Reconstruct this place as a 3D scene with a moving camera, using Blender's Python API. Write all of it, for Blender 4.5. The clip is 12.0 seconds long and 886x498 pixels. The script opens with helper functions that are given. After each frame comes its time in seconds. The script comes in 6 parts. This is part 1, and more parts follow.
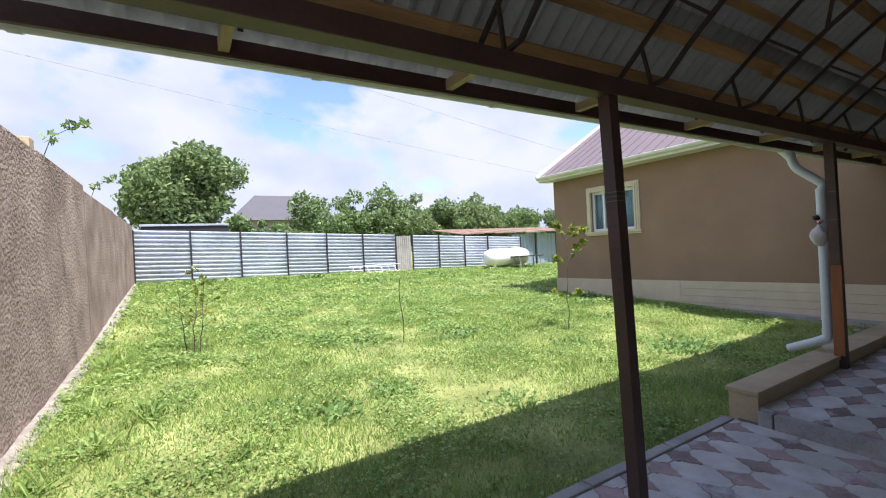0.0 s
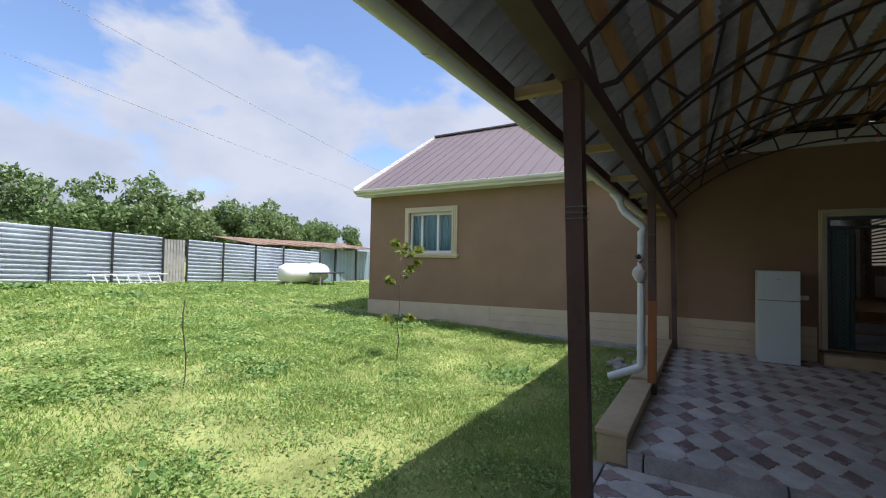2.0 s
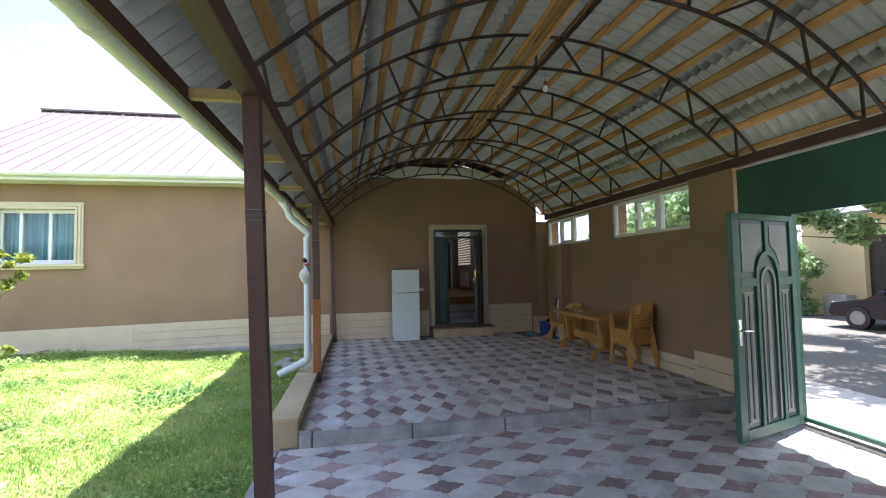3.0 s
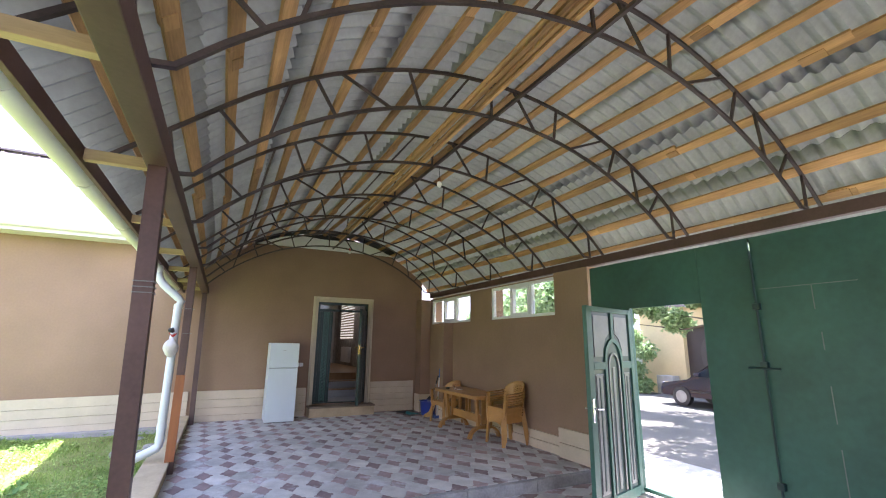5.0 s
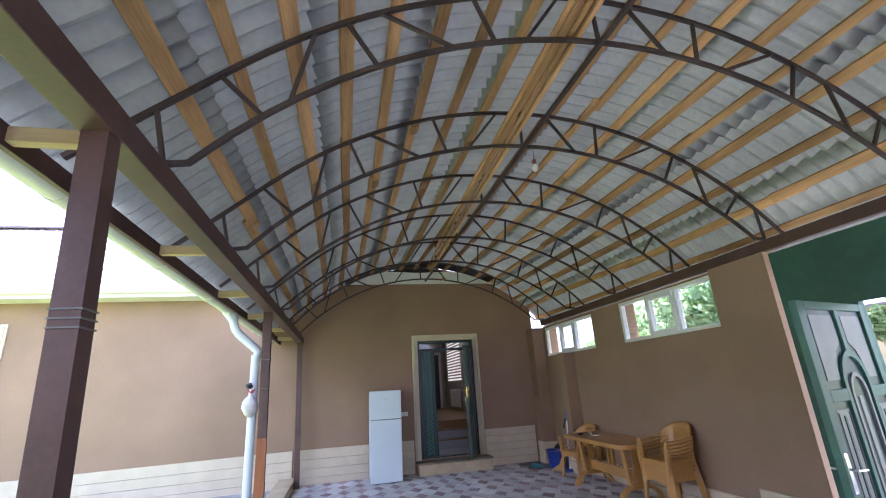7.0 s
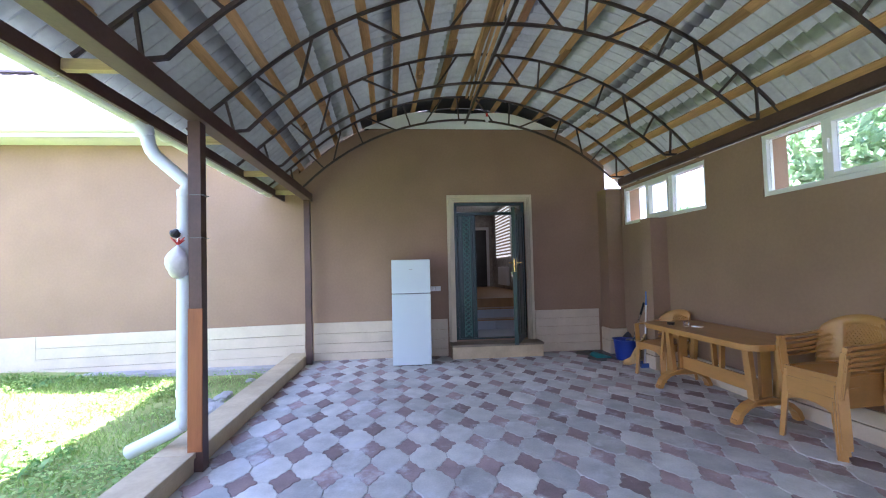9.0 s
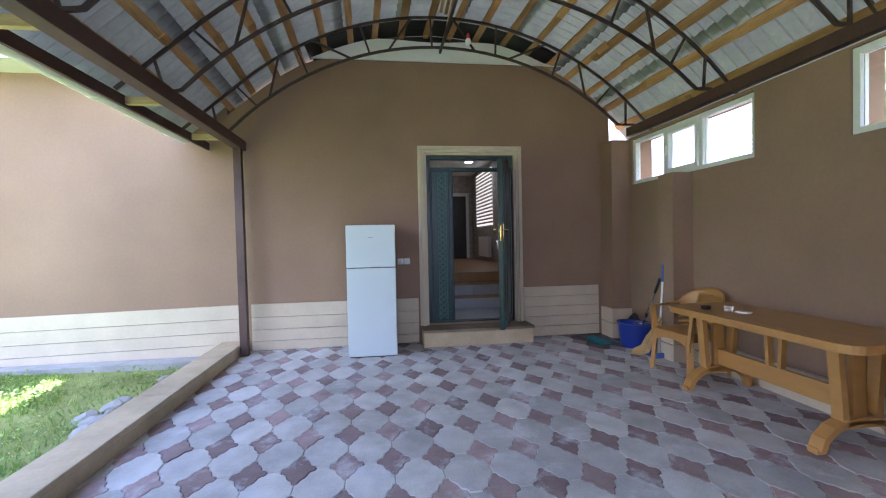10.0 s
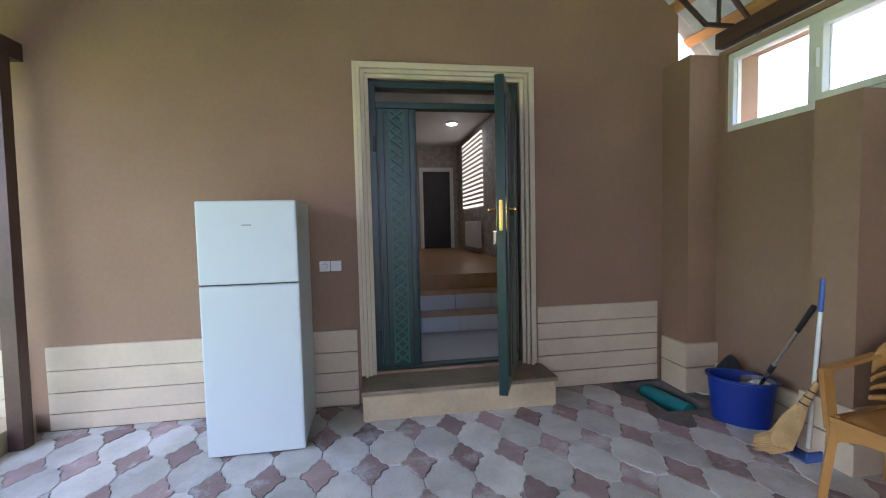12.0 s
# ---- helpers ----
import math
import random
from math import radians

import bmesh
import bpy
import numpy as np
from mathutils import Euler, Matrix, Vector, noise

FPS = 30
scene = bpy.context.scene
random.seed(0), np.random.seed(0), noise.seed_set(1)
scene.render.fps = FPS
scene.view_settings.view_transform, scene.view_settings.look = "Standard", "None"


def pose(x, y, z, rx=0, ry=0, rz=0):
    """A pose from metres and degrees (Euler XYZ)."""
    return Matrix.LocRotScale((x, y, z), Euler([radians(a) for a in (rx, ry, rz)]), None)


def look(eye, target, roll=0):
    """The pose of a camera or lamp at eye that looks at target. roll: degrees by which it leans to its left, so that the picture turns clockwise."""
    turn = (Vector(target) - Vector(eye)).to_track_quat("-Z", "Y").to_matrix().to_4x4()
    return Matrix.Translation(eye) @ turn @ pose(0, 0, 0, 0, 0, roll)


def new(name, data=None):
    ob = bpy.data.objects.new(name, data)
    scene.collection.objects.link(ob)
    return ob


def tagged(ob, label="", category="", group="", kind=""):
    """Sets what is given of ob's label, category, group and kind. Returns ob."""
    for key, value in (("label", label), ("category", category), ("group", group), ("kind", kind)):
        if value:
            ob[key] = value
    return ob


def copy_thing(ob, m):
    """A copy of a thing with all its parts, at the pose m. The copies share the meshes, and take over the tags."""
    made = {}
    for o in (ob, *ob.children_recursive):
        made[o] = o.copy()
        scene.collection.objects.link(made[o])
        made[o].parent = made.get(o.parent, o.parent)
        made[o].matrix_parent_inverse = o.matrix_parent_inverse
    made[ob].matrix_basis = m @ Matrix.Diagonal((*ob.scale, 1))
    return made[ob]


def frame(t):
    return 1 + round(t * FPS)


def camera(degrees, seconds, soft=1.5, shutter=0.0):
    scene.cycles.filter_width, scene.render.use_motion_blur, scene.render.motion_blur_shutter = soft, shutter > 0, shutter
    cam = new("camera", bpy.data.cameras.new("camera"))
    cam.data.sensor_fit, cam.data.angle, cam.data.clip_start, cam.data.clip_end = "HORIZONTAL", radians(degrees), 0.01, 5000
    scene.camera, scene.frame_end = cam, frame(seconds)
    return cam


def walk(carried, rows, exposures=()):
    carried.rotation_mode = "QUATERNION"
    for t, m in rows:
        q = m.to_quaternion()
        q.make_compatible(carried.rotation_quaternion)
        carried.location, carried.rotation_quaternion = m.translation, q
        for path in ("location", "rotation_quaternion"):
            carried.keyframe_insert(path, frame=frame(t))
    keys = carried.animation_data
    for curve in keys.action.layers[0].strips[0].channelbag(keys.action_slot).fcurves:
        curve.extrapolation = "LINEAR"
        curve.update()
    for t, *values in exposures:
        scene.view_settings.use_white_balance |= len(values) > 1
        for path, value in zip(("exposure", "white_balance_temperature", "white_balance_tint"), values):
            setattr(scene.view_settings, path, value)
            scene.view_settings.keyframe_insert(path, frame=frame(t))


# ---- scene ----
cam = camera(91.2, 12.0, soft=1.1)
PATH = [
    (0, (-0.166, 0.854, 1.607), (0.865, 2.567, 1.601), -2.9),
    (0.5, (-0.06, 1.264, 1.615), (0.609, 3.149, 1.626), -1.4),
    (1, (-0.064, 1.608, 1.617), (0.631, 3.484, 1.623), -1.1),
    (1.5, (0.066, 1.991, 1.64), (1.147, 3.674, 1.647), -2.5),
    (2, (0.104, 2.186, 1.631), (1.81, 3.229, 1.688), 1.1),
    (2.5, (-0.047, 2.212, 1.601), (1.949, 2.3, 1.686), -0.4),
    (3, (-0.257, 2.191, 1.564), (1.704, 1.81, 1.66), -1.1),
    (3.2, (-0.318, 2.196, 1.558), (1.622, 1.721, 1.65), -1.4),
    (4.8, (-0.464, 2.38, 1.61), (1.306, 1.522, 1.973), 0.8),
    (5, (-0.454, 2.357, 1.615), (1.298, 1.491, 2.04), 0.7),
    (5.5, (-0.398, 2.241, 1.63), (1.365, 1.411, 2.079), 0.2),
    (6, (-0.184, 2.129, 1.597), (1.621, 1.353, 1.969), -3.2),
    (6.5, (0.276, 2.024, 1.605), (2.133, 1.378, 1.974), -4.2),
    (6.7, (0.451, 1.991, 1.619), (2.313, 1.479, 2.139), -3.8),
    (8.3, (2.04, 1.303, 1.55), (3.972, 1.169, 2.047), -0.3),
    (8.5, (2.251, 1.295, 1.517), (4.227, 1.147, 1.793), -0.5),
    (8.7, (2.505, 1.300, 1.472), (4.486, 1.124, 1.693), -0.9),
    (9, (2.855, 1.259, 1.429), (4.845, 1.079, 1.521), -1.3),
    (9.5, (3.482, 1.086, 1.364), (5.47, 0.864, 1.369), -2.2),
    (10, (4.173, 1.009, 1.385), (6.154, 0.738, 1.343), -1.2),
    (10.5, (4.758, 0.843, 1.443), (6.733, 0.532, 1.397), -1.5),
    (11, (5.374, 0.654, 1.465), (7.341, 0.298, 1.402), -1.9),
    (11.5, (5.984, 0.601, 1.409), (7.948, 0.236, 1.318), -1.7),
    (12, (6.613, 0.413, 1.413), (8.585, 0.094, 1.297), -1.3),
]
EXPOSURES = [(0, 0.9, 6000, 19), (1.0, 0.78, 6000, 17), (1.5, 0.68, 6000, 15), (2.0, 0.52, 5950, 15), (2.5, 1.03, 5800, 17), (3.0, 2.12, 5850, 14), (5.0, 3.06, 5850, 22), (6.5, 3.1, 5500, 25), (8.5, 3.38, 5130, 24), (9.5, 3.36, 5200, 22), (12.0, 3.66, 5450, 18)]
walk(cam, [(t, look(eye, target, roll)) for t, eye, target, roll in PATH], EXPOSURES)

# ---- world, sun ----
SUN = Vector((0.14, -0.40, 1.0)).normalized()
world = bpy.data.worlds.new("world")
scene.world = world
world.use_nodes = True
wt = world.node_tree
wt.nodes.clear()
w_out = wt.nodes.new("ShaderNodeOutputWorld")
w_bg = wt.nodes.new("ShaderNodeBackground")
w_sky = wt.nodes.new("ShaderNodeTexSky")
w_sky.sky_type = "NISHITA"
w_sky.sun_disc = False
w_sky.sun_elevation = math.asin(SUN.z)
w_sky.sun_rotation = math.atan2(SUN.x, SUN.y)
w_sky.dust_density = 1.3
w_sky.ozone_density = 2.0
w_bg.inputs["Strength"].default_value = 0.15
w_co = wt.nodes.new("ShaderNodeTexCoord")
w_map = wt.nodes.new("ShaderNodeMapping")
w_map.inputs["Scale"].default_value = (1.0, 1.0, 1.7)
w_map.inputs["Location"].default_value = (0.35, 0.1, 0.0)
w_n1 = wt.nodes.new("ShaderNodeTexNoise")
w_n1.inputs["Scale"].default_value = 2.3
w_n1.inputs["Detail"].default_value = 9.0
w_n1.inputs["Roughness"].default_value = 0.52
w_n1.inputs["Distortion"].default_value = 0.05
w_ramp = wt.nodes.new("ShaderNodeValToRGB")
w_ramp.color_ramp.elements[0].position = 0.475
w_ramp.color_ramp.elements[1].position = 0.545
w_sep = wt.nodes.new("ShaderNodeSeparateXYZ")
w_low = wt.nodes.new("ShaderNodeMapRange")          # more cloud towards the horizon
w_low.inputs["From Min"].default_value = 0.0
w_low.inputs["From Max"].default_value = 0.65
w_low.inputs["To Min"].default_value = 0.17
w_low.inputs["To Max"].default_value = -0.03
w_add = wt.nodes.new("ShaderNodeMath")
w_add.operation = "ADD"
w_n2 = wt.nodes.new("ShaderNodeTexNoise")
w_n2.inputs["Scale"].default_value = 5.0
w_n2.inputs["Detail"].default_value = 6.0
w_cl = wt.nodes.new("ShaderNodeValToRGB")           # shading inside the clouds
w_cl.color_ramp.elements[0].position = 0.3
w_cl.color_ramp.elements[0].color = (2.45, 2.75, 3.25, 1)
w_cl.color_ramp.elements[1].position = 0.62
w_cl.color_ramp.elements[1].color = (3.3, 3.42, 3.65, 1)
w_mix = wt.nodes.new("ShaderNodeMix")
w_mix.data_type = "RGBA"
L = wt.links.new
L(w_co.outputs["Generated"], w_map.inputs["Vector"])
L(w_map.outputs["Vector"], w_n1.inputs["Vector"])
L(w_map.outputs["Vector"], w_n2.inputs["Vector"])
L(w_co.outputs["Generated"], w_sep.inputs[0])
L(w_sep.outputs["Z"], w_low.inputs["Value"])
L(w_n1.outputs["Fac"], w_add.inputs[0])
L(w_low.outputs["Result"], w_add.inputs[1])
L(w_add.outputs[0], w_ramp.inputs["Fac"])
L(w_n2.outputs["Fac"], w_cl.inputs["Fac"])
L(w_ramp.outputs["Color"], w_mix.inputs["Factor"])
L(w_sky.outputs["Color"], w_mix.inputs["A"])
L(w_cl.outputs["Color"], w_mix.inputs["B"])
L(w_mix.outputs["Result"], w_bg.inputs["Color"])
L(w_bg.outputs["Background"], w_out.inputs["Surface"])

sun = new("sun", bpy.data.lights.new("sun", "SUN"))
sun.data.energy = 5.0
sun.data.angle = radians(0.6)
sun.data.color = (1.0, 0.95, 0.86)
sun.matrix_world = look(SUN * 50, (0, 0, 0))


# ---- materials ----
def mat(name, color, rough=0.7, metal=0.0, vary=0.15, scale=6.0, fine=60.0, bump=0.1, bump_scale=80.0, tint=None, stain=0.0, random_amount=0.0,
        spec=0.5, stretch=(1, 1, 1), dist=0.004, placed=False, bloom=0.0):
    """A painted or plain surface: two scales of colour noise, fine relief, per-piece variation."""
    m = bpy.data.materials.new(name)
    m.use_nodes = True
    t = m.node_tree
    b = t.nodes["Principled BSDF"]
    b.inputs["Roughness"].default_value = rough
    b.inputs["Metallic"].default_value = metal
    b.inputs["Specular IOR Level"].default_value = spec
    co = t.nodes.new("ShaderNodeTexCoord")
    mp = t.nodes.new("ShaderNodeMapping")
    mp.inputs["Scale"].default_value = stretch
    place = t.nodes.new("ShaderNodeNewGeometry").outputs["Position"] if placed else co.outputs["Object"]
    t.links.new(place, mp.inputs["Vector"])
    n1 = t.nodes.new("ShaderNodeTexNoise")
    n1.inputs["Scale"].default_value = scale
    n1.inputs["Detail"].default_value = 5
    n2 = t.nodes.new("ShaderNodeTexNoise")
    n2.inputs["Scale"].default_value = fine
    n2.inputs["Detail"].default_value = 3
    n3 = t.nodes.new("ShaderNodeTexNoise")
    n3.inputs["Scale"].default_value = bump_scale
    n3.inputs["Detail"].default_value = 4
    for n in (n1, n2, n3):
        t.links.new(mp.outputs["Vector"], n.inputs["Vector"])
    ad = t.nodes.new("ShaderNodeMath")
    ad.operation = "MULTIPLY_ADD"
    ad.inputs[1].default_value = 0.4
    t.links.new(n2.outputs["Fac"], ad.inputs[0])
    t.links.new(n1.outputs["Fac"], ad.inputs[2])
    mr = t.nodes.new("ShaderNodeMapRange")
    mr.inputs["From Min"].default_value = 0.4
    mr.inputs["From Max"].default_value = 1.0
    t.links.new(ad.outputs[0], mr.inputs["Value"])
    mix = t.nodes.new("ShaderNodeMix")
    mix.data_type = "RGBA"
    c = Vector(color)
    tc = Vector(tint) if tint else c
    lo, hi = c * (1 - vary), tc * (1 + vary)
    mix.inputs["A"].default_value = (*lo, 1)
    mix.inputs["B"].default_value = (*hi, 1)
    t.links.new(mr.outputs["Result"], mix.inputs["Factor"])
    last = mix.outputs["Result"]
    if random_amount:
        oi = t.nodes.new("ShaderNodeObjectInfo")
        rr = t.nodes.new("ShaderNodeMapRange")
        rr.inputs["To Min"].default_value = 1 - random_amount
        rr.inputs["To Max"].default_value = 1 + random_amount
        t.links.new(oi.outputs["Random"], rr.inputs["Value"])
        hs = t.nodes.new("ShaderNodeHueSaturation")
        t.links.new(rr.outputs["Result"], hs.inputs["Value"])
        t.links.new(last, hs.inputs["Color"])
        last = hs.outputs["Color"]
    if stain:
        ns = t.nodes.new("ShaderNodeTexNoise")
        ns.inputs["Scale"].default_value = scale * 0.35
        ns.inputs["Detail"].default_value = 7
        t.links.new(place, ns.inputs["Vector"])
        rs = t.nodes.new("ShaderNodeValToRGB")
        rs.color_ramp.elements[0].position = 0.5
        rs.color_ramp.elements[1].position = 0.72
        t.links.new(ns.outputs["Fac"], rs.inputs["Fac"])
        ms = t.nodes.new("ShaderNodeMix")
        ms.data_type = "RGBA"
        ms.blend_type = "MULTIPLY"
        t.links.new(last, ms.inputs["A"])
        ms.inputs["B"].default_value = (1 - stain, 1 - stain, 1 - stain, 1)
        t.links.new(rs.outputs["Color"], ms.inputs["Factor"])
        last = ms.outputs["Result"]
    if bloom:
        # pale lime bloom in ragged patches
        nb = t.nodes.new("ShaderNodeTexNoise")
        nb.inputs["Scale"].default_value = 2.6
        nb.inputs["Detail"].default_value = 9
        nb.inputs["Roughness"].default_value = 0.68
        t.links.new(place, nb.inputs["Vector"])
        rb_ = t.nodes.new("ShaderNodeValToRGB")
        rb_.color_ramp.elements[0].position = 0.525
        rb_.color_ramp.elements[1].position = 0.66
        rb_.color_ramp.elements[1].color = (bloom, bloom, bloom, 1)
        t.links.new(nb.outputs["Fac"], rb_.inputs["Fac"])
        mb = t.nodes.new("ShaderNodeMix")
        mb.data_type = "RGBA"
        t.links.new(rb_.outputs["Color"], mb.inputs["Factor"])
        t.links.new(last, mb.inputs["A"])
        mb.inputs["B"].default_value = (0.66, 0.65, 0.66, 1)
        last = mb.outputs["Result"]
    t.links.new(last, b.inputs["Base Color"])
    if bump:
        bp = t.nodes.new("ShaderNodeBump")
        bp.inputs["Strength"].default_value = bump
        bp.inputs["Distance"].default_value = dist
        t.links.new(n3.outputs["Fac"], bp.inputs["Height"])
        t.links.new(bp.outputs["Normal"], b.inputs["Normal"])
    return m


def glass(name, color=(0.9, 0.95, 0.95)):
    m = bpy.data.materials.new(name)
    m.use_nodes = True
    b = m.node_tree.nodes["Principled BSDF"]
    b.inputs["Base Color"].default_value = (*color, 1)
    b.inputs["Roughness"].default_value = 0.02
    b.inputs["Transmission Weight"].default_value = 1.0
    b.inputs["IOR"].default_value = 1.45
    return m


def lamp_mat(name, color, strength):
    m = bpy.data.materials.new(name)
    m.use_nodes = True
    b = m.node_tree.nodes["Principled BSDF"]
    b.inputs["Base Color"].default_value = (0.9, 0.9, 0.9, 1)
    b.inputs["Emission Color"].default_value = (*color, 1)
    b.inputs["Emission Strength"].default_value = strength
    return m


M_WALL = mat("brown_plaster", (0.297, 0.196, 0.130), 0.9, vary=0.12, scale=1.3, fine=30, bump=0.35, bump_scale=140, stain=0.06, spec=0.2)
M_ROUGH = mat("roughcast_brown", (0.38, 0.28, 0.225), 0.95, vary=0.38, scale=1.6, fine=26, bump=1.0, bump_scale=21, stain=0.22, spec=0.15, dist=0.045)
M_SMOOTH = mat("smooth_dark_brown", (0.125, 0.092, 0.074), 0.9, vary=0.08, scale=2, fine=40, bump=0.2, bump_scale=90, spec=0.2)
M_CREAM = mat("cream_plinth", (0.60, 0.50, 0.365), 0.8, vary=0.1, scale=3, fine=25, bump=0.3, bump_scale=60, stain=0.12, spec=0.3)
M_TRIM = mat("cream_trim", (0.62, 0.54, 0.38), 0.6, vary=0.07, scale=5, fine=40, bump=0.15, spec=0.4)
M_STONE = mat("yellow_stone", (0.50, 0.40, 0.255), 0.85, vary=0.18, scale=3, fine=30, bump=0.5, bump_scale=45, stain=0.25, spec=0.2)
M_CONC = mat("grey_concrete", (0.36, 0.345, 0.32), 0.9, vary=0.2, scale=4, fine=40, bump=0.5, bump_scale=50, stain=0.25, spec=0.2)
M_STEEL = mat("brown_painted_steel", (0.07, 0.034, 0.026), 0.5, vary=0.3, scale=3, fine=40, bump=0.12, bump_scale=50, tint=(0.085, 0.046, 0.036))
M_TRUSS = mat("dark_truss_steel", (0.035, 0.026, 0.024), 0.5, vary=0.4, scale=4, fine=60, bump=0.15, tint=(0.06, 0.04, 0.032))
M_TIMBER = mat("pine_batten", (0.44, 0.255, 0.11), 0.75, vary=0.45, scale=3, fine=30, bump=0.3, bump_scale=60, stretch=(0.25, 3, 3), random_amount=0.28, stain=0.35, spec=0.25)
M_TIMBER2 = mat("pale_timber", (0.50, 0.38, 0.2), 0.75, vary=0.25, scale=3, fine=30, bump=0.3, bump_scale=60, stretch=(3, 0.4, 3), spec=0.25)
M_SLATE = mat("grey_fibre_cement", (0.285, 0.29, 0.27), 0.8, vary=0.3, scale=2.2, fine=25, bump=0.2, bump_scale=50, stain=0.18, spec=0.3)
def let_light_through(m, color, amount):
    """Thin sheet that passes some diffuse light."""
    t = m.node_tree
    tr = t.nodes.new("ShaderNodeBsdfTranslucent")
    tr.inputs["Color"].default_value = (*color, 1)
    mx = t.nodes.new("ShaderNodeMixShader")
    mx.inputs["Fac"].default_value = amount
    t.links.new(t.nodes["Principled BSDF"].outputs[0], mx.inputs[1])
    t.links.new(tr.outputs[0], mx.inputs[2])
    t.links.new(mx.outputs[0], t.nodes["Material Output"].inputs["Surface"])


let_light_through(M_SLATE, (0.86, 0.87, 0.80), 0.095)
M_GUTTER = mat("cream_gutter", (0.70, 0.70, 0.62), 0.45, vary=0.06, scale=3, fine=20, bump=0.03)
M_PIPE = mat("white_pipe", (0.62, 0.66, 0.68), 0.45, vary=0.06, scale=3, fine=20, bump=0.03)
M_GREEN = mat("green_gate_paint", (0.030, 0.092, 0.064), 0.45, vary=0.36, scale=1.3, fine=16, bump=0.3, bump_scale=7, stain=0.25, dist=0.012)
M_GREEND = mat("dark_green_door", (0.007, 0.028, 0.025), 0.35, vary=0.2, scale=4, fine=40, bump=0.08, bump_scale=30)
M_LEAFGREY = mat("grey_green_panel", (0.14, 0.145, 0.128), 0.4, vary=0.2, scale=4, fine=30, bump=0.1)
M_FRIDGE = mat("white_enamel", (0.59, 0.65, 0.655), 0.35, vary=0.02, scale=2, fine=200, bump=0.04, bump_scale=300)
M_PVC = mat("white_pvc", (0.78, 0.78, 0.76), 0.35, vary=0.04, scale=3, fine=20, bump=0.02)
M_PLASTIC = mat("ochre_plastic", (0.43, 0.225, 0.062), 0.3, vary=0.14, scale=4, fine=40, bump=0.06, bump_scale=60, stretch=(0.5, 2, 2))
M_ROOF = mat("rosy_metal_roof", (0.165, 0.13, 0.134), 0.55, vary=0.08, scale=1, fine=10, bump=0.05, spec=0.5)
M_GALV = mat("galvanised_sheet", (0.60, 0.64, 0.70), 0.35, metal=0.55, vary=0.25, scale=0.7, fine=9, bump=0.1, bump_scale=3)
M_BLUEFEN = mat("blue_grey_sheet", (0.24, 0.32, 0.38), 0.5, metal=0.2, vary=0.15, scale=1, fine=9, bump=0.05)
M_DARK = mat("dark_metal", (0.03, 0.03, 0.032), 0.5, vary=0.3, scale=5, fine=40)
M_SOIL = mat("lawn_soil", (0.17, 0.20, 0.06), 0.95, vary=0.35, scale=1.1, fine=14, bump=0.8, bump_scale=22, tint=(0.28, 0.30, 0.11), spec=0.1, dist=0.02)
M_ASPHALT = mat("dusty_asphalt", (0.135, 0.125, 0.11), 0.95, vary=0.2, scale=0.8, fine=20, bump=0.6, bump_scale=40, stain=0.2, spec=0.15)
M_TILE_L = mat("grey_paver", (0.53, 0.51, 0.475), 0.82, vary=0.22, scale=5, fine=70, bump=0.5, bump_scale=110, stain=0.22, random_amount=0.18, spec=0.3, placed=True, bloom=0.7)
M_TILE_D = mat("red_paver", (0.32, 0.235, 0.22), 0.82, vary=0.28, scale=5, fine=70, bump=0.5, bump_scale=110, stain=0.2, random_amount=0.30, spec=0.3, placed=True, bloom=0.7)
M_JOINT = mat("paving_bed", (0.16, 0.145, 0.135), 0.95, vary=0.25, scale=6, fine=60, bump=0.6, bump_scale=80, spec=0.1)
M_BARK = mat("bark", (0.10, 0.075, 0.055), 0.95, vary=0.3, scale=6, fine=30, bump=0.8, bump_scale=30)
M_GLASS = glass("window_glass")
M_BLUE = mat("blue_plastic", (0.01, 0.03, 0.22), 0.35, vary=0.12, scale=5, fine=30, bump=0.05)
M_WHITE = mat("white_paint", (0.8, 0.8, 0.78), 0.6, vary=0.05, scale=3, fine=20, bump=0.08)
M_GOLD = mat("brass", (0.75, 0.52, 0.15), 0.25, metal=1.0, vary=0.1)
M_CHROME = mat("chrome", (0.75, 0.75, 0.76), 0.2, metal=1.0, vary=0.05)
M_RED = mat("red_plastic", (0.5, 0.04, 0.03), 0.5, vary=0.1)
M_TEAL = mat("teal_plastic", (0.02, 0.22, 0.24), 0.4, vary=0.15, scale=8, fine=40, bump=0.1)
M_BLACK = mat("black_plastic_and_shade", (0.015, 0.015, 0.017), 0.5, vary=0.2)
M_ORANGE = mat("orange_painted_wood", (0.27, 0.095, 0.03), 0.6, vary=0.2, scale=4, fine=40, bump=0.15, stretch=(3, 3, 0.4))


# ---- mesh helpers ----
def thing(name, loc=(0, 0, 0), rz=0.0):
    e = new(name)
    e.empty_display_size = 0.1
    e.matrix_world = pose(*loc, 0, 0, rz)
    return e


def finish(bm, name, material, smooth=False, parent=None, label=""):
    me = bpy.data.meshes.new(name)
    bmesh.ops.recalc_face_normals(bm, faces=bm.faces)
    bm.to_mesh(me)
    bm.free()
    me.materials.append(material)
    if smooth:
        for p in me.polygons:
            p.use_smooth = True
        me.set_sharp_from_angle(angle=radians(40))
    ob = new(name, me)
    if parent:
        ob.parent = parent
    if label:
        ob["label"] = label
    return ob


def part(name, bm, material, parent, label="", smooth=False):
    return finish(bm, name, material, smooth, parent, label)


def structure(name, bm, material, label, category, smooth=False):
    return tagged(finish(bm, name, material, smooth), label, category, "", "structure")


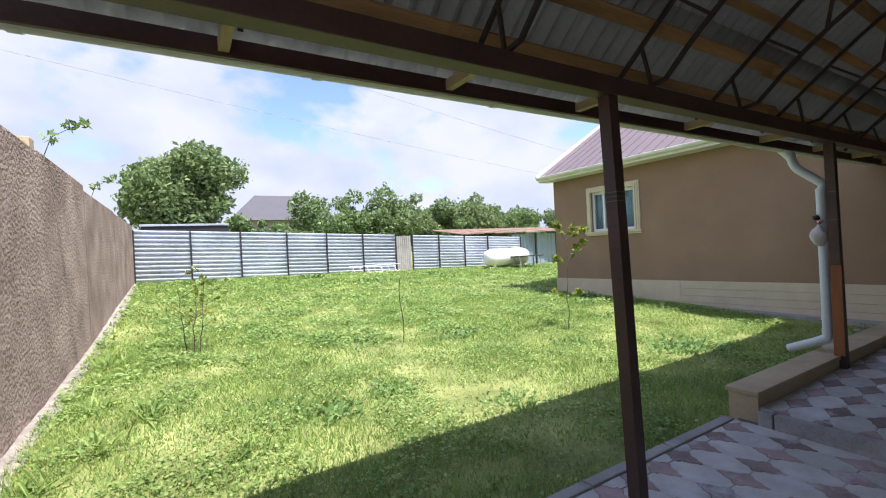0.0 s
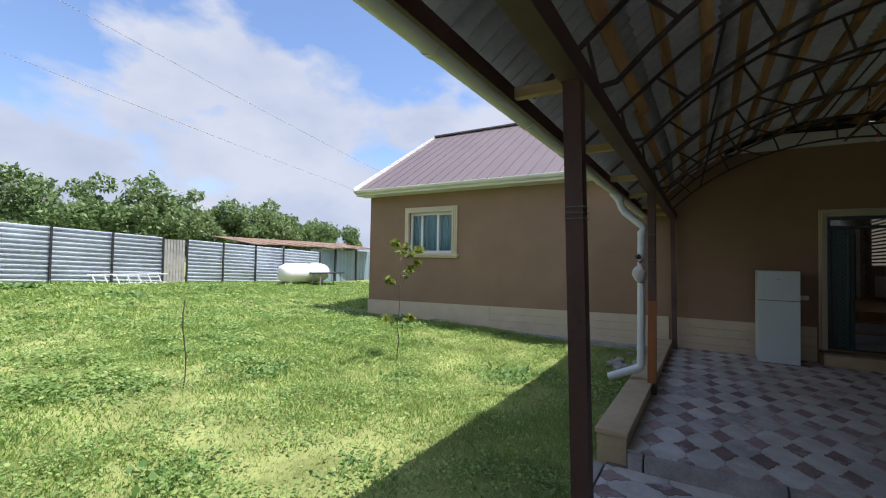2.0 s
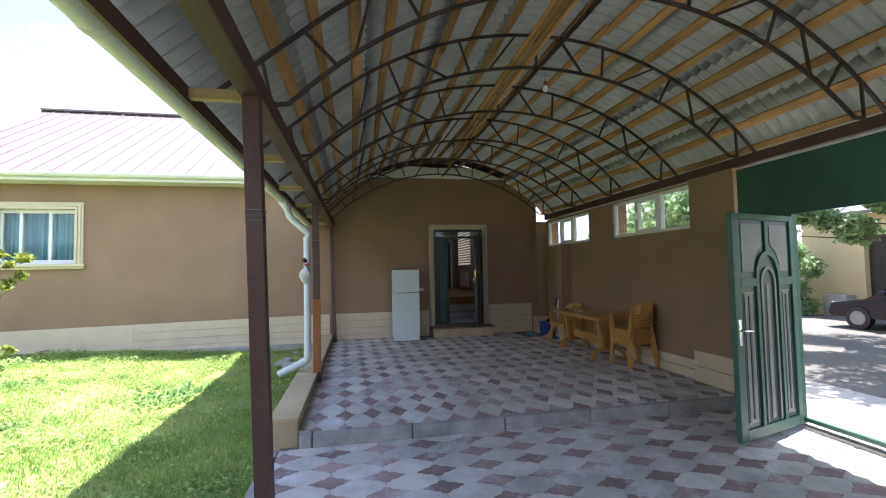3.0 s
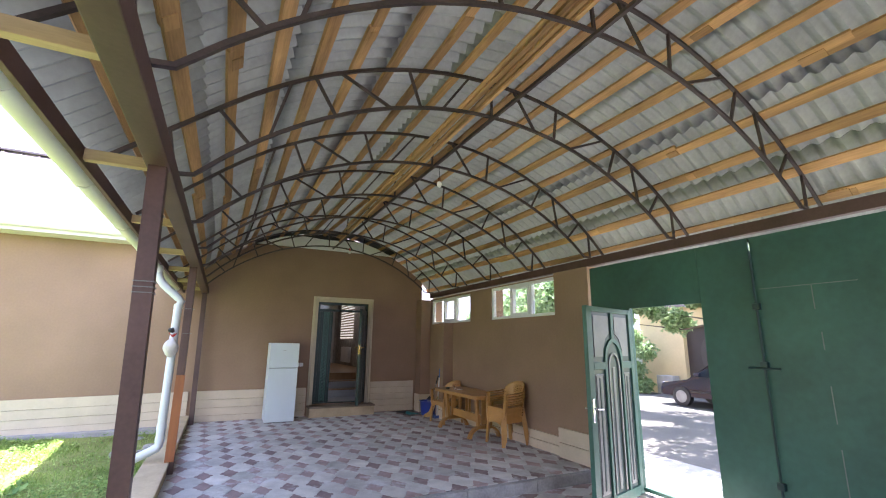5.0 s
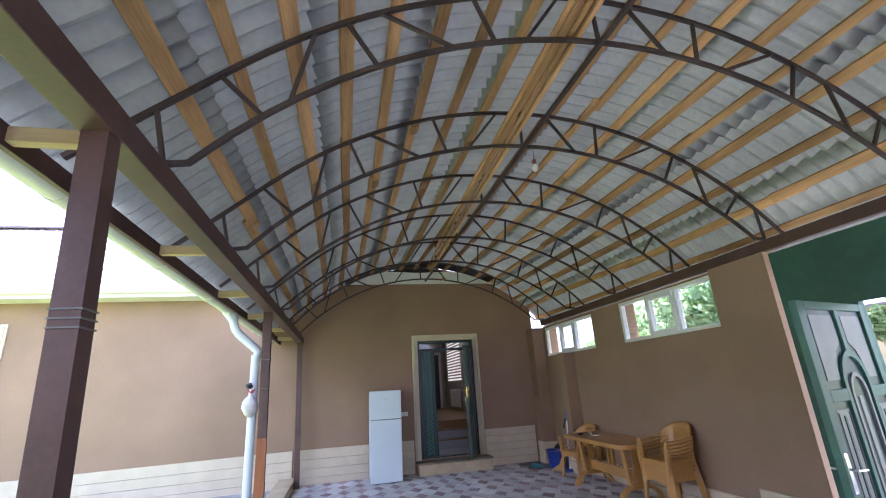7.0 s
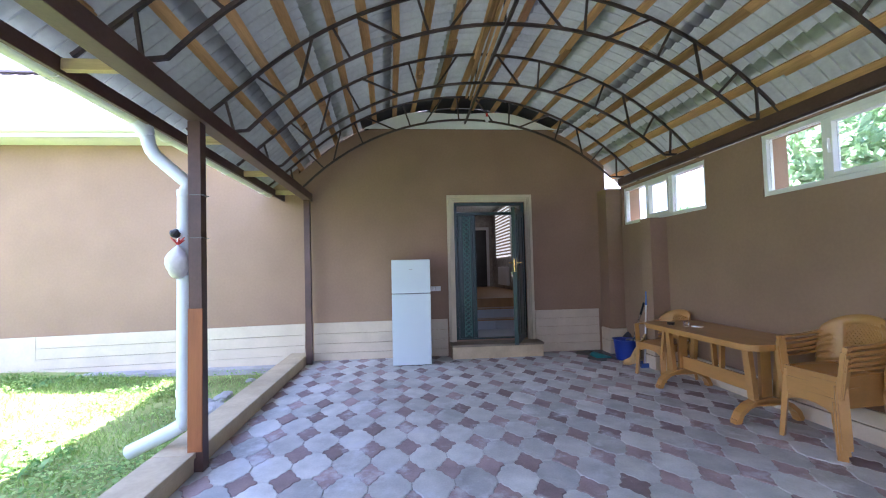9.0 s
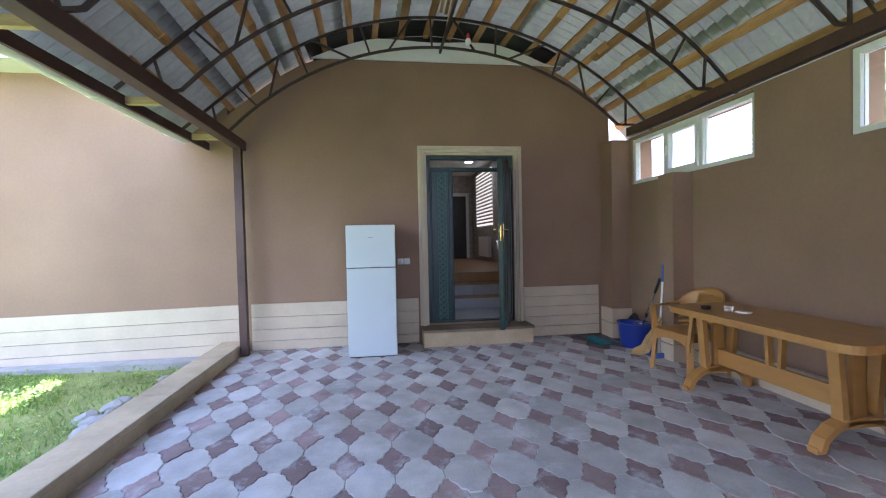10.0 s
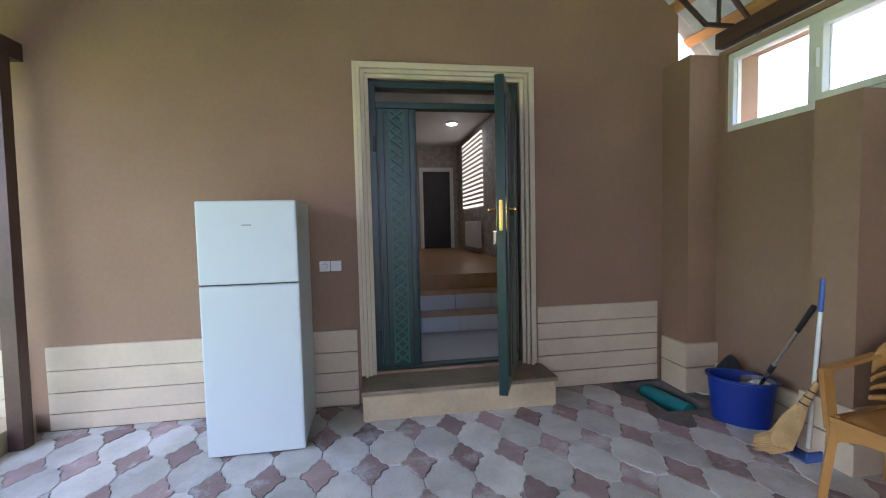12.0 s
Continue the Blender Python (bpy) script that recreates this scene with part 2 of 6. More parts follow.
def box(bm, x0, x1, y0, y1, z0, z1, bevel=0.0, m=None):
    r = bmesh.ops.create_cube(bm, size=1)
    mt = Matrix.LocRotScale(((x0 + x1) / 2, (y0 + y1) / 2, (z0 + z1) / 2), None, (abs(x1 - x0), abs(y1 - y0), abs(z1 - z0)))
    if m is not None:
        mt = m @ mt
    bmesh.ops.transform(bm, matrix=mt, verts=r["verts"])
    if bevel:
        ed = {e for v in r["verts"] for e in v.link_edges}
        bmesh.ops.bevel(bm, geom=list(ed), offset=bevel, segments=2, profile=0.6, affect="EDGES")


def tube(bm, p0, p1, r0, r1=None, n=10, cap=True):
    p0, p1 = Vector(p0), Vector(p1)
    d = p1 - p0
    r1 = r0 if r1 is None else r1
    m = Matrix.Translation((p0 + p1) / 2) @ d.to_track_quat("Z", "Y").to_matrix().to_4x4()
    bmesh.ops.create_cone(bm, cap_ends=cap, cap_tris=False, segments=n, radius1=r0, radius2=r1, depth=d.length, matrix=m)


def bar(bm, p0, p1, w, h, up=(0, 0, 1)):
    """A straight bar of rectangular section between two points."""
    p0, p1 = Vector(p0), Vector(p1)
    d = (p1 - p0).normalized()
    s = d.cross(Vector(up)).normalized() * (w / 2)
    u = s.cross(d).normalized() * (h / 2)
    a = [bm.verts.new(p + i * s + j * u) for p in (p0, p1) for i, j in ((-1, -1), (1, -1), (1, 1), (-1, 1))]
    for f in ((0, 1, 2, 3), (7, 6, 5, 4), (0, 4, 5, 1), (1, 5, 6, 2), (2, 6, 7, 3), (3, 7, 4, 0)):
        bm.faces.new([a[i] for i in f])


def sweep(bm, pts, section, closed=False, up=(0, 0, 1), caps=True):
    """A section (side, up offsets) swept along a line of points."""
    pts = [Vector(p) for p in pts]
    rings = []
    for i, p in enumerate(pts):
        a, b = pts[max(i - 1, 0)], pts[min(i + 1, len(pts) - 1)]
        d = (b - a).normalized()
        s = d.cross(Vector(up)).normalized()
        u = s.cross(d).normalized()
        rings.append([bm.verts.new(p + s * x + u * y) for x, y in section])
    n = len(section)
    for r, q in zip(rings, rings[1:]):
        for k in range(n if caps else n - 1):
            bm.faces.new((r[k], r[(k + 1) % n], q[(k + 1) % n], q[k]))
    if caps:
        bm.faces.new(rings[0][::-1])
        bm.faces.new(rings[-1])


def circle(r, n=10):
    return [(r * math.cos(2 * math.pi * k / n), r * math.sin(2 * math.pi * k / n)) for k in range(n)]


def prism(bm, outline, z0, z1, m=None):
    """An upright prism from an outline in x, y."""
    lo = [bm.verts.new((x, y, z0)) for x, y in outline]
    hi = [bm.verts.new((x, y, z1)) for x, y in outline]
    n = len(lo)
    bm.faces.new(lo[::-1])
    bm.faces.new(hi)
    for k in range(n):
        bm.faces.new((lo[k], lo[(k + 1) % n], hi[(k + 1) % n], hi[k]))
    if m is not None:
        bmesh.ops.transform(bm, matrix=m, verts=lo + hi)


def B():
    return bmesh.new()


# ---- plan ----
XW, YP, YR, YG = 10.07, 2.79, -2.36, -2.27     # house wall, post line, window wall, gate
XL, YF = -1.70, 20.5                            # boundary wall, far fence
ZLOW = -0.13                                    # lower paving
KERB = 4.28                                     # step between the pavings


def yc(x):
    """Middle of the canopy, which drifts a little towards the house."""
    return 0.13 + 0.045 * max(0.0, x - 6.9)



def lerp_table(v, table):
    for (a, p), (b, q) in zip(table, table[1:]):
        if v <= b:
            k = max(0.0, (v - a) / (b - a))
            return p + (q - p) * k
    return table[-1][1]


def ground_z(x, y):
    z = lerp_table(y, [(3.0, -0.22), (5.0, -0.19), (7.0, -0.06), (10.0, 0.06), (13.0, 0.2), (20.5, 0.68), (26.0, 0.7), (60, 0.2)])
    if y > 8:
        z -= 0.026 * (min(x, 20) - 4.5) * min((y - 8) / 12.0, 1.0)
    k = max(0.0, min(1.0, (1.0 - x) / 2.7)) * max(0, min(1, (15 - y) / 4))
    z -= 0.10 * k
    k = max(0.0, min(1.0, (x - 7.5) / 2.5)) * max(0, min(1, (10 - y) / 4))
    return z + 0.10 * k


# ground: one sheet to the horizon, finer inside the yard
def build_ground():
    xs = [-900, -200, -60, -20, -8, -3] + [XL + 0.5 * i for i in range(0, 42)] + [22, 30, 60, 200, 900]
    ys = [-900, -200, -60, -30, -12, -6, -2.6, 0.0, 2.9] + [3.05 + 0.5 * i for i in range(0, 36)] + [24, 30, 60, 200, 900]
    bm = B()
    grid = []
    for y in ys:
        row = []
        for x in xs:
            z = ground_z(x, y) if y > 3.0 else -0.24
            z += 0.015 * noise.noise((x * 0.9, y * 0.9, 0)) if 3.2 < y < 21 else 0
            row.append(bm.verts.new((x, y, z)))
        grid.append(row)
    for a, b in zip(grid, grid[1:]):
        for i in range(len(xs) - 1):
            bm.faces.new((a[i], a[i + 1], b[i + 1], b[i]))
    return structure("ground", bm, M_SOIL, "sunlit uneven lawn ground with soil showing through", "ground", True)


build_ground()

# street outside the gate
bm = B()
box(bm, -40, 60, -13.2, YG - 0.25, -0.5, -0.19)
structure("road", bm, M_ASPHALT, "dusty sunlit street with patched worn asphalt", "road")
bm = B()
box(bm, 1.0, 5.2, YG - 2.0, YG - 0.05, -0.5, -0.155)
structure("pavement", bm, M_CONC, "pale concrete apron outside the gate", "pavement")

# paving beds
bm = B()
PIT = (9.44, 10.02, -2.05, -1.70)
for a in ((KERB, PIT[0], YR, 2.80), (PIT[1], XW, YR, 2.80), (PIT[0], PIT[1], YR, PIT[2]), (PIT[0], PIT[1], PIT[3], 2.80)):
    box(bm, *a, -0.6, -0.012)
box(bm, PIT[0], PIT[1], PIT[2], PIT[3], -0.6, -0.15)
structure("floor_upper", bm, M_JOINT, "raised paved floor under the canopy", "floor")
bm = B()
# west of the boundary wall this is unseen, added to bounce sunlight under the canopy
box(bm, -7.0, KERB - 0.004, YG - 0.05, 2.96, -0.6, ZLOW - 0.012)
structure("floor_lower", bm, M_JOINT, "lower paved drive beside the gate", "floor")


# ---- house wall with arched top, door and window openings ----
ARC_U, ARC_L = (4.17, 3.69), (3.80, 3.52)       # apex height and radius of the upper and lower chords
A_LIN = 0.70                                    # past this angle the roof runs straight down to the eaves


def roof_pt(a, lift, x):
    """Place (y, z) on the upper arc at angle a from the top, lifted off it."""
    r = ARC_U[1] + lift
    k = min(a, A_LIN)
    y, z = yc(x) + r * math.sin(k), ARC_U[0] - ARC_U[1] + r * math.cos(k)
    d = ARC_U[1] * max(0.0, a - A_LIN)
    return y + d * math.cos(A_LIN), z - d * math.sin(A_LIN)


def arc_z(y, arc, off=0.0, x=5.0):
    apex, r = arc
    d = y - yc(x)
    if arc is ARC_U and d > r * math.sin(A_LIN):
        return apex - r + (r + off) * math.cos(A_LIN) - (d - r * math.sin(A_LIN)) * math.tan(A_LIN)
    return apex - r + math.sqrt(max((r + off) ** 2 - d ** 2, 0.0))


def wall_columns(bm, x0, x1, ys, top, openings, z0=-0.5):
    """A wall across y, made of columns whose height follows top(y), left open at (y0, y1, z0, z1)."""
    for a, b in zip(ys, ys[1:]):
        mid = (a + b) / 2
        cuts = sorted((o[2], o[3]) for o in openings if o[0] - 1e-6 < mid < o[1] + 1e-6)
        lo = z0
        for c0, c1 in cuts + [(None, None)]:
            ta, tb = (top(a), top(b)) if c0 is None else (c0, c0)
            v = [bm.verts.new(p) for p in ((x0, a, lo), (x1, a, lo), (x1, b, lo), (x0, b, lo), (x0, a, ta), (x1, a, ta), (x1, b, tb), (x0, b, tb))]
            for f in ((0, 3, 2, 1), (4, 5, 6, 7), (0, 1, 5, 4), (1, 2, 6, 5), (2, 3, 7, 6), (3, 0, 4, 7)):
                bm.faces.new([v[i] for i in f])
            lo = c1


DOOR = (-0.80, 0.41, 0.24, 2.54)
HWIN = (7.98, 9.40, 1.84, 2.98)


def east_top(y):
    if y > 2.95:
        return 3.62
    if y < -2.245:
        return 2.62
    return min(3.79, max(arc_z(y, ARC_U, -0.02, XW), 2.62))


ys = sorted({-2.7, -2.36, -2.25, -2.24, -2.12, 2.62, 2.95, 2.951, 10.85, *DOOR[:2], *HWIN[:2], *[-2.0 + 0.25 * i for i in range(19)]})
bm = B()
wall_columns(bm, XW, XW + 0.32, ys, east_top, [DOOR, HWIN])
structure("wall_east", bm, M_WALL, "brown plastered house wall rising to an arched top under the canopy", "wall")
# plinth of cream boards, each course a board of its own
def plinth_board(parent, y0, y1, z0, z1, x=XW):
    bm = B()
    box(bm, x - 0.03, x - 0.001, y0, y1, z0, z1 - 0.005, 0.005)
    return part("board", bm, M_CREAM, parent)


plinth = tagged(thing("baseboard", (0, 0, 0)), "cream boarded plinth along the foot of the house wall", "plinth", "", "structure")
for a, b in zip((0.14, 0.28, 0.42, 0.56), (0.28, 0.42, 0.56, 0.70)):
    plinth_board(plinth, -2.04, -0.93, a, b)
for a, b in zip((0.0, 0.122, 0.272, 0.432), (0.122, 0.272, 0.432, 0.607)):
    plinth_board(plinth, 0.555, 2.72, a, b)


def plinth_fall(z, y):
    """The courses outside fall a little along the house."""
    return z - 0.0175 * (y - 2.3)


for y0, y1, zz in ((2.86, 6.86, (-0.05, 0.115, 0.267, 0.432, 0.612)), (6.864, 10.86, (-0.05, 0.612))):
    for a, b in zip(zz, zz[1:]):
        bm = B()
        m0, m1 = plinth_fall((a + b) / 2, y0), plinth_fall((a + b) / 2, y1)
        bar(bm, (XW - 0.0155, y0, m0), (XW - 0.0155, y1, m1), 0.029, b - a - 0.006)
        part("board", bm, M_CREAM, plinth)
bm = B()
box(bm, XW - 0.035, XW - 0.002, -2.04, -0.93, 0.0, 0.135, 0.006)
part("board", bm, M_CREAM, plinth)
bm = B()
box(bm, XW - 0.26, XW - 0.032, 3.1, 10.95, -0.45, -0.03, 0.01)
structure("trim_footing", bm, M_CONC, "grey concrete footing strip along the house", "footing")

# house: gable roof, far walls
house = tagged(thing("roof_house", (0, 0, 0)), "rosy brown metal gable roof with cream eaves and gutter", "roof", "", "structure")
EX, EZ, RX, RZ = 9.66, 3.66, 13.95, 6.32


def roof_quad(bm, pts, th=0.06):
    lo = [bm.verts.new(p) for p in pts]
    hi = [bm.verts.new(Vector(p) + Vector((0, 0, th))) for p in pts]
    bm.faces.new(lo)
    bm.faces.new(hi[::-1])
    for k in range(len(lo)):
        bm.faces.new((lo[k], lo[(k + 1) % len(lo)], hi[(k + 1) % len(lo)], hi[k]))


def ribbed_slope(xa, za, xb, zb, y0, y1, rib=0.35):
    n = int((y1 - y0) / rib)
    for i in range(n):
        bm = B()
        a, b = y0 + (y1 - y0) * i / n, y0 + (y1 - y0) * (i + 1) / n
        roof_quad(bm, [(xa, a, za), (xb, a, zb), (xb, b, zb), (xa, b, za)], 0.02)
        bar(bm, (xa, a, za + 0.025), (xb, a, zb + 0.025), 0.03, 0.035)
        part("roof_panel", bm, M_ROOF, house)


ribbed_slope(EX, EZ, RX, RZ, 3.30, 11.05)
ribbed_slope(XW + 0.5, EZ + 0.52, RX, RZ, -2.25, 3.30)
ribbed_slope(18.25, EZ, RX, RZ, -2.25, 11.05)
bm = B()
bar(bm, (RX, -2.25, RZ + 0.05), (RX, 11.07, RZ + 0.05), 0.22, 0.05)
for i in range(46):
    tube(bm, (RX, 11.0 - 0.17 * i, RZ + 0.03), (RX, 11.08 - 0.17 * i, RZ + 0.10), 0.03, 0.01, 5)
part("ridge_cap", bm, M_ROOF, house)
bm = B()
box(bm, EX - 0.02, XW, 3.30, 11.05, EZ - 0.16, EZ - 0.10)
box(bm, EX - 0.03, EX, 3.30, 11.05, EZ - 0.16, EZ + 0.02)
part("soffit", bm, M_GUTTER, house, "cream eaves boards")
bm = B()
sweep(bm, [(EX - 0.07, 3.2, EZ - 0.02), (EX - 0.07, 11.06, EZ - 0.02)], [(-0.07 * math.cos(math.pi * k / 8), -0.08 * math.sin(math.pi * k / 8)) for k in range(9)] +
      [(0.06 * math.cos(math.pi * k / 8), -0.07 * math.sin(math.pi * k / 8)) for k in range(9)])
part("gutter", bm, M_GUTTER, house, "cream half-round gutter", True)
bm = B()
bar(bm, (EX - 0.1, 11.06, EZ - 0.02), (RX, 11.06, RZ + 0.0), 0.03, 0.17)
part("verge_board", bm, M_GUTTER, house)
bm = B()
box(bm, XW + 0.32, 17.8, 10.53, 10.85, -0.5, 3.6)
v = [bm.verts.new(p) for p in ((XW, 10.6, 3.6), (17.8, 10.6, 3.6), (RX, 10.6, RZ - 0.05), (XW, 10.85, 3.6), (17.8, 10.85, 3.6), (RX, 10.85, RZ - 0.05))]
for f in ((0, 1, 2), (5, 4, 3), (0, 3, 4, 1), (1, 4, 5, 2), (2, 5, 3, 0)):
    bm.faces.new([v[i] for i in f])
box(bm, 17.5, 17.8, -2.2, 10.53, -0.5, 3.6)
box(bm, XW + 0.32, 17.5, -2.2, -1.9, -0.5, 4.2)
structure("wall_house_back", bm, M_WALL, "brown plastered outer walls of the house", "wall")

# ---- window wall on the street side ----
RW1, RW2 = (7.72, 9.68, 2.08, 2.68), (4.97, 6.90, 2.08, 2.70)
bm = B()
TOPR = 2.72


def wall_x(bm, y0, y1, x0, x1, z1, openings, z0=-0.5):
    xs = sorted({x0, x1, *[o[0] for o in openings], *[o[1] for o in openings]})
    for a, b in zip(xs, xs[1:]):
        mid = (a + b) / 2
        lo = z0
        for o in sorted(o for o in openings if o[0] < mid < o[1]):
            box(bm, a, b, y0, y1, lo, o[2])
            lo = o[3]
        if z1 - lo > 0.005:
            box(bm, a, b, y0, y1, lo, z1)


wall_x(bm, YR - 0.3, YR, 4.95, 9.75, TOPR, [RW1, RW2])
box(bm, 4.22, 4.95, YR - 0.3, YR + 0.06, -0.5, 2.74)
box(bm, 9.75, XW - 0.003, YR - 0.3, -2.10, -0.5, 2.70)
box(bm, 8.52, 8.77, YR, -2.12, -0.5, 2.07)
structure("wall_south", bm, M_WALL, "brown plastered street wall with high windows and shallow piers", "wall")
bm = B()
for x0, x1, y0, z in ((4.20, 4.95, YR + 0.09, 0.42), (4.95, 8.50, YR + 0.03, 0.27), (8.49, 8.80, -2.09, 0.38), (8.80, 9.72, YR + 0.03, 0.24), (9.72, XW - 0.04, -2.07, 0.40)):
    n = 2
    for k in range(n):
        box(bm, x0, x1, YR - 0.1, y0, z * k / n - (0.3 if k == 0 else 0), z * (k + 1) / n - 0.01, 0.006)
structure("baseboard_south", bm, M_CREAM, "cream stone plinth along the street wall", "plinth")


def upvc_window(name, x0, x1, z0, z1, y, splits, label):
    """A white framed window in a wall along x; splits are the mullions' places as fractions, with sash or not."""
    w = tagged(thing(name, (x0, y, z0)), label, "window", "", "structure")
    wd, h = x1 - x0, z1 - z0
    bm = B()
    for a in ((0, 0.05, 0, h), (wd - 0.05, wd, 0, h)):
        box(bm, a[0], a[1], -0.04, 0.04, a[2], a[3], 0.005)
    box(bm, 0.05, wd - 0.05, -0.04, 0.04, 0, 0.05, 0.005)
    box(bm, 0.05, wd - 0.05, -0.04, 0.04, h - 0.05, h, 0.005)
    for s in splits:
        box(bm, wd * s - 0.03, wd * s + 0.03, -0.04, 0.04, 0.05, h - 0.05, 0.005)
    part("window_frame", bm, M_PVC, w)
    edges = [0.05] + [e for s in splits for e in (wd * s - 0.03, wd * s + 0.03)] + [wd - 0.05]
    for i in range(0, len(edges), 2):
        a, b = edges[i], edges[i + 1]
        if i == 2:
            bm = B()
            box(bm, a, a + 0.045, -0.025, 0.055, 0.05, h - 0.05, 0.005)
            box(bm, b - 0.045, b, -0.025, 0.055, 0.05, h - 0.05, 0.005)
            box(bm, a + 0.045, b - 0.045, -0.025, 0.055, 0.05, 0.095, 0.005)
            box(bm, a + 0.045, b - 0.045, -0.025, 0.055, h - 0.095, h - 0.05, 0.005)
            sash = part("sash", bm, M_PVC, w)
            bm = B()
            box(bm, b - 0.03, b - 0.012, 0.055, 0.085, h * 0.42, h * 0.62, 0.004)
            part("handle", bm, M_PVC, sash)
            a, b = a + 0.045, b - 0.045
        bm = B()
        box(bm, a, b, -0.006, 0.006, 0.05, h - 0.05)
        g = part("pane", bm, M_GLASS, w)
        g.visible_shadow = False
    return w


upvc_window("window_1", RW1[0], RW1[1], RW1[2], RW1[3], YR - 0.06, (0.36, 0.66), "white plastic three-part window set high in the wall")
upvc_window("window_2", RW2[0], RW2[1], RW2[2], RW2[3], YR - 0.06, (0.36, 0.66), "white plastic three-part window set high under the beam")

# ---- boundary wall ----
bm = B()
box(bm, XL - 0.3, XL, 5.0, 8.28, -1, 3.10)
box(bm, XL - 0.3, XL, 8.28, 11.3, -1, 3.12)
box(bm, XL - 0.3, XL, 11.34, 15.5, -1, 3.02)
box(bm, XL - 0.3, XL, 15.52, 20.6, -1, 2.98)
box(bm, XL - 0.3, XL - 0.01, 11.29, 11.35, -1, 3.0)
structure("wall_west", bm, M_ROUGH, "brown roughcast boundary wall with stepped top", "wall")
# smoother, much darker section that meets the roughcast along a slanted line
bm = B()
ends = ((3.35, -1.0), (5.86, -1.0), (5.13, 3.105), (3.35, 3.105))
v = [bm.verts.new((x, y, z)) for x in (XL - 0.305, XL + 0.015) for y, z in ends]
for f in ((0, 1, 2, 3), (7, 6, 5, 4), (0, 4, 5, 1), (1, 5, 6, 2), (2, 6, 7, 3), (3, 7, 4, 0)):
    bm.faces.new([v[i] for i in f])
structure("wall_west_smooth", bm, M_SMOOTH, "smooth dark brown wall section with a slanted edge beside the canopy", "wall")
# unseen walls added round the sunlit west end of the drive
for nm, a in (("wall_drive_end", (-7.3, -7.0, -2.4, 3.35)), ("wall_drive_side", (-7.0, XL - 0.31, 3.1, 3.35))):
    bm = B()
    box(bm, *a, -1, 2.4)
    structure(nm, bm, M_SMOOTH, "unseen smooth brown wall added to close the drive", "wall")
bm = B()
prev = None
for i in range(121):
    y = 5.74 + 0.1216 * i
    w = max(0.05, 0.20 + 0.10 * noise.noise((y * 0.8, 1.0, 0)) + 0.06 * noise.noise((y * 4.0, 2.0, 0)))
    z = ground_z(XL + 0.1, y) + 0.02 + 0.025 * noise.noise((y * 2.3, 0, 0))
    cur = [bm.verts.new(p) for p in ((XL - 0.1, y, z + 0.02), (XL + w * 0.8, y, z), (XL + w, y, z - 0.02), (XL + w + 0.01, y, z - 0.5))]
    if prev:
        for k in range(3):
            bm.faces.new((prev[k], prev[k + 1], cur[k + 1], cur[k]))
    prev = cur
structure("trim_wall_footing", bm, mat("weathered_footing", (0.30, 0.265, 0.22), 0.95, vary=0.35, scale=6, fine=50, bump=0.8, bump_scale=30, stain=0.35), "pale concrete footing of the boundary wall", "footing")
bm = B()
box(bm, XL - 0.25, XL - 0.02, 8.05, 8.27, 3.10, 3.24, 0.01)
tagged(finish(bm, "stone_block", M_STONE), "loose yellow stone block on the wall top", "block")

# ---- low parapet and kerb ----
M_KERB = mat("worn_kerb", (0.34, 0.33, 0.32), 0.9, vary=0.3, scale=5, fine=40, bump=0.5, bump_scale=50, stain=0.35, spec=0.2)
bm = B()
box(bm, KERB, XW - 0.04, 2.80, 3.05, -0.5, 0.10, 0.0)
structure("parapet_wall", bm, M_STONE, "low yellow stone parapet along the paving", "parapet")
par = tagged(thing("parapet_coping", (0, 0, 0)), "yellow stone coping slabs on the low parapet", "coping", "", "structure")
x = KERB - 0.02
while x < XW - 0.1:
    x1 = min(x + 1.9, XW - 0.05)
    bm = B()
    box(bm, x, x1 - 0.006, 2.785, 3.07, 0.10, 0.145, 0.01)
    part("slab", bm, M_STONE, par)
    x = x1
kerb = tagged(thing("kerb_step", (0, 0, 0)), "grey concrete kerb stones forming a low step", "kerb", "", "structure")
y = YG + 0.03
while y < 2.75:
    y1 = min(y + 0.98, 2.79)
    bm = B()
    box(bm, KERB - 0.085, KERB + 0.0, y, y1 - 0.012, -0.4, -0.004, 0.012)
    part("kerb_stone", bm, M_KERB, kerb)
    y = y1
kerb2 = tagged(thing("kerb_edging", (0, 0, 0)), "grey concrete edging between drive and lawn", "kerb", "", "structure")
x = XL + 0.02
while x < KERB - 0.1:
    x1 = min(x + 0.98, KERB - 0.02)
    bm = B()
    box(bm, x, x1 - 0.012, 2.965, 3.06, -0.5, ZLOW + 0.01, 0.012)
    part("kerb_stone", bm, M_CONC, kerb2)
    x = x1

# ---- canopy ----
canopy = tagged(thing("canopy", (0, 0, 0)), "arched steel truss canopy with pine battens and wavy grey sheets", "canopy")
XC0, XC1 = -1.62, 10.26
POSTS = (2.37, 6.257, 9.925)
POST_FEET = ((0, -0.05), (0.005, -0.085), (0.0, -0.01), (-0.115, -0.05))      # the posts lean a little
POST_TOPS = (0.0, 0.0, 0.02, 0.0)
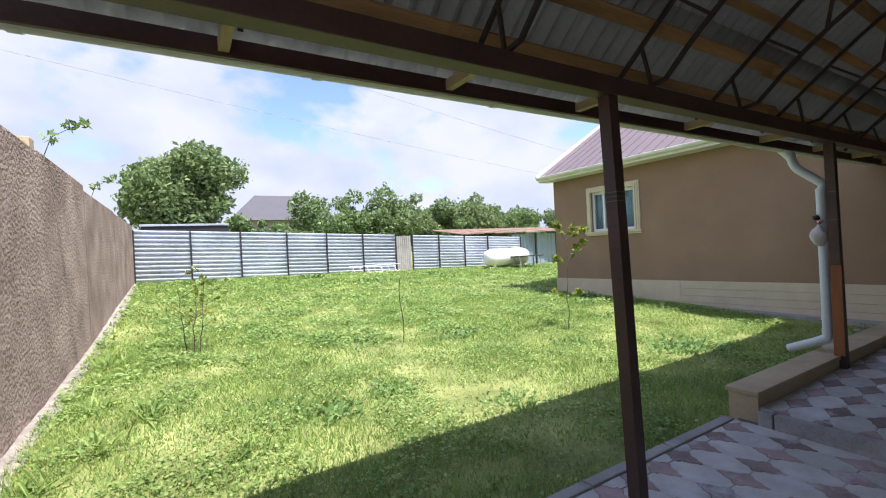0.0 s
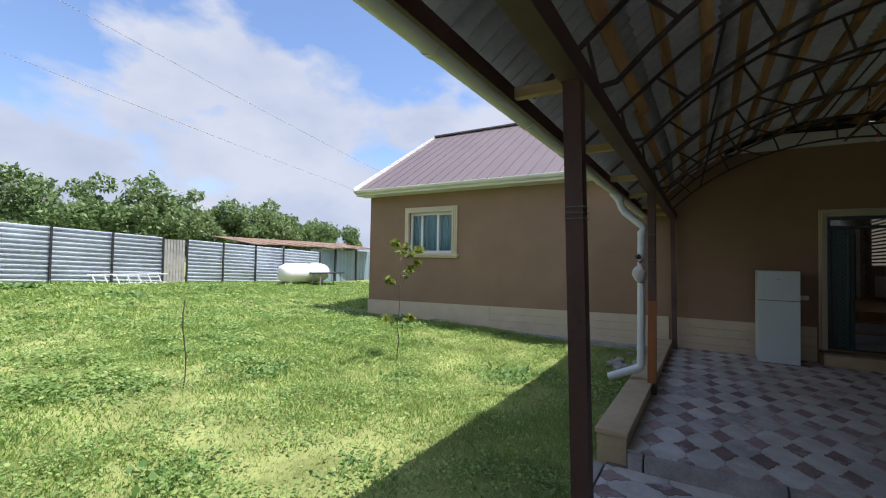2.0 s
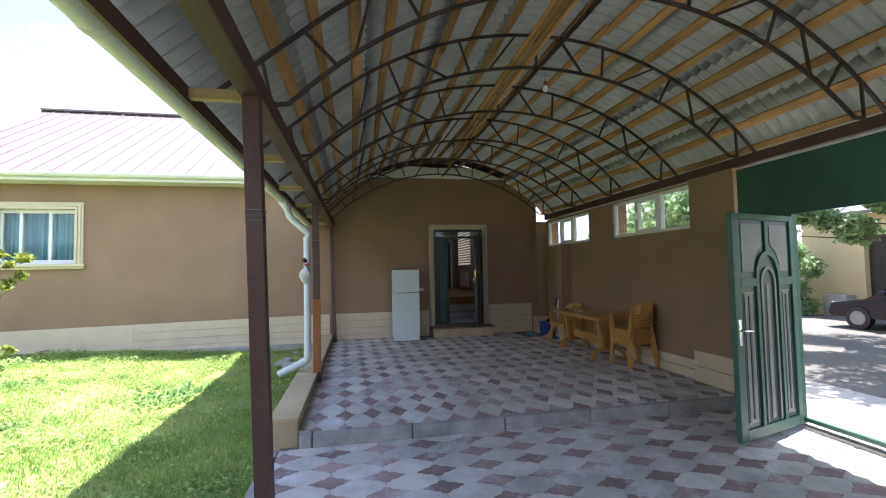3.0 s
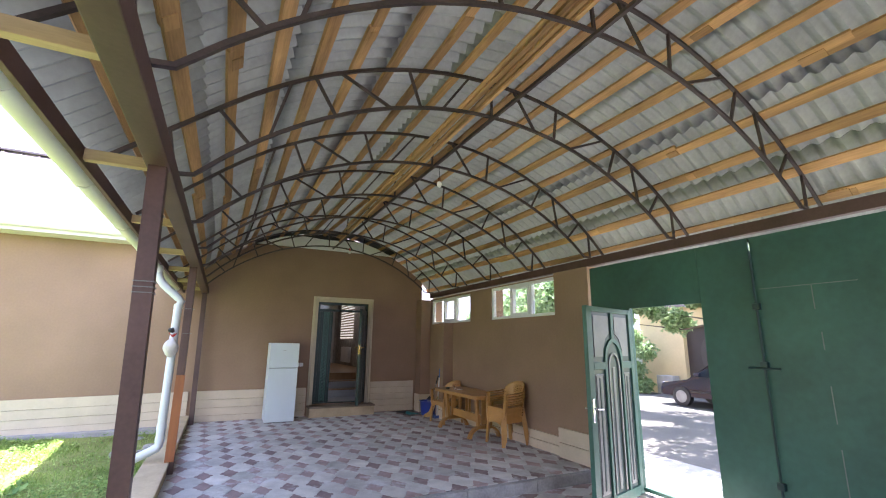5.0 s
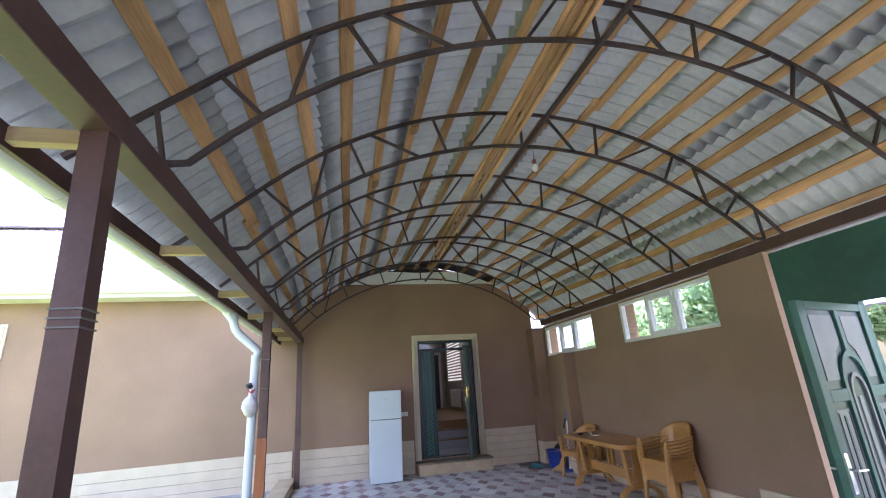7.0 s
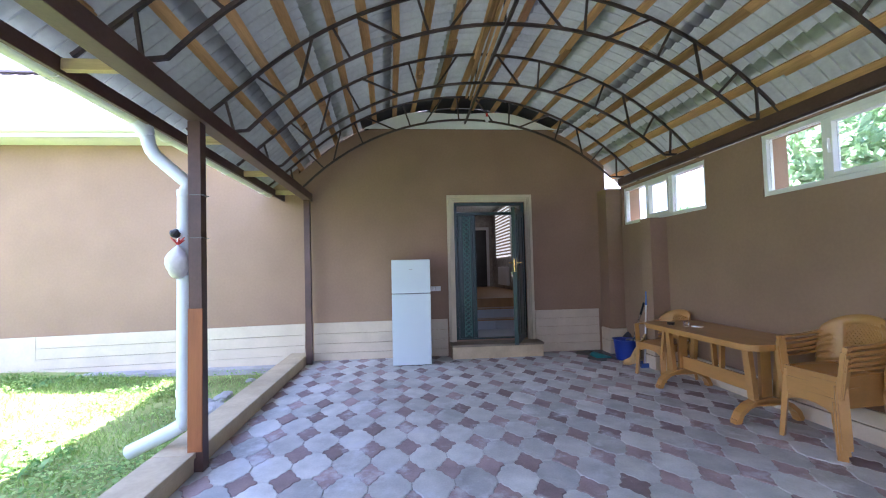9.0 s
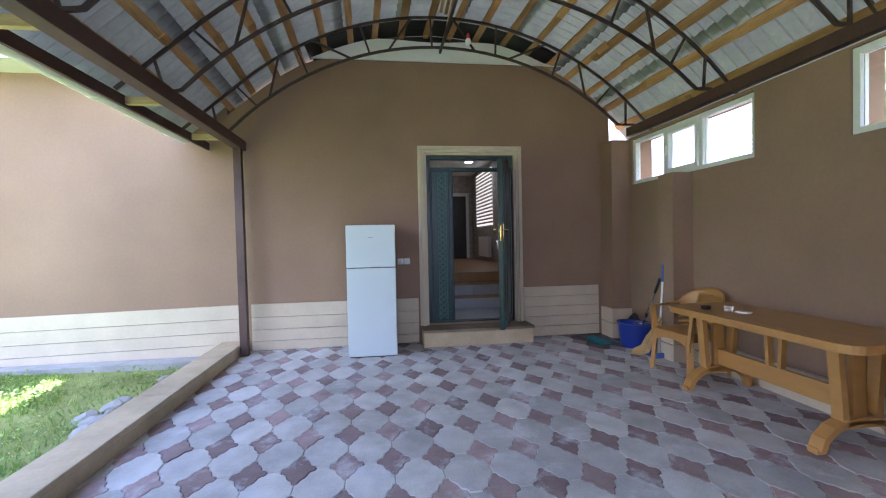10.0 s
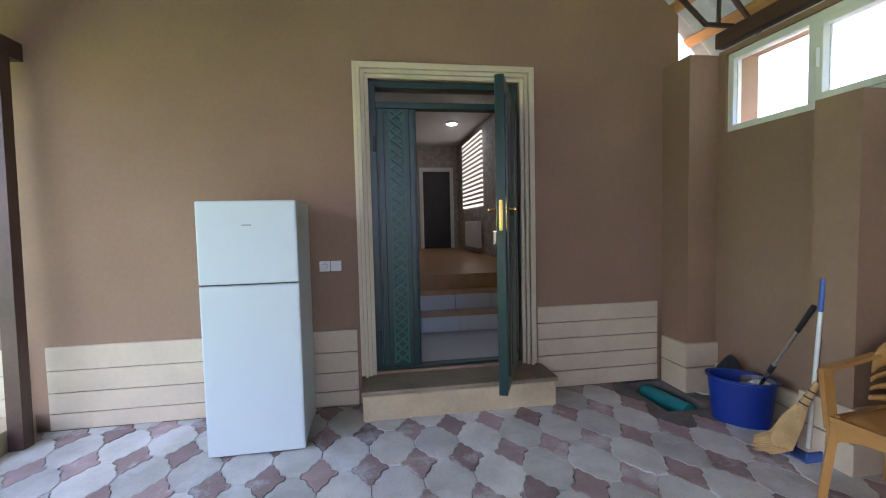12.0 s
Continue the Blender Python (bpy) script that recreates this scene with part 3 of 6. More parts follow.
for i, x in enumerate((-1.45, *POSTS)):
    bm = B()
    fx, fy = POST_FEET[i]
    bar(bm, (x + fx, YP + fy, -0.14 if i < 2 else 0.0), (x, YP + POST_TOPS[i], 2.578), 0.09, 0.09, up=(0, 1, 0))
    p = part("post", bm, M_STEEL, canopy)
    for dz in (1.86, 1.89, 1.92) if i == 1 else ((1.70, 2.02) if i == 2 else ()):
        b2 = B()
        box(b2, x - 0.05, x + 0.05, YP - 0.05 + fy * (1 - dz / 2.6), YP + 0.05 + fy * (1 - dz / 2.6), dz, dz + 0.005)
        part("wire_tie", b2, M_LEAFGREY, p)
bm = B()
box(bm, POSTS[1] - 0.060, POSTS[1] - 0.047, YP - 0.052, YP + 0.05, 0.147, 1.18, 0.003)
part("post_casing", bm, M_ORANGE, canopy, "orange stained boards cladding the foot of the post")
bm = B()
box(bm, XC0, XW - 0.005, YP - 0.06, YP + 0.06, 2.578, 2.70, 0.006)
part("eaves_beam", bm, M_STEEL, canopy)
bm = B()
box(bm, XC0, 9.75, YR - 0.04, YR + 0.04, 2.745, 2.86, 0.006)
part("wall_beam", bm, M_STEEL, canopy)
TRUSSES = (-1.22, 0.13, 1.49, 2.84, 4.20, 5.54, 6.90, 8.24, 9.62)

SQ2 = [(-0.0135, -0.0135), (0.0135, -0.0135), (0.0135, 0.0135), (-0.0135, 0.0135)]
# web rods: where each meets the upper and the lower chord, across the canopy
RODS = ((2.85, 2.78), (2.57, 2.32), (2.07, 2.18), (1.89, 1.73), (1.69, 1.23), (1.10, 0.99), (0.47, 0.76), (0.23, 0.23),
        (-0.04, -0.33), (-0.60, -0.57), (-1.27, -0.77), (-1.47, -1.32), (-1.70, -1.78), (-2.15, -1.95), (-2.36, -2.35))
rj = random.Random(31)
for x in TRUSSES:
    tr = new("truss")
    tr.parent = canopy
    tr.empty_display_size = 0.1
    sh = yc(x) - 0.13
    bm = B()
    a0, a1 = math.asin((YR - 0.30 - yc(x)) / ARC_U[1]), 0.94
    sweep(bm, [(x, *roof_pt(a0 + (a1 - a0) * i / 30, 0.0, x)) for i in range(31)], SQ2, up=(1, 0, 0))
    part("upper_chord", bm, M_TRUSS, tr)
    ya, yb = -2.25, 2.655
    pts = [(x, ya + (yb - ya) * i / 28 + sh, arc_z(ya + (yb - ya) * i / 28 + sh, ARC_L, 0, x)) for i in range(29)]
    pts = [(x, YR + 0.0, 2.874)] + pts + [(x, 2.80, 2.716)]
    bm = B()
    sweep(bm, pts, SQ2, up=(1, 0, 0))
    part("lower_chord", bm, M_TRUSS, tr)
    for k, (yu, yl) in enumerate(RODS):
        yu, yl = yu + sh + rj.uniform(-0.02, 0.02), yl + sh + rj.uniform(-0.02, 0.02)
        zl = 2.716 if yl > yb + sh else (2.874 if yl < ya + sh else arc_z(yl, ARC_L, 0, x))
        bm = B()
        bar(bm, (x, yu, arc_z(yu, ARC_U, 0, x)), (x, yl, zl), 0.022, 0.022, up=(1, 0, 0))
        part("web_rod", bm, M_TRUSS, tr)
# ridge bar under the lower chords, and the pine battens
bm = B()
bar(bm, (XC0, 0.20, 3.772), (9.7, 0.24, 3.772), 0.03, 0.03)
part("tie_bar", bm, M_TRUSS, canopy)
rr = random.Random(4)
A_TOP = 0.874
NB = 19
for i in range(NB):
    a = A_TOP - 0.0945 * i
    xa = XC0 + 0.02
    k = 0
    while xa < XC1 - 0.1:
        xb = min(xa + rr.choice((2.6, 3.0, 3.4, 4.0)), XC1 - 0.02)
        da, db = rr.uniform(-0.007, 0.007), rr.uniform(-0.007, 0.007)
        wd = rr.choice((0.075, 0.085, 0.095))
        lift = 0.031 - 0.004 * (k % 2)
        x0 = xa - (rr.uniform(0.1, 0.35) if k else 0)
        y0, z0 = roof_pt(a + da, lift, x0)
        y1, z1 = roof_pt(a + db, lift, xb)
        e = min(a, A_LIN)
        bm = B()
        bar(bm, (x0, y0, z0), (xb, y1, z1), wd, 0.03, up=(0, math.sin(e), math.cos(e)))
        part("batten", bm, M_TIMBER, canopy)
        # a waney splinter or a packing block under the odd joint
        if rr.random() < 0.6:
            bm = B()
            yb_, zb_ = roof_pt(a + db, lift - 0.02, xb)
            bar(bm, (xb - rr.uniform(0.06, 0.16), yb_, zb_), (xb + 0.02, yb_, zb_), wd * 0.8, 0.014, up=(0, math.sin(e), math.cos(e)))
            part("packing", bm, M_TIMBER, canopy)
        xa = xb
        k += 1
for k in range(6):
    bm = B()
    ya = 0.44 + 0.038 * k + rr.uniform(-0.012, 0.012)
    yb_ = 0.20 + 0.036 * k + rr.uniform(-0.03, 0.03)
    z = 3.828 + 0.024 * (k % 2)
    bar(bm, (XC0 + rr.uniform(0, 0.9), ya, z), (9.3 + rr.uniform(-1.6, 0.3), yb_, z + 0.004), 0.032, 0.022)
    part("stored_lath", bm, M_TIMBER, canopy, "spare pine laths resting on the trusses")


def wavy_roof():
    """Wavy sheets laid over the arch, the waves running down the slope, in lapped rows."""
    a0, a1 = math.asin((YR - 0.40 - 0.13) / ARC_U[1]), 0.952
    rows = 9
    period, amp = 0.145, 0.031
    nx = int((XC1 - XC0) / period * 8)
    for r in range(rows):
        b0 = a0 + (a1 - a0) * r / rows - 0.014
        b1 = a0 + (a1 - a0) * (r + 1) / rows + 0.014
        cells = []
        bm = B()
        for j in range(7):
            a = b0 + (b1 - b0) * j / 6
            row = []
            for i in range(nx + 1):
                x = XC0 + (XC1 - XC0) * i / nx
                lift = 0.078 + (0.013 if r % 2 else 0.0) + amp * math.sin(2 * math.pi * x / period)
                row.append(bm.verts.new((x, *roof_pt(a, lift, x))))
            cells.append(row)
        for p, q in zip(cells, cells[1:]):
            for i in range(nx):
                bm.faces.new((p[i], p[i + 1], q[i + 1], q[i]))
        ob = part("roof_sheet", bm, M_SLATE, canopy, "wavy grey fibre-cement sheet", True)
        s = ob.modifiers.new("thickness", "SOLIDIFY")
        s.thickness = 0.006


wavy_roof()
# outriggers, fascia, gutter on the lawn side
for x in (-1.25, 0.05, 1.33, 2.50, 3.97, 5.45, 6.88, 8.25, 9.55):
    bm = B()
    box(bm, x - 0.025, x + 0.025, YP + 0.061, 3.165, 2.60, 2.665, 0.004)
    part("outrigger", bm, M_TIMBER2, canopy, "short pale timber bracket")
bm = B()
box(bm, XC0, XW - 0.02, 3.166, 3.195, 2.58, 2.675, 0.003)
part("fascia", bm, M_STEEL, canopy)
bm = B()
prof = [(0.08 * math.cos(math.pi * k / 10), -0.09 * math.sin(math.pi * k / 10)) for k in range(11)]
prof += [(-0.074 * math.cos(math.pi * k / 10), -0.084 * math.sin(math.pi * k / 10)) for k in range(11)]
sweep(bm, [(XC0, 3.285, 2.685), (XW - 0.45, 3.285, 2.665)], prof)
for k in range(9):
    x = XC0 + 0.9 + 1.25 * k
    sweep(bm, [(x - 0.025, 3.285, 2.685 - 0.0017 * (x - XC0)), (x + 0.025, 3.285, 2.685 - 0.0017 * (x - XC0))], [(a * 1.06, b * 1.07) for a, b in prof])
part("gutter", bm, M_GUTTER, canopy, "cream half-round gutter with joint bands", True)

# black sheet painting the shaded void over the gable strip, and black board behind
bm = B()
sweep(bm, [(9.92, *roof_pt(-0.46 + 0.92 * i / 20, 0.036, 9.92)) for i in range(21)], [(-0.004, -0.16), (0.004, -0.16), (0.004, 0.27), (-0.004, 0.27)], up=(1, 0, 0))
part("end_lining", bm, M_BLACK, canopy, "black sheet standing for the shade under the end of the roof")


def gable_panel(x0, x1, z0, top):
    bm = B()
    ys_ = [-1.52 + 3.40 * i / 24 for i in range(25)]
    cols = [[bm.verts.new(p) for p in ((x0, y, z0), (x1, y, z0), (x1, y, max(top(y), z0 + 0.004)), (x0, y, max(top(y), z0 + 0.004)))] for y in ys_]
    for p, q in zip(cols, cols[1:]):
        for k in range(4):
            bm.faces.new((p[k], p[(k + 1) % 4], q[(k + 1) % 4], q[k]))
    bm.faces.new(cols[0][::-1])
    bm.faces.new(cols[-1])
    return bm


# added black board that keeps the roof end as dark as deep shade
part("end_board", gable_panel(10.20, 10.215, 3.70, lambda y: arc_z(y, ARC_U, 0.03, 10.2)), M_BLACK, canopy, "black board added for the shade at the end of the roof")
# white strip over the arched wall
structure("trim_gable_strip", gable_panel(XW - 0.03, XW - 0.004, 3.792, lambda y: min(4.06 - 0.012 * math.sin(5 * y), arc_z(y, ARC_U, -0.01, XW))),
          M_WHITE, "white foam strip closing the gable under the roof", "trim")

# ---- gate ----
gate = tagged(thing("gate", (0, 0, 0)), "tall dark green sheet-metal gate with an open wicket", "gate")
GX1, WIK = 4.14, (2.55, 3.50, -0.08, 2.08)
bm = B()
wall_x(bm, YG - 0.02, YG + 0.0, WIK[0], GX1, 2.69, [WIK], -0.08)
part("fixed_panel", bm, M_GREEN, gate)
for a, b in ((WIK[0] - 0.55, WIK[0]), (-0.55, WIK[0] - 0.56), (XL - 0.2, -0.56)):
    bm = B()
    box(bm, a, b - 0.006, YG - 0.02, YG + 0.0, -0.08, 2.685)
    part("sheet_panel", bm, M_GREEN, gate)
bm = B()
for z in (-0.06, 2.655):
    box(bm, XL, GX1, YG - 0.07, YG - 0.021, z, z + 0.04)
box(bm, WIK[0] - 0.04, WIK[0], YG - 0.06, YG - 0.021, -0.08, 2.6)
box(bm, WIK[1], WIK[1] + 0.04, YG - 0.06, YG - 0.021, -0.08, 2.6)
part("frame", bm, M_GREEN, gate)
bm = B()
tube(bm, (1.98, YG + 0.03, -0.10), (1.98, YG + 0.03, 2.55), 0.011, n=8)
for z in (1.45, 2.0, 0.4):
    box(bm, 1.95, 2.01, YG, YG + 0.045, z - 0.03, z + 0.03, 0.005)
tube(bm, (1.98, YG + 0.05, 1.42), (1.84, YG + 0.05, 1.42), 0.01, n=8)
tube(bm, (2.12, YG + 0.03, 1.42), (1.98, YG + 0.03, 1.42), 0.01, n=8)
part("drop_bolt", bm, M_GREEND, gate, "green steel drop bolt", True)
for x, z0, z1 in ((1.50, 0.2, 0.8), (1.50, 1.0, 1.3), (1.50, 1.6, 1.75), (1.52, 1.95, 2.16)):
    bm = B()
    box(bm, x, x + 0.007, YG, YG + 0.004, z0, z1)
    part("weld_scar", bm, M_LEAFGREY, gate, "greyish scraped weld seam")
bm = B()
box(bm, 1.2, 1.95, YG, YG + 0.004, 2.165, 2.171)
part("weld_scar", bm, M_LEAFGREY, gate, "greyish scraped weld seam")
bm = B()
box(bm, XL, 4.2, YG - 0.09, YG + 0.01, -0.155, -0.10, 0.004)
part("threshold", bm, M_CONC, gate)

# wicket leaf, swung inwards
leaf = tagged(thing("wicket_door", (WIK[1] - 0.01, YG + 0.03, -0.07), 105.5), "open green steel wicket door with grey panels and an arched moulding", "door")
LW, LH = 1.07, 2.12
LC = 0.50


def arch_line(w, spring, rise, foot):
    top = [(LC + w * math.cos(a), 0, spring + rise * math.sin(a)) for a in [math.pi * k / 14 for k in range(15)]]
    return [(LC + w, 0, foot)] + top + [(LC - w, 0, foot)]


def flat(w, d):
    return [(-d, -w), (d, -w), (d, w), (-d, w)]


bm = B()
for a in ((0, 0.075, 0, LH), (LW - 0.11, LW, 0, LH), (0.075, LW - 0.11, 0, 0.10), (0.075, LW - 0.11, LH - 0.06, LH), (0.075, 0.30, 1.42, 1.50), (0.70, LW - 0.11, 1.42, 1.50)):
    box(bm, a[0], a[1], -0.025, 0.025, a[2], a[3], 0.005)
box(bm, LC - 0.03, LC + 0.03, -0.025, 0.025, 1.74, LH - 0.06, 0.004)
part("frame", bm, M_GREEN, leaf)
bm = B()
box(bm, 0.07, LW - 0.10, -0.006, 0.006, 0.09, LH - 0.05)
part("sheet", bm, M_GREEND, leaf, "dark green pressed sheet")
bm = B()
sweep(bm, arch_line(0.19, 1.50, 0.24, 0.10), flat(0.026, 0.022), up=(0, 1, 0))
part("arch_moulding", bm, M_GREEN, leaf)
bm = B()
sweep(bm, arch_line(0.115, 1.44, 0.15, 0.12), flat(0.022, 0.014), up=(0, 1, 0))
part("inner_arch", bm, M_LEAFGREY, leaf, "grey inner arch moulding")
bm = B()
box(bm, LC - 0.032, LC + 0.032, -0.014, 0.014, 0.14, 1.44, 0.01)
part("centre_panel", bm, M_LEAFGREY, leaf)
for x0, x1 in ((0.115, 0.27), (0.735, 0.925)):
    bm = B()
    box(bm, x0, x1, -0.012, 0.012, 0.14, 1.37, 0.008)
    sp = part("side_panel", bm, M_LEAFGREY, leaf)
    bm = B()
    box(bm, (x0 + x1) / 2 - 0.016, (x0 + x1) / 2 + 0.016, -0.018, 0.018, 0.18, 1.33, 0.006)
    part("rib", bm, M_GREEND, sp)
    # thin black strips standing proud along both edges of the panel
    for e in (x0 + 0.012, x1 - 0.024):
        bm = B()
        box(bm, e, e + 0.012, -0.016, 0.016, 0.16, 1.35, 0.003)
        part("groove", bm, M_BLACK, sp, "narrow black strip along the panel edge")
for s in (-1, 1):
    xo = 0.12 if s < 0 else LW - 0.155
    xi = LC + s * 0.07
    x0, x1 = min(xo, xi), max(xo, xi)
    bm = B()
    cut = [(x0, 1.56), (x1, 1.56), (x1, 2.02), (x0, 2.02)]
    if s > 0:
        cut = [(x1, 1.56), (x1, 2.02), (x0, 2.02), (x0, 1.82), (x0 + 0.09, 1.76), (x0 + 0.15, 1.64), (x0 + 0.16, 1.56)]
    else:
        cut = [(x0, 1.56), (x1 - 0.16, 1.56), (x1 - 0.15, 1.64), (x1 - 0.09, 1.76), (x1, 1.82), (x1, 2.02), (x0, 2.02)]
    prism(bm, cut, -0.013, 0.013, pose(0, 0, 0, 90, 0, 0))
    part("top_panel", bm, M_LEAFGREY, leaf)
bm = B()
for s in (-1, 1):
    box(bm, LW - 0.075, LW - 0.03, s * 0.026 - 0.004, s * 0.026 + 0.004, 0.88, 1.12, 0.004)
    tube(bm, (LW - 0.048, s * 0.03, 1.02), (LW - 0.048, s * 0.07, 1.02), 0.009, n=8)
    tube(bm, (LW - 0.048, s * 0.07, 1.02), (LW - 0.17, s * 0.07, 1.01), 0.009, n=8)
part("lever_handle", bm, M_CHROME, leaf, "chrome lever handle", True)
# ---- house window ----
def house_window():
    y0, y1, z0, z1 = HWIN
    w = tagged(thing("window_3", (XW, y0, z0)), "white three-part house window with teal curtains and cream surround", "window", "", "structure")
    wd, h = y1 - y0, z1 - z0
    bm = B()
    for k, (o, d) in enumerate(((0.14, 0.035), (0.10, 0.055), (0.045, 0.07))):
        box(bm, -d, -0.002, -o, -o + 0.05, 0.0, h + o)
        box(bm, -d, -0.002, wd + o - 0.05, wd + o, 0.0, h + o)
        box(bm, -d, -0.002, -o + 0.05, wd + o - 0.05, h + o - 0.05, h + o)
    part("surround", bm, M_TRIM, w)
    bm = B()
    box(bm, -0.10, -0.002, -0.2, wd + 0.2, -0.06, -0.002, 0.008)
    box(bm, -0.06, -0.002, -0.17, wd + 0.17, -0.11, -0.06, 0.008)
    part("window_sill", bm, M_TRIM, w)
    bm = B()
    box(bm, 0.06, 0.13, 0, 0.07, 0, h, 0.004)
    box(bm, 0.06, 0.13, wd - 0.07, wd, 0, h, 0.004)
    box(bm, 0.06, 0.13, 0.07, wd - 0.07, 0, 0.08, 0.004)
    box(bm, 0.06, 0.13, 0.07, wd - 0.07, h - 0.08, h, 0.004)
    for s in (0.36, 0.73):
        box(bm, 0.06, 0.13, wd * s - 0.03, wd * s + 0.03, 0.08, h - 0.08, 0.004)
    part("window_frame", bm, M_PVC, w)
    e = [0.07, wd * 0.36 - 0.04, wd * 0.36 + 0.04, wd * 0.73 - 0.04, wd * 0.73 + 0.04, wd - 0.07]
    for i in (0, 2, 4):
        bm = B()
        box(bm, 0.09, 0.10, e[i], e[i + 1], 0.08, h - 0.08)
        g = part("pane", bm, M_GLASS, w)
        g.visible_shadow = False
    # curtain in folds
    bm = B()
    n = 90
    cols = []
    for i in range(n + 1):
        y = wd * i / n
        x = 0.24 + 0.03 * math.sin(i * 0.9) + 0.01 * math.sin(i * 2.3)
        cols.append((bm.verts.new((x, y, 0.0)), bm.verts.new((x, y, h))))
    for a, b in zip(cols, cols[1:]):
        bm.faces.new((a[0], b[0], b[1], a[1]))
    part("curtain", bm, mat("teal_curtain", (0.16, 0.40, 0.44), 0.8, vary=0.25, scale=3, fine=30, bump=0.1), w, "teal curtain in folds", True)
    bm = B()
    box(bm, 0.33, 1.5, -0.5, wd + 0.5, -0.4, h + 0.3)
    part("room_behind", bm, M_WHITE, w)
    return w


house_window()

# ---- far fence ----
FX = [-1.68, 0.15, 1.93, 3.76, 5.49, 7.21, 8.91, 9.83, 11.39, 13.0, 14.57, 16.98]


def fence_z(x):
    return 0.86 - 0.027 * (x + 1.6), 2.83 - 0.044 * (x + 1.6)


fence = tagged(thing("fence", (0, 0, 0)), "galvanised corrugated sheet fence on dark posts", "fence")
for i, (a, b) in enumerate(zip(FX, FX[1:])):
    zb, zt = fence_z(a)[0] - 0.05, (fence_z(a)[1] + fence_z(b)[1]) / 2
    drop = (fence_z(b)[1] - fence_z(a)[1]) / 2
    bm = B()
    if i == 6:
        n = 7
        for k in range(n):
            xx = a + 0.06 + (b - a - 0.12) * k / n
            box(bm, xx, xx + (b - a - 0.12) / n * 0.86, YF - 0.02, YF, zb, zt - 0.05)
        box(bm, a + 0.05, b - 0.05, YF, YF + 0.03, zb + 0.4, zb + 0.48)
        box(bm, a + 0.05, b - 0.05, YF, YF + 0.03, zt - 0.5, zt - 0.42)
        part("gate_boards", bm, M_CONC, fence, "grey weathered board gate")
    else:
        waves = 12
        rows = []
        for k in range(waves * 6 + 1):
            z = zb + (zt - zb) * k / (waves * 6)
            d = 0.045 * math.sin(2 * math.pi * k / 6)
            rows.append((bm.verts.new((a + 0.005, YF + d, z - drop)), bm.verts.new((b - 0.005, YF + d, z + drop))))
        for p, q in zip(rows, rows[1:]):
            bm.faces.new((p[0], p[1], q[1], q[0]))
        back = [[bm.verts.new(v.co + Vector((0, 0.004, 0))) for v in r] for r in rows]
        for p, q in zip(back, back[1:]):
            bm.faces.new((q[0], q[1], p[1], p[0]))
        part("sheet", bm, M_GALV, fence)
for x in FX:
    zb, zt = fence_z(x)
    bm = B()
    box(bm, x - 0.03, x + 0.03, YF - 0.10, YF - 0.04, zb - 0.4, zt, 0.004)
    part("post", bm, M_DARK, fence)
profiled = tagged(thing("sheet_fence", (0, 0, 0)), "blue-grey profiled sheet fence behind the house", "fence")
for k in range(7):
    bm = B()
    x0 = 16.99 + 1.8 * k
    line = [(x0 + 0.09 * i, 21.2 + 0.035 * (i // 2 % 2) + 0.3 * k + 0.015 * i) for i in range(21)]
    cols = [(bm.verts.new((x, y, 0.2)), bm.verts.new((x, y, 2.2))) for x, y in line]
    for p, q in zip(cols, cols[1:]):
        bm.faces.new((p[0], q[0], q[1], p[1]))
    so_ = part("sheet", bm, M_BLUEFEN, profiled)
    so_.modifiers.new("thickness", "SOLIDIFY").thickness = 0.004

# things along the fence
shed = tagged(thing("shed", (0, 0, 0)), "low shed roof with dark eaves just behind the fence", "shed")
bm = B()
box(bm, -1.5, 1.55, 20.75, 24.0, 2.98, 3.06, 0.01)
part("roof", bm, M_GALV, shed)
bm = B()
box(bm, -1.45, 1.5, 20.8, 23.9, 0.5, 2.98)
part("body", bm, M_DARK, shed)

tank = tagged(thing("gas_tank", (14.85, 19.2, 0.28)), "white rounded gas tank on short legs beside the fence", "tank")
bm = B()
prof = [(-1.5, 0.0), (-1.42, 0.22), (-1.3, 0.38), (-1.05, 0.46), (1.05, 0.46), (1.3, 0.38), (1.42, 0.22), (1.5, 0.0)]
rings = [[bm.verts.new((x, r * math.cos(2 * math.pi * k / 20), 0.66 + r * math.sin(2 * math.pi * k / 20))) for k in range(20)] for x, r in prof[1:-1]]
for p, q in zip(rings, rings[1:]):
    for k in range(20):
        bm.faces.new((p[k], p[(k + 1) % 20], q[(k + 1) % 20], q[k]))
bm.faces.new(rings[0])
bm.faces.new(rings[-1][::-1])
part("vessel", bm, M_WHITE, tank, "", True)
for x in (-1.0, 0.95):
    for y in (-0.28, 0.22):
        bm = B()
        box(bm, x - 0.06, x + 0.06, y, y + 0.08, -0.1, 0.4, 0.01)
        part("leg", bm, M_WHITE, tank)
bm = B()
tube(bm, (0.2, 0, 1.0), (0.2, 0, 1.18), 0.16, 0.13, 14)
part("valve_cover", bm, M_CHROME, tank, "", True)

tbl = tagged(thing("bench_table", (15.6, 18.4, 0.42)), "small dark-topped trestle table on the lawn", "table")
bm = B()
box(bm, -0.85, 0.85, -0.35, 0.35, 0.50, 0.55, 0.01)
part("tabletop", bm, M_DARK, tbl)
for x in (-0.7, 0.7):
    for y in (-0.28, 0.28):
        bm = B()
        bar(bm, (x, y, -0.1), (x * 0.95, y * 0.9, 0.5), 0.05, 0.05)
        part("leg", bm, M_CONC, tbl)

lad = tagged(thing("ladder", (6.4, 20.15, 0.60)), "white wooden ladder lying on edge against the fence", "ladder")
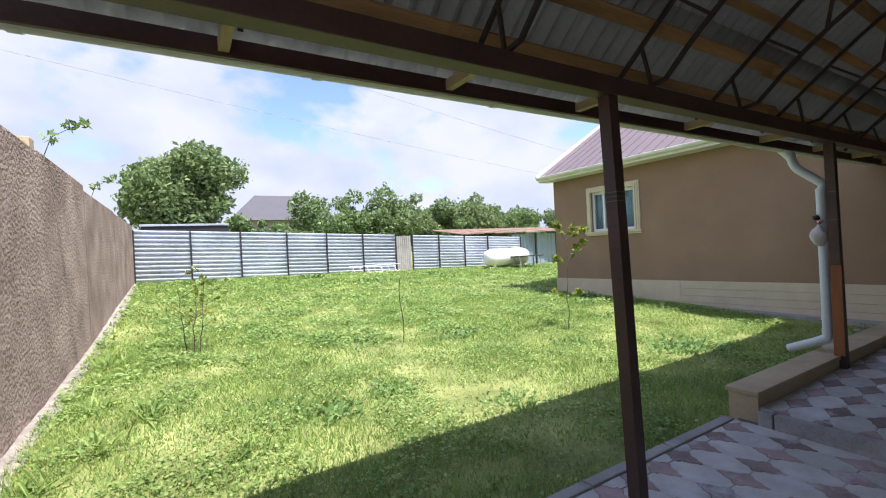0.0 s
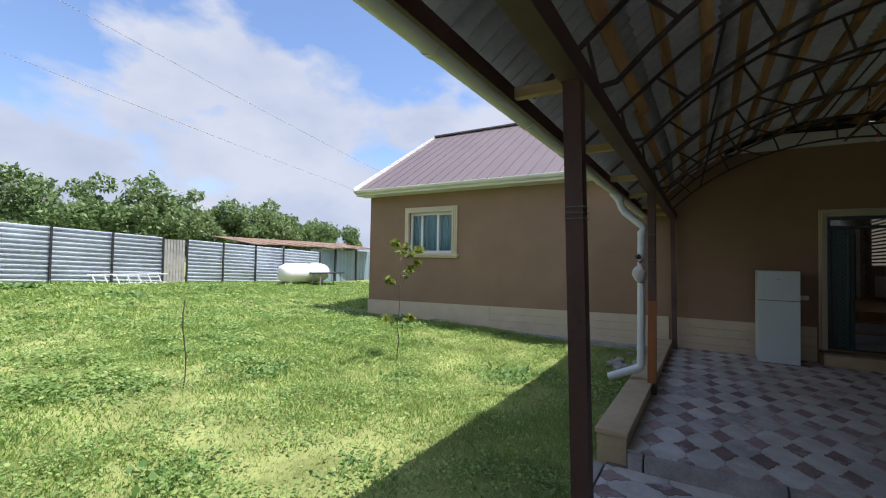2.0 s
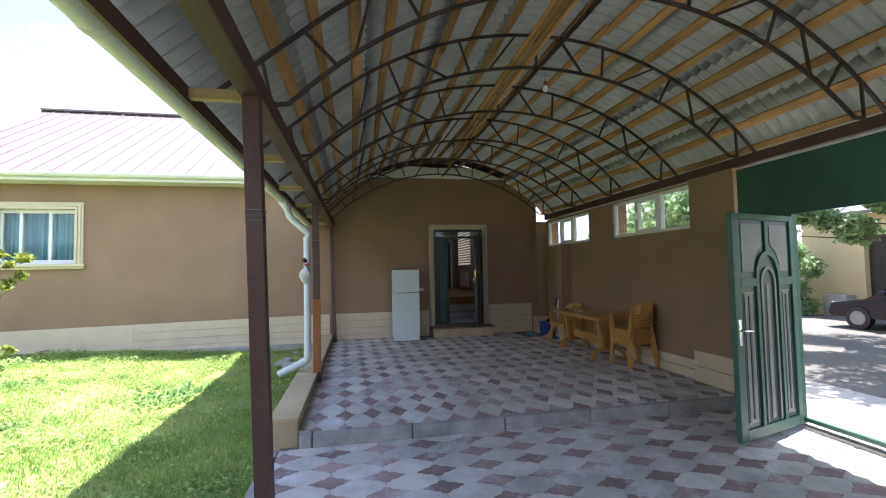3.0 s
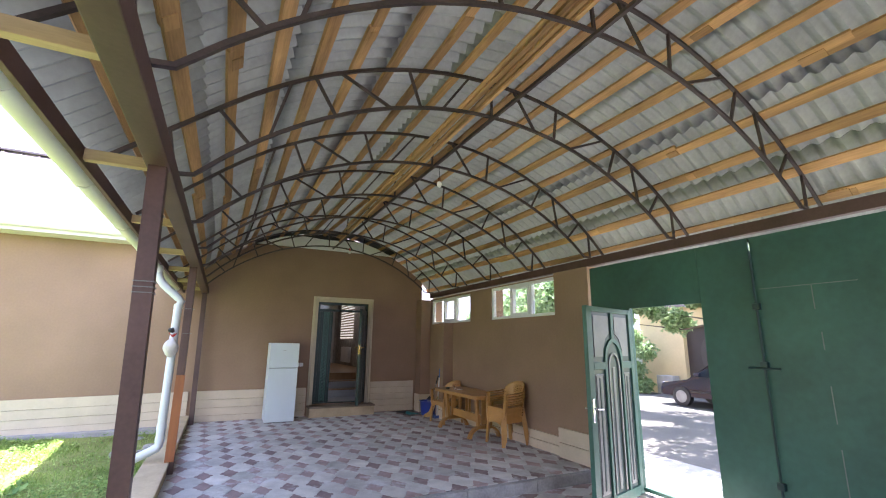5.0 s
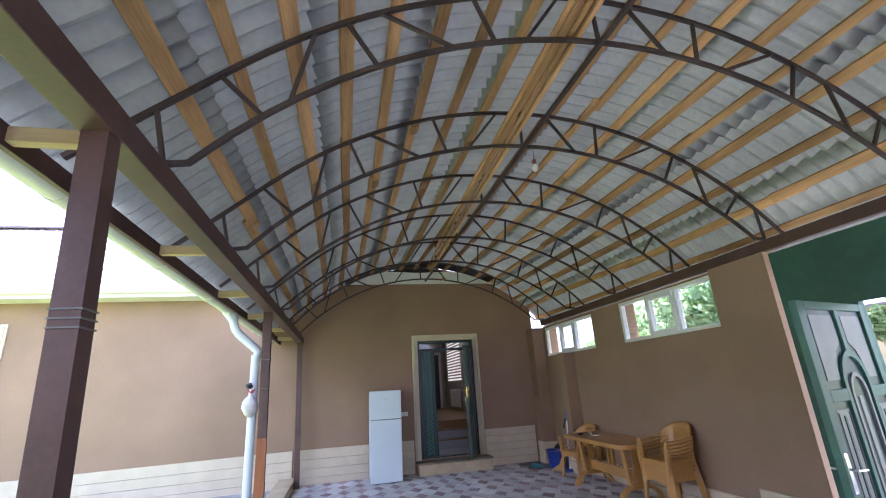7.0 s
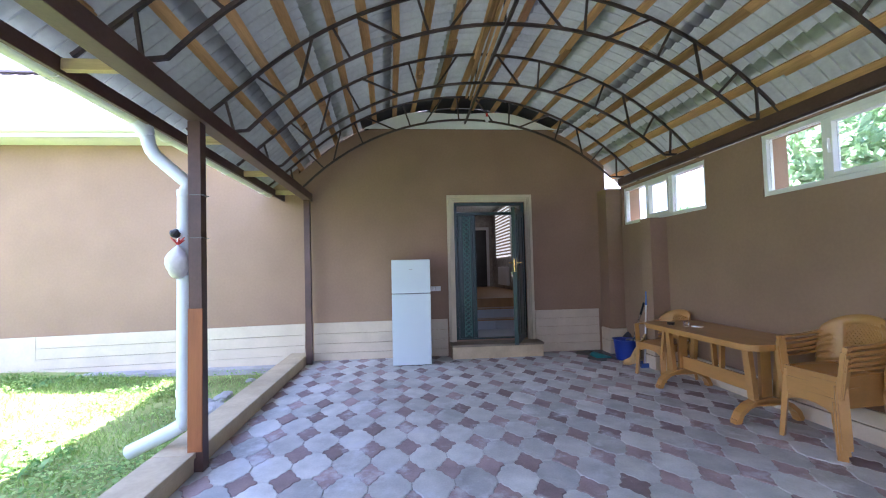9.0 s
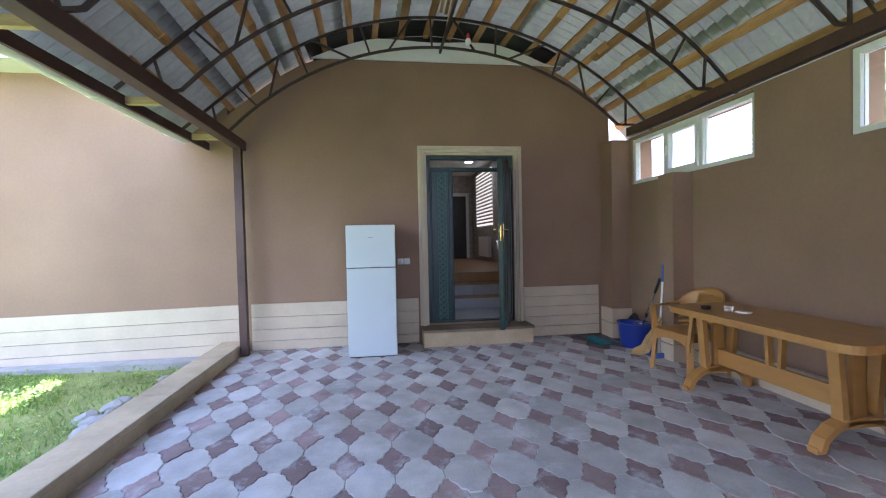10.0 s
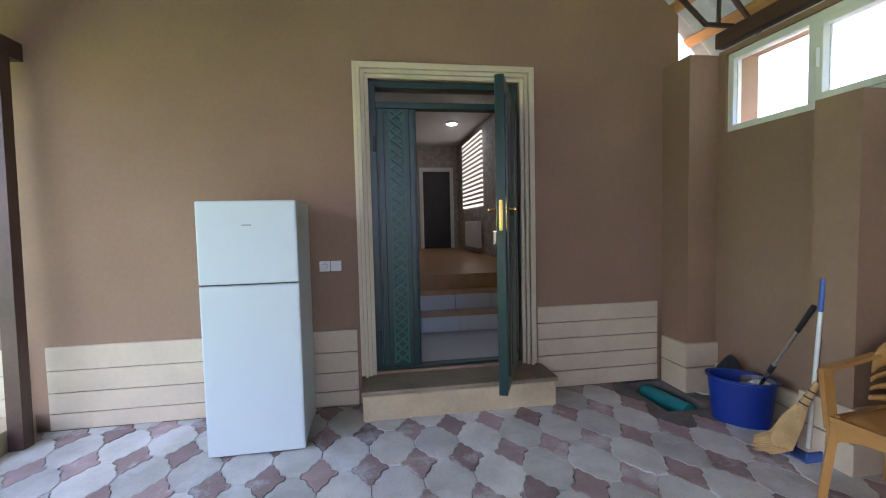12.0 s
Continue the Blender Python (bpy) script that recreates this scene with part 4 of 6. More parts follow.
for z in (0.02, 0.34):
    bm = B()
    box(bm, 0, 2.6, -0.02 + z * 0.3, 0.02 + z * 0.3, z - 0.02, z + 0.02, 0.004)
    part("rail", bm, M_WHITE, lad)
for k in range(7):
    bm = B()
    bar(bm, (0.25 + 0.35 * k, 0.0, 0.0), (0.15 + 0.35 * k, 0.1, 0.34), 0.045, 0.03)
    part("rung", bm, M_WHITE, lad)

rust = tagged(thing("lean_to", (0, 0, 0)), "rusty sheet lean-to roof behind the fence", "shed")
M_RUST = mat("rusty_sheet", (0.15, 0.09, 0.062), 0.85, vary=0.4, scale=1.5, fine=12, bump=0.4, bump_scale=12, tint=(0.24, 0.16, 0.11))
for k in range(12):
    bm = B()
    roof_quad(bm, [(13.2 + 0.8 * k, 21.0, 2.28 + 0.02 * (k % 3)), (13.99 + 0.8 * k, 21.0, 2.28 + 0.02 * (k % 3)), (14.19 + 0.8 * k, 25.0, 2.75), (13.4 + 0.8 * k, 25.0, 2.75)], 0.03)
    part("roof_sheet", bm, M_RUST, rust)
for k in range(6):
    bm = B()
    box(bm, 13.6 + 1.8 * k, 13.7 + 1.8 * k, 21.3, 21.4, 0.2, 2.28)
    part("post", bm, M_DARK, rust)

# far house with a grey hipped roof
fh = tagged(thing("far_house", (7.3, 42.0, 0.5)), "distant plain house with a grey hipped roof", "house")
bm = B()
box(bm, -3.6, 3.6, -4, 4, 0, 4.0)
part("wall", bm, mat("far_wall", (0.30, 0.29, 0.28), 0.9, vary=0.1), fh)
bm = B()
v = [bm.verts.new(p) for p in ((-4.2, -4.6, 4.0), (4.2, -4.6, 4.0), (4.2, 4.6, 4.0), (-4.2, 4.6, 4.0), (-1.9, -1.0, 6.4), (1.9, -1.0, 6.4), (1.9, 1.0, 6.4), (-1.9, 1.0, 6.4))]
for f in ((0, 1, 5, 4), (1, 2, 6, 5), (2, 3, 7, 6), (3, 0, 4, 7), (4, 5, 6, 7), (3, 2, 1, 0)):
    bm.faces.new([v[i] for i in f])
part("roof", bm, mat("grey_roof", (0.09, 0.088, 0.095), 0.8, vary=0.1, scale=1), fh)
for x in (-1.5, 1.2):
    bm = B()
    box(bm, x, x + 0.9, -4.05, -3.95, 2.0, 3.2)
    part("window", bm, M_DARK, fh)


# ---- trees ----
def leaf_cloud(name, blobs, count, size, material, parent, seed, label=""):
    """Small tilted leaves scattered through overlapping lobes; one mesh."""
    r = np.random.RandomState(seed)
    w = np.array([b[3] ** 2 for b in blobs])
    pick = r.choice(len(blobs), count, p=w / w.sum())
    c = np.array([b[:3] for b in blobs])[pick]
    rad = np.array([b[3] for b in blobs])[pick]
    d = r.normal(size=(count, 3))
    d /= np.linalg.norm(d, axis=1)[:, None]
    lump = 0.72 + 0.28 * np.sin(d[:, 0] * 7 + pick) * np.sin(d[:, 1] * 6 + 2 * pick) * np.sin(d[:, 2] * 8)
    p = c + d * (rad * lump * (0.45 + 0.55 * r.rand(count) ** 0.45))[:, None] * np.array([1, 1, 0.85])
    a = r.normal(size=(count, 3))
    a /= np.linalg.norm(a, axis=1)[:, None]
    b = np.cross(a, r.normal(size=(count, 3)))
    b /= np.linalg.norm(b, axis=1)[:, None]
    s = size * (0.6 + 0.8 * r.rand(count))[:, None]
    v = np.stack([p - a * s, p - b * s * 0.45, p + a * s, p + b * s * 0.45], 1).reshape(-1, 3)
    return fast_mesh(name, v, 4, material, parent, label)


def fast_mesh(name, verts, n, material, parent=None, label=""):
    """A mesh of separate n-sided faces from an array of corners."""
    me = bpy.data.meshes.new(name)
    k = len(verts)
    me.vertices.add(k)
    me.vertices.foreach_set("co", verts.astype(np.float32).ravel())
    me.loops.add(k)
    me.loops.foreach_set("vertex_index", np.arange(k, dtype=np.int32))
    me.polygons.add(k // n)
    me.polygons.foreach_set("loop_start", np.arange(0, k, n, dtype=np.int32))
    me.update(calc_edges=True)
    me.materials.append(material)
    ob = new(name, me)
    if parent:
        ob.parent = parent
    if label:
        ob["label"] = label
    return ob


def leaf_material(name, dark, light, amount=0.35, patches=0.0):
    m = bpy.data.materials.new(name)
    m.use_nodes = True
    t = m.node_tree
    b = t.nodes["Principled BSDF"]
    g = t.nodes.new("ShaderNodeNewGeometry")
    mx = t.nodes.new("ShaderNodeMix")
    mx.data_type = "RGBA"
    mx.inputs["A"].default_value = (*dark, 1)
    mx.inputs["B"].default_value = (*light, 1)
    t.links.new(g.outputs["Random Per Island"], mx.inputs["Factor"])
    col = mx.outputs["Result"]
    if patches:
        n = t.nodes.new("ShaderNodeTexNoise")
        n.inputs["Scale"].default_value = 1.7
        n.inputs["Detail"].default_value = 8
        n.inputs["Roughness"].default_value = 0.7
        t.links.new(g.outputs["Position"], n.inputs["Vector"])
        r = t.nodes.new("ShaderNodeValToRGB")
        r.color_ramp.elements[0].position = 0.36
        r.color_ramp.elements[0].color = (1 - patches, 1 - patches * 0.75, 1 - patches, 1)
        r.color_ramp.elements[1].position = 0.64
        r.color_ramp.elements[1].color = (1.12, 1.05, 1.1, 1)
        t.links.new(n.outputs["Fac"], r.inputs["Fac"])
        mm = t.nodes.new("ShaderNodeMix")
        mm.data_type = "RGBA"
        mm.blend_type = "MULTIPLY"
        mm.inputs["Factor"].default_value = 1.0
        t.links.new(col, mm.inputs["A"])
        t.links.new(r.outputs["Color"], mm.inputs["B"])
        col = mm.outputs["Result"]
    t.links.new(col, b.inputs["Base Color"])
    b.inputs["Roughness"].default_value = 0.5
    b.inputs["Specular IOR Level"].default_value = 0.3
    tr = t.nodes.new("ShaderNodeBsdfTranslucent")
    t.links.new(col, tr.inputs["Color"])
    ms = t.nodes.new("ShaderNodeMixShader")
    ms.inputs["Fac"].default_value = amount
    t.links.new(b.outputs[0], ms.inputs[1])
    t.links.new(tr.outputs[0], ms.inputs[2])
    t.links.new(ms.outputs[0], t.nodes["Material Output"].inputs["Surface"])
    return m


M_TREE = leaf_material("walnut_leaf", (0.10, 0.165, 0.055), (0.30, 0.38, 0.16), 0.4)
M_BUSH = leaf_material("bush_leaf", (0.10, 0.17, 0.06), (0.25, 0.34, 0.13), 0.4)
M_STREET = leaf_material("street_leaf", (0.20, 0.30, 0.13), (0.42, 0.52, 0.28), 0.55)
M_YOUNG = leaf_material("young_leaf", (0.16, 0.22, 0.04), (0.34, 0.36, 0.07))


def tree(loc, height, crown, blobs, count, size, seed, material, label, trunk_r=0.18, group="", spread=0.48):
    t = tagged(thing("tree", loc), label, "tree", group)
    r = random.Random(seed)
    bm = B()
    tube(bm, (0, 0, -0.3), (0.05, 0.02, crown * 0.55), trunk_r, trunk_r * 0.6, 9)
    tube(bm, (0.05, 0.02, crown * 0.55), (0.0, 0.1, crown * 1.15), trunk_r * 0.6, trunk_r * 0.3, 8)
    part("trunk", bm, M_BARK, t, "", True)
    bl = []
    for k in range(blobs):
        a = 2.4 * k + r.uniform(-0.4, 0.4)
        q = math.sqrt((k + 0.5) / blobs)
        R = (height - crown) * spread
        z = crown + (height - crown) * (0.5 + 0.42 * r.uniform(-1, 1) * (1 - 0.5 * q))
        bl.append((R * q * math.cos(a), R * q * math.sin(a), z, (height - crown) * r.choice((0.12, 0.16, 0.2, 0.27, 0.3))))
    for k, (x, y, z, s) in enumerate(bl[::2]):
        bm = B()
        tube(bm, (0.04, 0.02, crown * 0.5 + 0.15 * (k % 3)), (x * 0.6, y * 0.6, z * 0.85), trunk_r * 0.35, trunk_r * 0.12, 6)
        tube(bm, (x * 0.6, y * 0.6, z * 0.85), (x, y, z), trunk_r * 0.12, 0.01, 5)
        part("limb", bm, M_BARK, t)
    leaf_cloud("crown", bl, count, size, material, t, seed)
    return t


tree((0.15, 25.5, 0.6), 6.9, 1.7, 44, 24000, 0.13, 11, M_TREE, "large leafy walnut tree behind the fence", 0.22, "", 0.37)
tree((1.9, 24.6, 0.6), 3.0, 0.8, 12, 5000, 0.13, 19, M_TREE, "leafy low walnut growth behind the fence", 0.14)
for k, (x, y, h) in enumerate(((6.3, 26.0, 2.4), (7.9, 27.0, 4.9), (9.6, 26.6, 3.9), (11.6, 26.4, 4.6), (13.5, 27.0, 4.3), (15.6, 26.5, 3.7), (18.6, 27.5, 4.3), (20.6, 28.0, 3.6), (23.5, 28.5, 4.0), (26.5, 29.0, 3.6), (3.2, 24.5, 2.9))):
    tree((x, y, 0.4), h * 1.2, h * 0.2, 20, 6500, 0.12, 30 + k, M_BUSH if k % 3 else M_TREE, "bushy green fruit tree behind the fence", 0.1, "trees behind the fence")
# street side trees
for k, (x, y, h) in enumerate(((8.6, -5.7, 4.4), (17.5, -9.5, 4.0), (20.5, -15.6, 6.0), (6.8, -16.2, 7.0), (11.5, -16.5, 6.5))):
    tree((x, y, -0.2), h, h * 0.36, 26, 6500, 0.09, 60 + k, M_STREET, "leafy street tree over the road", 0.12, "street trees")
leaf_ob = tagged(thing("shrub", (13.4, -12.7, -0.2)), "pale green roadside shrub", "shrub")
leaf_cloud("foliage", [(0, 0, 0.6, 0.8), (0.7, 0.1, 1.1, 0.7), (-0.5, -0.1, 1.3, 0.6), (0.2, 0, 1.9, 0.55)], 5000, 0.07, M_STREET, leaf_ob, 77)

# broad tree over the street, its lowest twigs hanging before the house front
ot = tagged(thing("tree", (5.0, -9.0, -0.2)), "broad leafy street tree with low hanging twigs and an added shading crown", "tree", "street trees")
bm = B()
tube(bm, (0, 0, -0.2), (0.1, 0.05, 2.6), 0.2, 0.13, 10)
tube(bm, (0.1, 0.05, 2.6), (0.0, 0.2, 5.4), 0.13, 0.05, 8)
part("trunk", bm, M_BARK, ot, "", True)
ro = random.Random(41)
low = [(1.0 + 0.55 * k, ro.uniform(-0.5, 0.4), 2.5 + 0.25 * (k % 3) + ro.uniform(-0.1, 0.15), 0.42 + 0.12 * (k % 2)) for k in range(8)]
# high lobes, out of view, added to throw shade on the road
high = [(ro.uniform(-2.4, 4.6), ro.uniform(-2.2, 3.2), ro.uniform(3.9, 6.0), ro.uniform(0.6, 1.1)) for k in range(34)]
for k, (x, y, z, s) in enumerate(low[::2] + high[::3]):
    bm = B()
    tube(bm, (0.1, 0.05, 2.3 + 0.12 * k), (x * 0.55, y * 0.55, z * 0.9), 0.05, 0.022, 6)
    tube(bm, (x * 0.55, y * 0.55, z * 0.9), (x, y, z), 0.022, 0.006, 5)
    part("limb", bm, M_BARK, ot)
leaf_cloud("crown", high, 20000, 0.085, M_STREET, ot, 44)
leaf_cloud("hanging_foliage", low, 8000, 0.07, M_STREET, ot, 45)
leaf_ob = tagged(thing("shrub", (11.9, -12.6, -0.2)), "pale green shrub growing beside the street house", "shrub")
leaf_cloud("foliage", [(0, 0, 0.3, 0.5), (0.3, 0.1, 0.9, 0.6), (-0.1, -0.1, 1.6, 0.6), (0.4, 0, 2.2, 0.6)], 5000, 0.06, M_STREET, leaf_ob, 78)

# far green hill
bm = B()
prev = None
for i in range(61):
    x = -300 + 15 * i
    h = 10 + 9 * noise.noise((x * 0.006, 3.1, 0)) + 6 * max(0, 1 - abs(x - 170) / 130)
    cur = (bm.verts.new((x, 260, -2)), bm.verts.new((x, 300, h)))
    if prev:
        bm.faces.new((prev[0], cur[0], cur[1], prev[1]))
    prev = cur
structure("backdrop_hill", bm, mat("far_hill", (0.10, 0.14, 0.08), 0.95, vary=0.3, scale=0.05, fine=0.4, bump=0), "distant wooded green ridge", "hill", True)

# overhead wires
for k, (p, q, sag) in enumerate((((-9.0, 16.0, 8.0), (22.0, 16.0, 4.1), 0.25), ((-6.0, 16.0, 9.9), (22.0, 16.0, 5.3), 0.3))):
    bm = B()
    pts = [Vector(p).lerp(Vector(q), i / 24) - Vector((0, 0, sag * 4 * (i / 24) * (1 - i / 24))) for i in range(25)]
    sweep(bm, pts, circle(0.006, 5))
    tagged(finish(bm, "overhead_wire", M_CONC), "thin grey overhead wire across the yard", "wire", "overhead wires")

# ---- saplings, stakes and tufts in the lawn ----
def sapling(loc, height, seed, leaves, label, lean=0.05, bushy=False):
    s = tagged(thing("sapling", loc), label, "sapling")
    r = random.Random(seed)
    stems = [(0, 0)] if not bushy else [(0.0, 0.0), (0.12, 0.05), (-0.08, 0.1)]
    spots = []
    bm = B()
    for sx, sy in stems:
        pts = [Vector((sx + lean * (i / 8) * (1 if sx >= 0 else -1) + r.uniform(-0.02, 0.02), sy + r.uniform(-0.02, 0.02), -0.05 + height * i / 8)) for i in range(9)]
        for i in range(8):
            tube(bm, pts[i], pts[i + 1], 0.010 - 0.0009 * i, 0.009 - 0.0009 * i, 6)
        for k in range(9):
            i = r.randint(2 if not bushy else 3, 8)
            a, l = r.uniform(0, 6.28), height * r.uniform(0.12, 0.28)
            end = pts[i] + Vector((l * math.cos(a), l * math.sin(a), l * 0.6))
            tube(bm, pts[i], end, 0.004, 0.002, 5)
            spots += [(*end, 0.09), (*(pts[i].lerp(end, 0.6)), 0.06)]
    part("stem", bm, M_BARK, s)
    leaf_cloud("leaf", spots, leaves, 0.052, M_YOUNG, s, seed)
    return s


sapling((6.0, 6.65, ground_z(6, 6.65)), 1.75, 3, 420, "young fruit sapling with yellowish leaves", 0.02)
sapling((-0.08, 9.3, ground_z(-0.08, 9.3)), 1.35, 5, 160, "sparse young sapling with several stems", 0.1, True)
bm = B()
pts = [Vector((3.1 + 0.03 * math.sin(i), 7.8, ground_z(3.1, 7.8) + 1.15 * i / 6 - 0.03)) for i in range(7)]
for a, b in zip(pts, pts[1:]):
    tube(bm, a, b, 0.009, 0.008, 6)
tagged(finish(bm, "stake", M_BARK), "thin bare stake standing in the lawn", "stake")
for k, (x, y, z) in enumerate(((-1.78, 8.6, 3.15), (-1.85, 12.6, 3.05))):
    s = tagged(thing("twig", (x, y, z)), "leafy twig leaning over the boundary wall", "twig", "twigs over the wall")
    bm = B()
    tube(bm, (-0.1, 0, -0.6), (0.15, 0.1, 0.25), 0.008, 0.005, 6)
    tube(bm, (0.15, 0.1, 0.25), (0.5, 0.0, 0.45), 0.005, 0.003, 6)
    part("stem", bm, M_BARK, s)
    leaf_cloud("leaf", [(0.15, 0.1, 0.25, 0.14), (0.35, 0.05, 0.4, 0.12), (0.5, 0, 0.45, 0.12)], 45, 0.06, M_BUSH, s, 90 + k)


# ---- grass ----
def grass_material():
    m = leaf_material("grass_blade", (0.20, 0.32, 0.07), (0.47, 0.60, 0.18), 0.5, 0.36)
    return m


M_GRASS = grass_material()


def lawn_spots(r, n, x0, x1, y0, y1):
    x = r.uniform(x0, x1, n)
    y = r.uniform(y0, y1, n)
    keep = ~((x > 9.75) & (y < 11.1)) & (y < YF - 0.05)
    keep &= ~((x > 7.7) & (y < 4.5 - 0.25 * np.sin(3 * x)) & (r.rand(n) < 0.72))      # trodden gritty strip beside the parapet
    return x[keep], y[keep]


def ground_array(x, y):
    return np.array([ground_z(a, b) + (0.015 * noise.noise((a * 0.9, b * 0.9, 0)) if 3.2 < b else 0) for a, b in zip(x, y)])


def grass():
    r = np.random.RandomState(8)
    out = []
    for n, (x0, x1, y0, y1), wdt, ht in ((95000, (XL + 0.08, 9.75, 3.1, 7.0), 0.006, 0.05), (70000, (XL + 0.08, 9.75, 7.0, 11.5), 0.010, 0.055),
                                         (60000, (XL + 0.08, 20.0, 11.5, 20.4), 0.020, 0.065), (15000, (XL + 0.08, 20.0, 16, 20.4), 0.028, 0.08)):
        x, y = lawn_spots(r, n, x0, x1, y0, y1)
        patch = np.array([noise.noise((a * 0.55, b * 0.55, 5.0)) for a, b in zip(x, y)])
        fine = np.array([noise.noise((a * 2.2, b * 2.2, 9.0)) for a, b in zip(x, y)])
        keep = r.rand(len(x)) < np.clip(0.95 + 0.8 * patch + 0.4 * fine, 0.4, 1)
        x, y, patch, fine = x[keep], y[keep], patch[keep], fine[keep]
        z = ground_array(x, y)
        h = ht * (0.55 + 0.9 * r.rand(len(x))) * (1 + 0.9 * np.clip(fine, 0, 1) + 0.5 * np.clip(patch, -0.5, 1))
        a = r.uniform(0, 6.283, len(x))
        w = wdt * (0.7 + 0.6 * r.rand(len(x)))
        lean = h * r.uniform(0.2, 0.9, len(x))
        b = r.uniform(0, 6.283, len(x))
        p = np.stack([x, y, z - 0.01], 1)
        s = np.stack([np.cos(a) * w, np.sin(a) * w, np.zeros_like(w)], 1)
        tip = p + np.stack([np.cos(b) * lean, np.sin(b) * lean, h], 1)
        out.append(np.stack([p - s, p + s, tip], 1).reshape(-1, 3))
    return np.concatenate(out)


tagged(fast_mesh("grass", grass(), 3, M_GRASS), "sunlit short green lawn grass, patchy and uneven", "grass", "", "stuff")


def clover():
    r = np.random.RandomState(12)
    out = []
    for n, (x0, x1, y0, y1), size in ((70000, (XL + 0.08, 9.75, 3.1, 8.0), 0.016), (50000, (XL + 0.08, 9.75, 8.0, 13.0), 0.026), (26000, (XL + 0.08, 20, 13.0, 20.4), 0.045)):
        x, y = lawn_spots(r, n, x0, x1, y0, y1)
        f = np.array([noise.noise((a * 1.3, b * 1.3, 2.0)) for a, b in zip(x, y)])
        keep = r.rand(len(x)) < np.clip(0.4 + 1.6 * f, 0.05, 1)
        x, y, f = x[keep], y[keep], f[keep]
        z = ground_array(x, y) + r.uniform(0.01, 0.09, len(x)) * (1 + np.clip(f, 0, 1))
        a = r.uniform(0, 6.283, len(x))
        s = size * (0.6 + 0.9 * r.rand(len(x)))
        p = np.stack([x, y, z], 1)
        u = np.stack([np.cos(a) * s, np.sin(a) * s, r.uniform(-0.5, 0.5, len(x)) * s], 1)
        v = np.stack([-np.sin(a) * s * 0.7, np.cos(a) * s * 0.7, r.uniform(-0.5, 0.5, len(x)) * s], 1)
        out.append(np.stack([p - u, p - v, p + u, p + v], 1).reshape(-1, 3))
    return np.concatenate(out)


tagged(fast_mesh("clover", clover(), 4, leaf_material("clover_leaf", (0.14, 0.27, 0.06), (0.47, 0.59, 0.20), 0.45, 0.36)), "low clover and broad weeds spread through the lawn", "weeds", "", "stuff")


def weed(loc, n, length, seed, material, label, wide=0.18, scatter=0.07):
    r = np.random.RandomState(seed)
    v = []
    for k in range(n):
        a, e = r.uniform(0, 6.283), r.uniform(0.15, 1.2)
        l = length * r.uniform(0.5, 1.1)
        d = Vector((math.cos(a) * math.cos(e), math.sin(a) * math.cos(e), math.sin(e)))
        s = Vector((-math.sin(a), math.cos(a), 0)) * l * wide
        c = Vector((r.normal(0, scatter), r.normal(0, scatter), 0))
        v += [c, c + d * l * 0.5 + s, c + d * l - Vector((0, 0, l * 0.15)), c + d * l * 0.5 - s]
    ob = fast_mesh("weed", np.array([tuple(q) for q in v]), 4, material)
    ob.location = loc
    return tagged(ob, label, "weed", "weeds in the lawn")


M_WEED = leaf_material("weed_leaf", (0.09, 0.19, 0.045), (0.26, 0.38, 0.12), 0.35)
for k, (x, y, l) in enumerate(((6.75, 4.9, 0.32), (6.5, 5.0, 0.24), (4.3, 7.8, 0.22), (4.0, 7.6, 0.2), (4.6, 7.9, 0.2), (4.4, 19.3, 0.5), (1.2, 5.7, 0.22), (0.6, 6.2, 0.2), (2.0, 5.9, 0.2), (8.7, 8.6, 0.25), (9.3, 9.3, 0.25), (0.4, 19.4, 0.5), (7.4, 7.2, 0.2),
                           (9.2, 7.5, 0.18), (9.5, 6.2, 0.18), (5.3, 6.1, 0.18), (2.6, 8.4, 0.2), (9.4, 10.4, 0.25), (6.1, 17.0, 0.4), (9.4, 18.0, 0.4), (3.1, 4.8, 0.16))):
    weed((x, y, ground_z(x, y)), 150 if l > 0.2 else 110, l * 0.55, 200 + k, M_WEED, "broad-leaved weed clump growing in the lawn", 0.26, 0.19 if l < 0.3 else 0.3)
for k, (x, y, l) in enumerate(((-0.9, 6.1, 0.42), (-0.6, 6.7, 0.4), (-1.1, 7.4, 0.4), (-1.25, 5.6, 0.35), (-1.2, 9.4, 0.45), (0.3, 5.3, 0.3), (-1.2, 16.5, 0.5))):
    weed((x, y, ground_z(x, y)), 40, l, 300 + k, M_GRASS, "tall grass tuft beside the boundary wall", 0.035)
# ---- entrance door, step and hall ----
step = tagged(thing("door_step", (0, 0, 0)), "yellow stone step with a worn grey top before the door", "step", "", "structure")
bm = B()
box(bm, 9.72, XW - 0.002, -0.95, 0.52, -0.05, 0.185, 0.012)
part("riser_block", bm, M_STONE, step)
bm = B()
box(bm, 9.70, XW - 0.002, -0.96, 0.53, 0.187, 0.222, 0.01)
part("tread", bm, mat("worn_tread", (0.24, 0.19, 0.13), 0.85, vary=0.25, scale=4, fine=30, bump=0.4, bump_scale=50, stain=0.3), step)

trim = tagged(thing("trim_door", (0, 0, 0)), "cream fluted plaster surround round the entrance door", "trim", "", "structure")
bm = B()
for k in range(4):
    o = 0.03 * k
    d = 0.022 + 0.012 * ((k * 2) % 5)
    w = 0.028
    for y0, y1 in ((0.412 + o, 0.412 + o + w), (-0.802 - o - w, -0.802 - o)):
        box(bm, XW - d, XW - 0.001, y0, y1, 0.224, 2.545 + o + w, 0.003)
    box(bm, XW - d, XW - 0.001, -0.802 - o, 0.412 + o, 2.545 + o, 2.545 + o + w, 0.003)
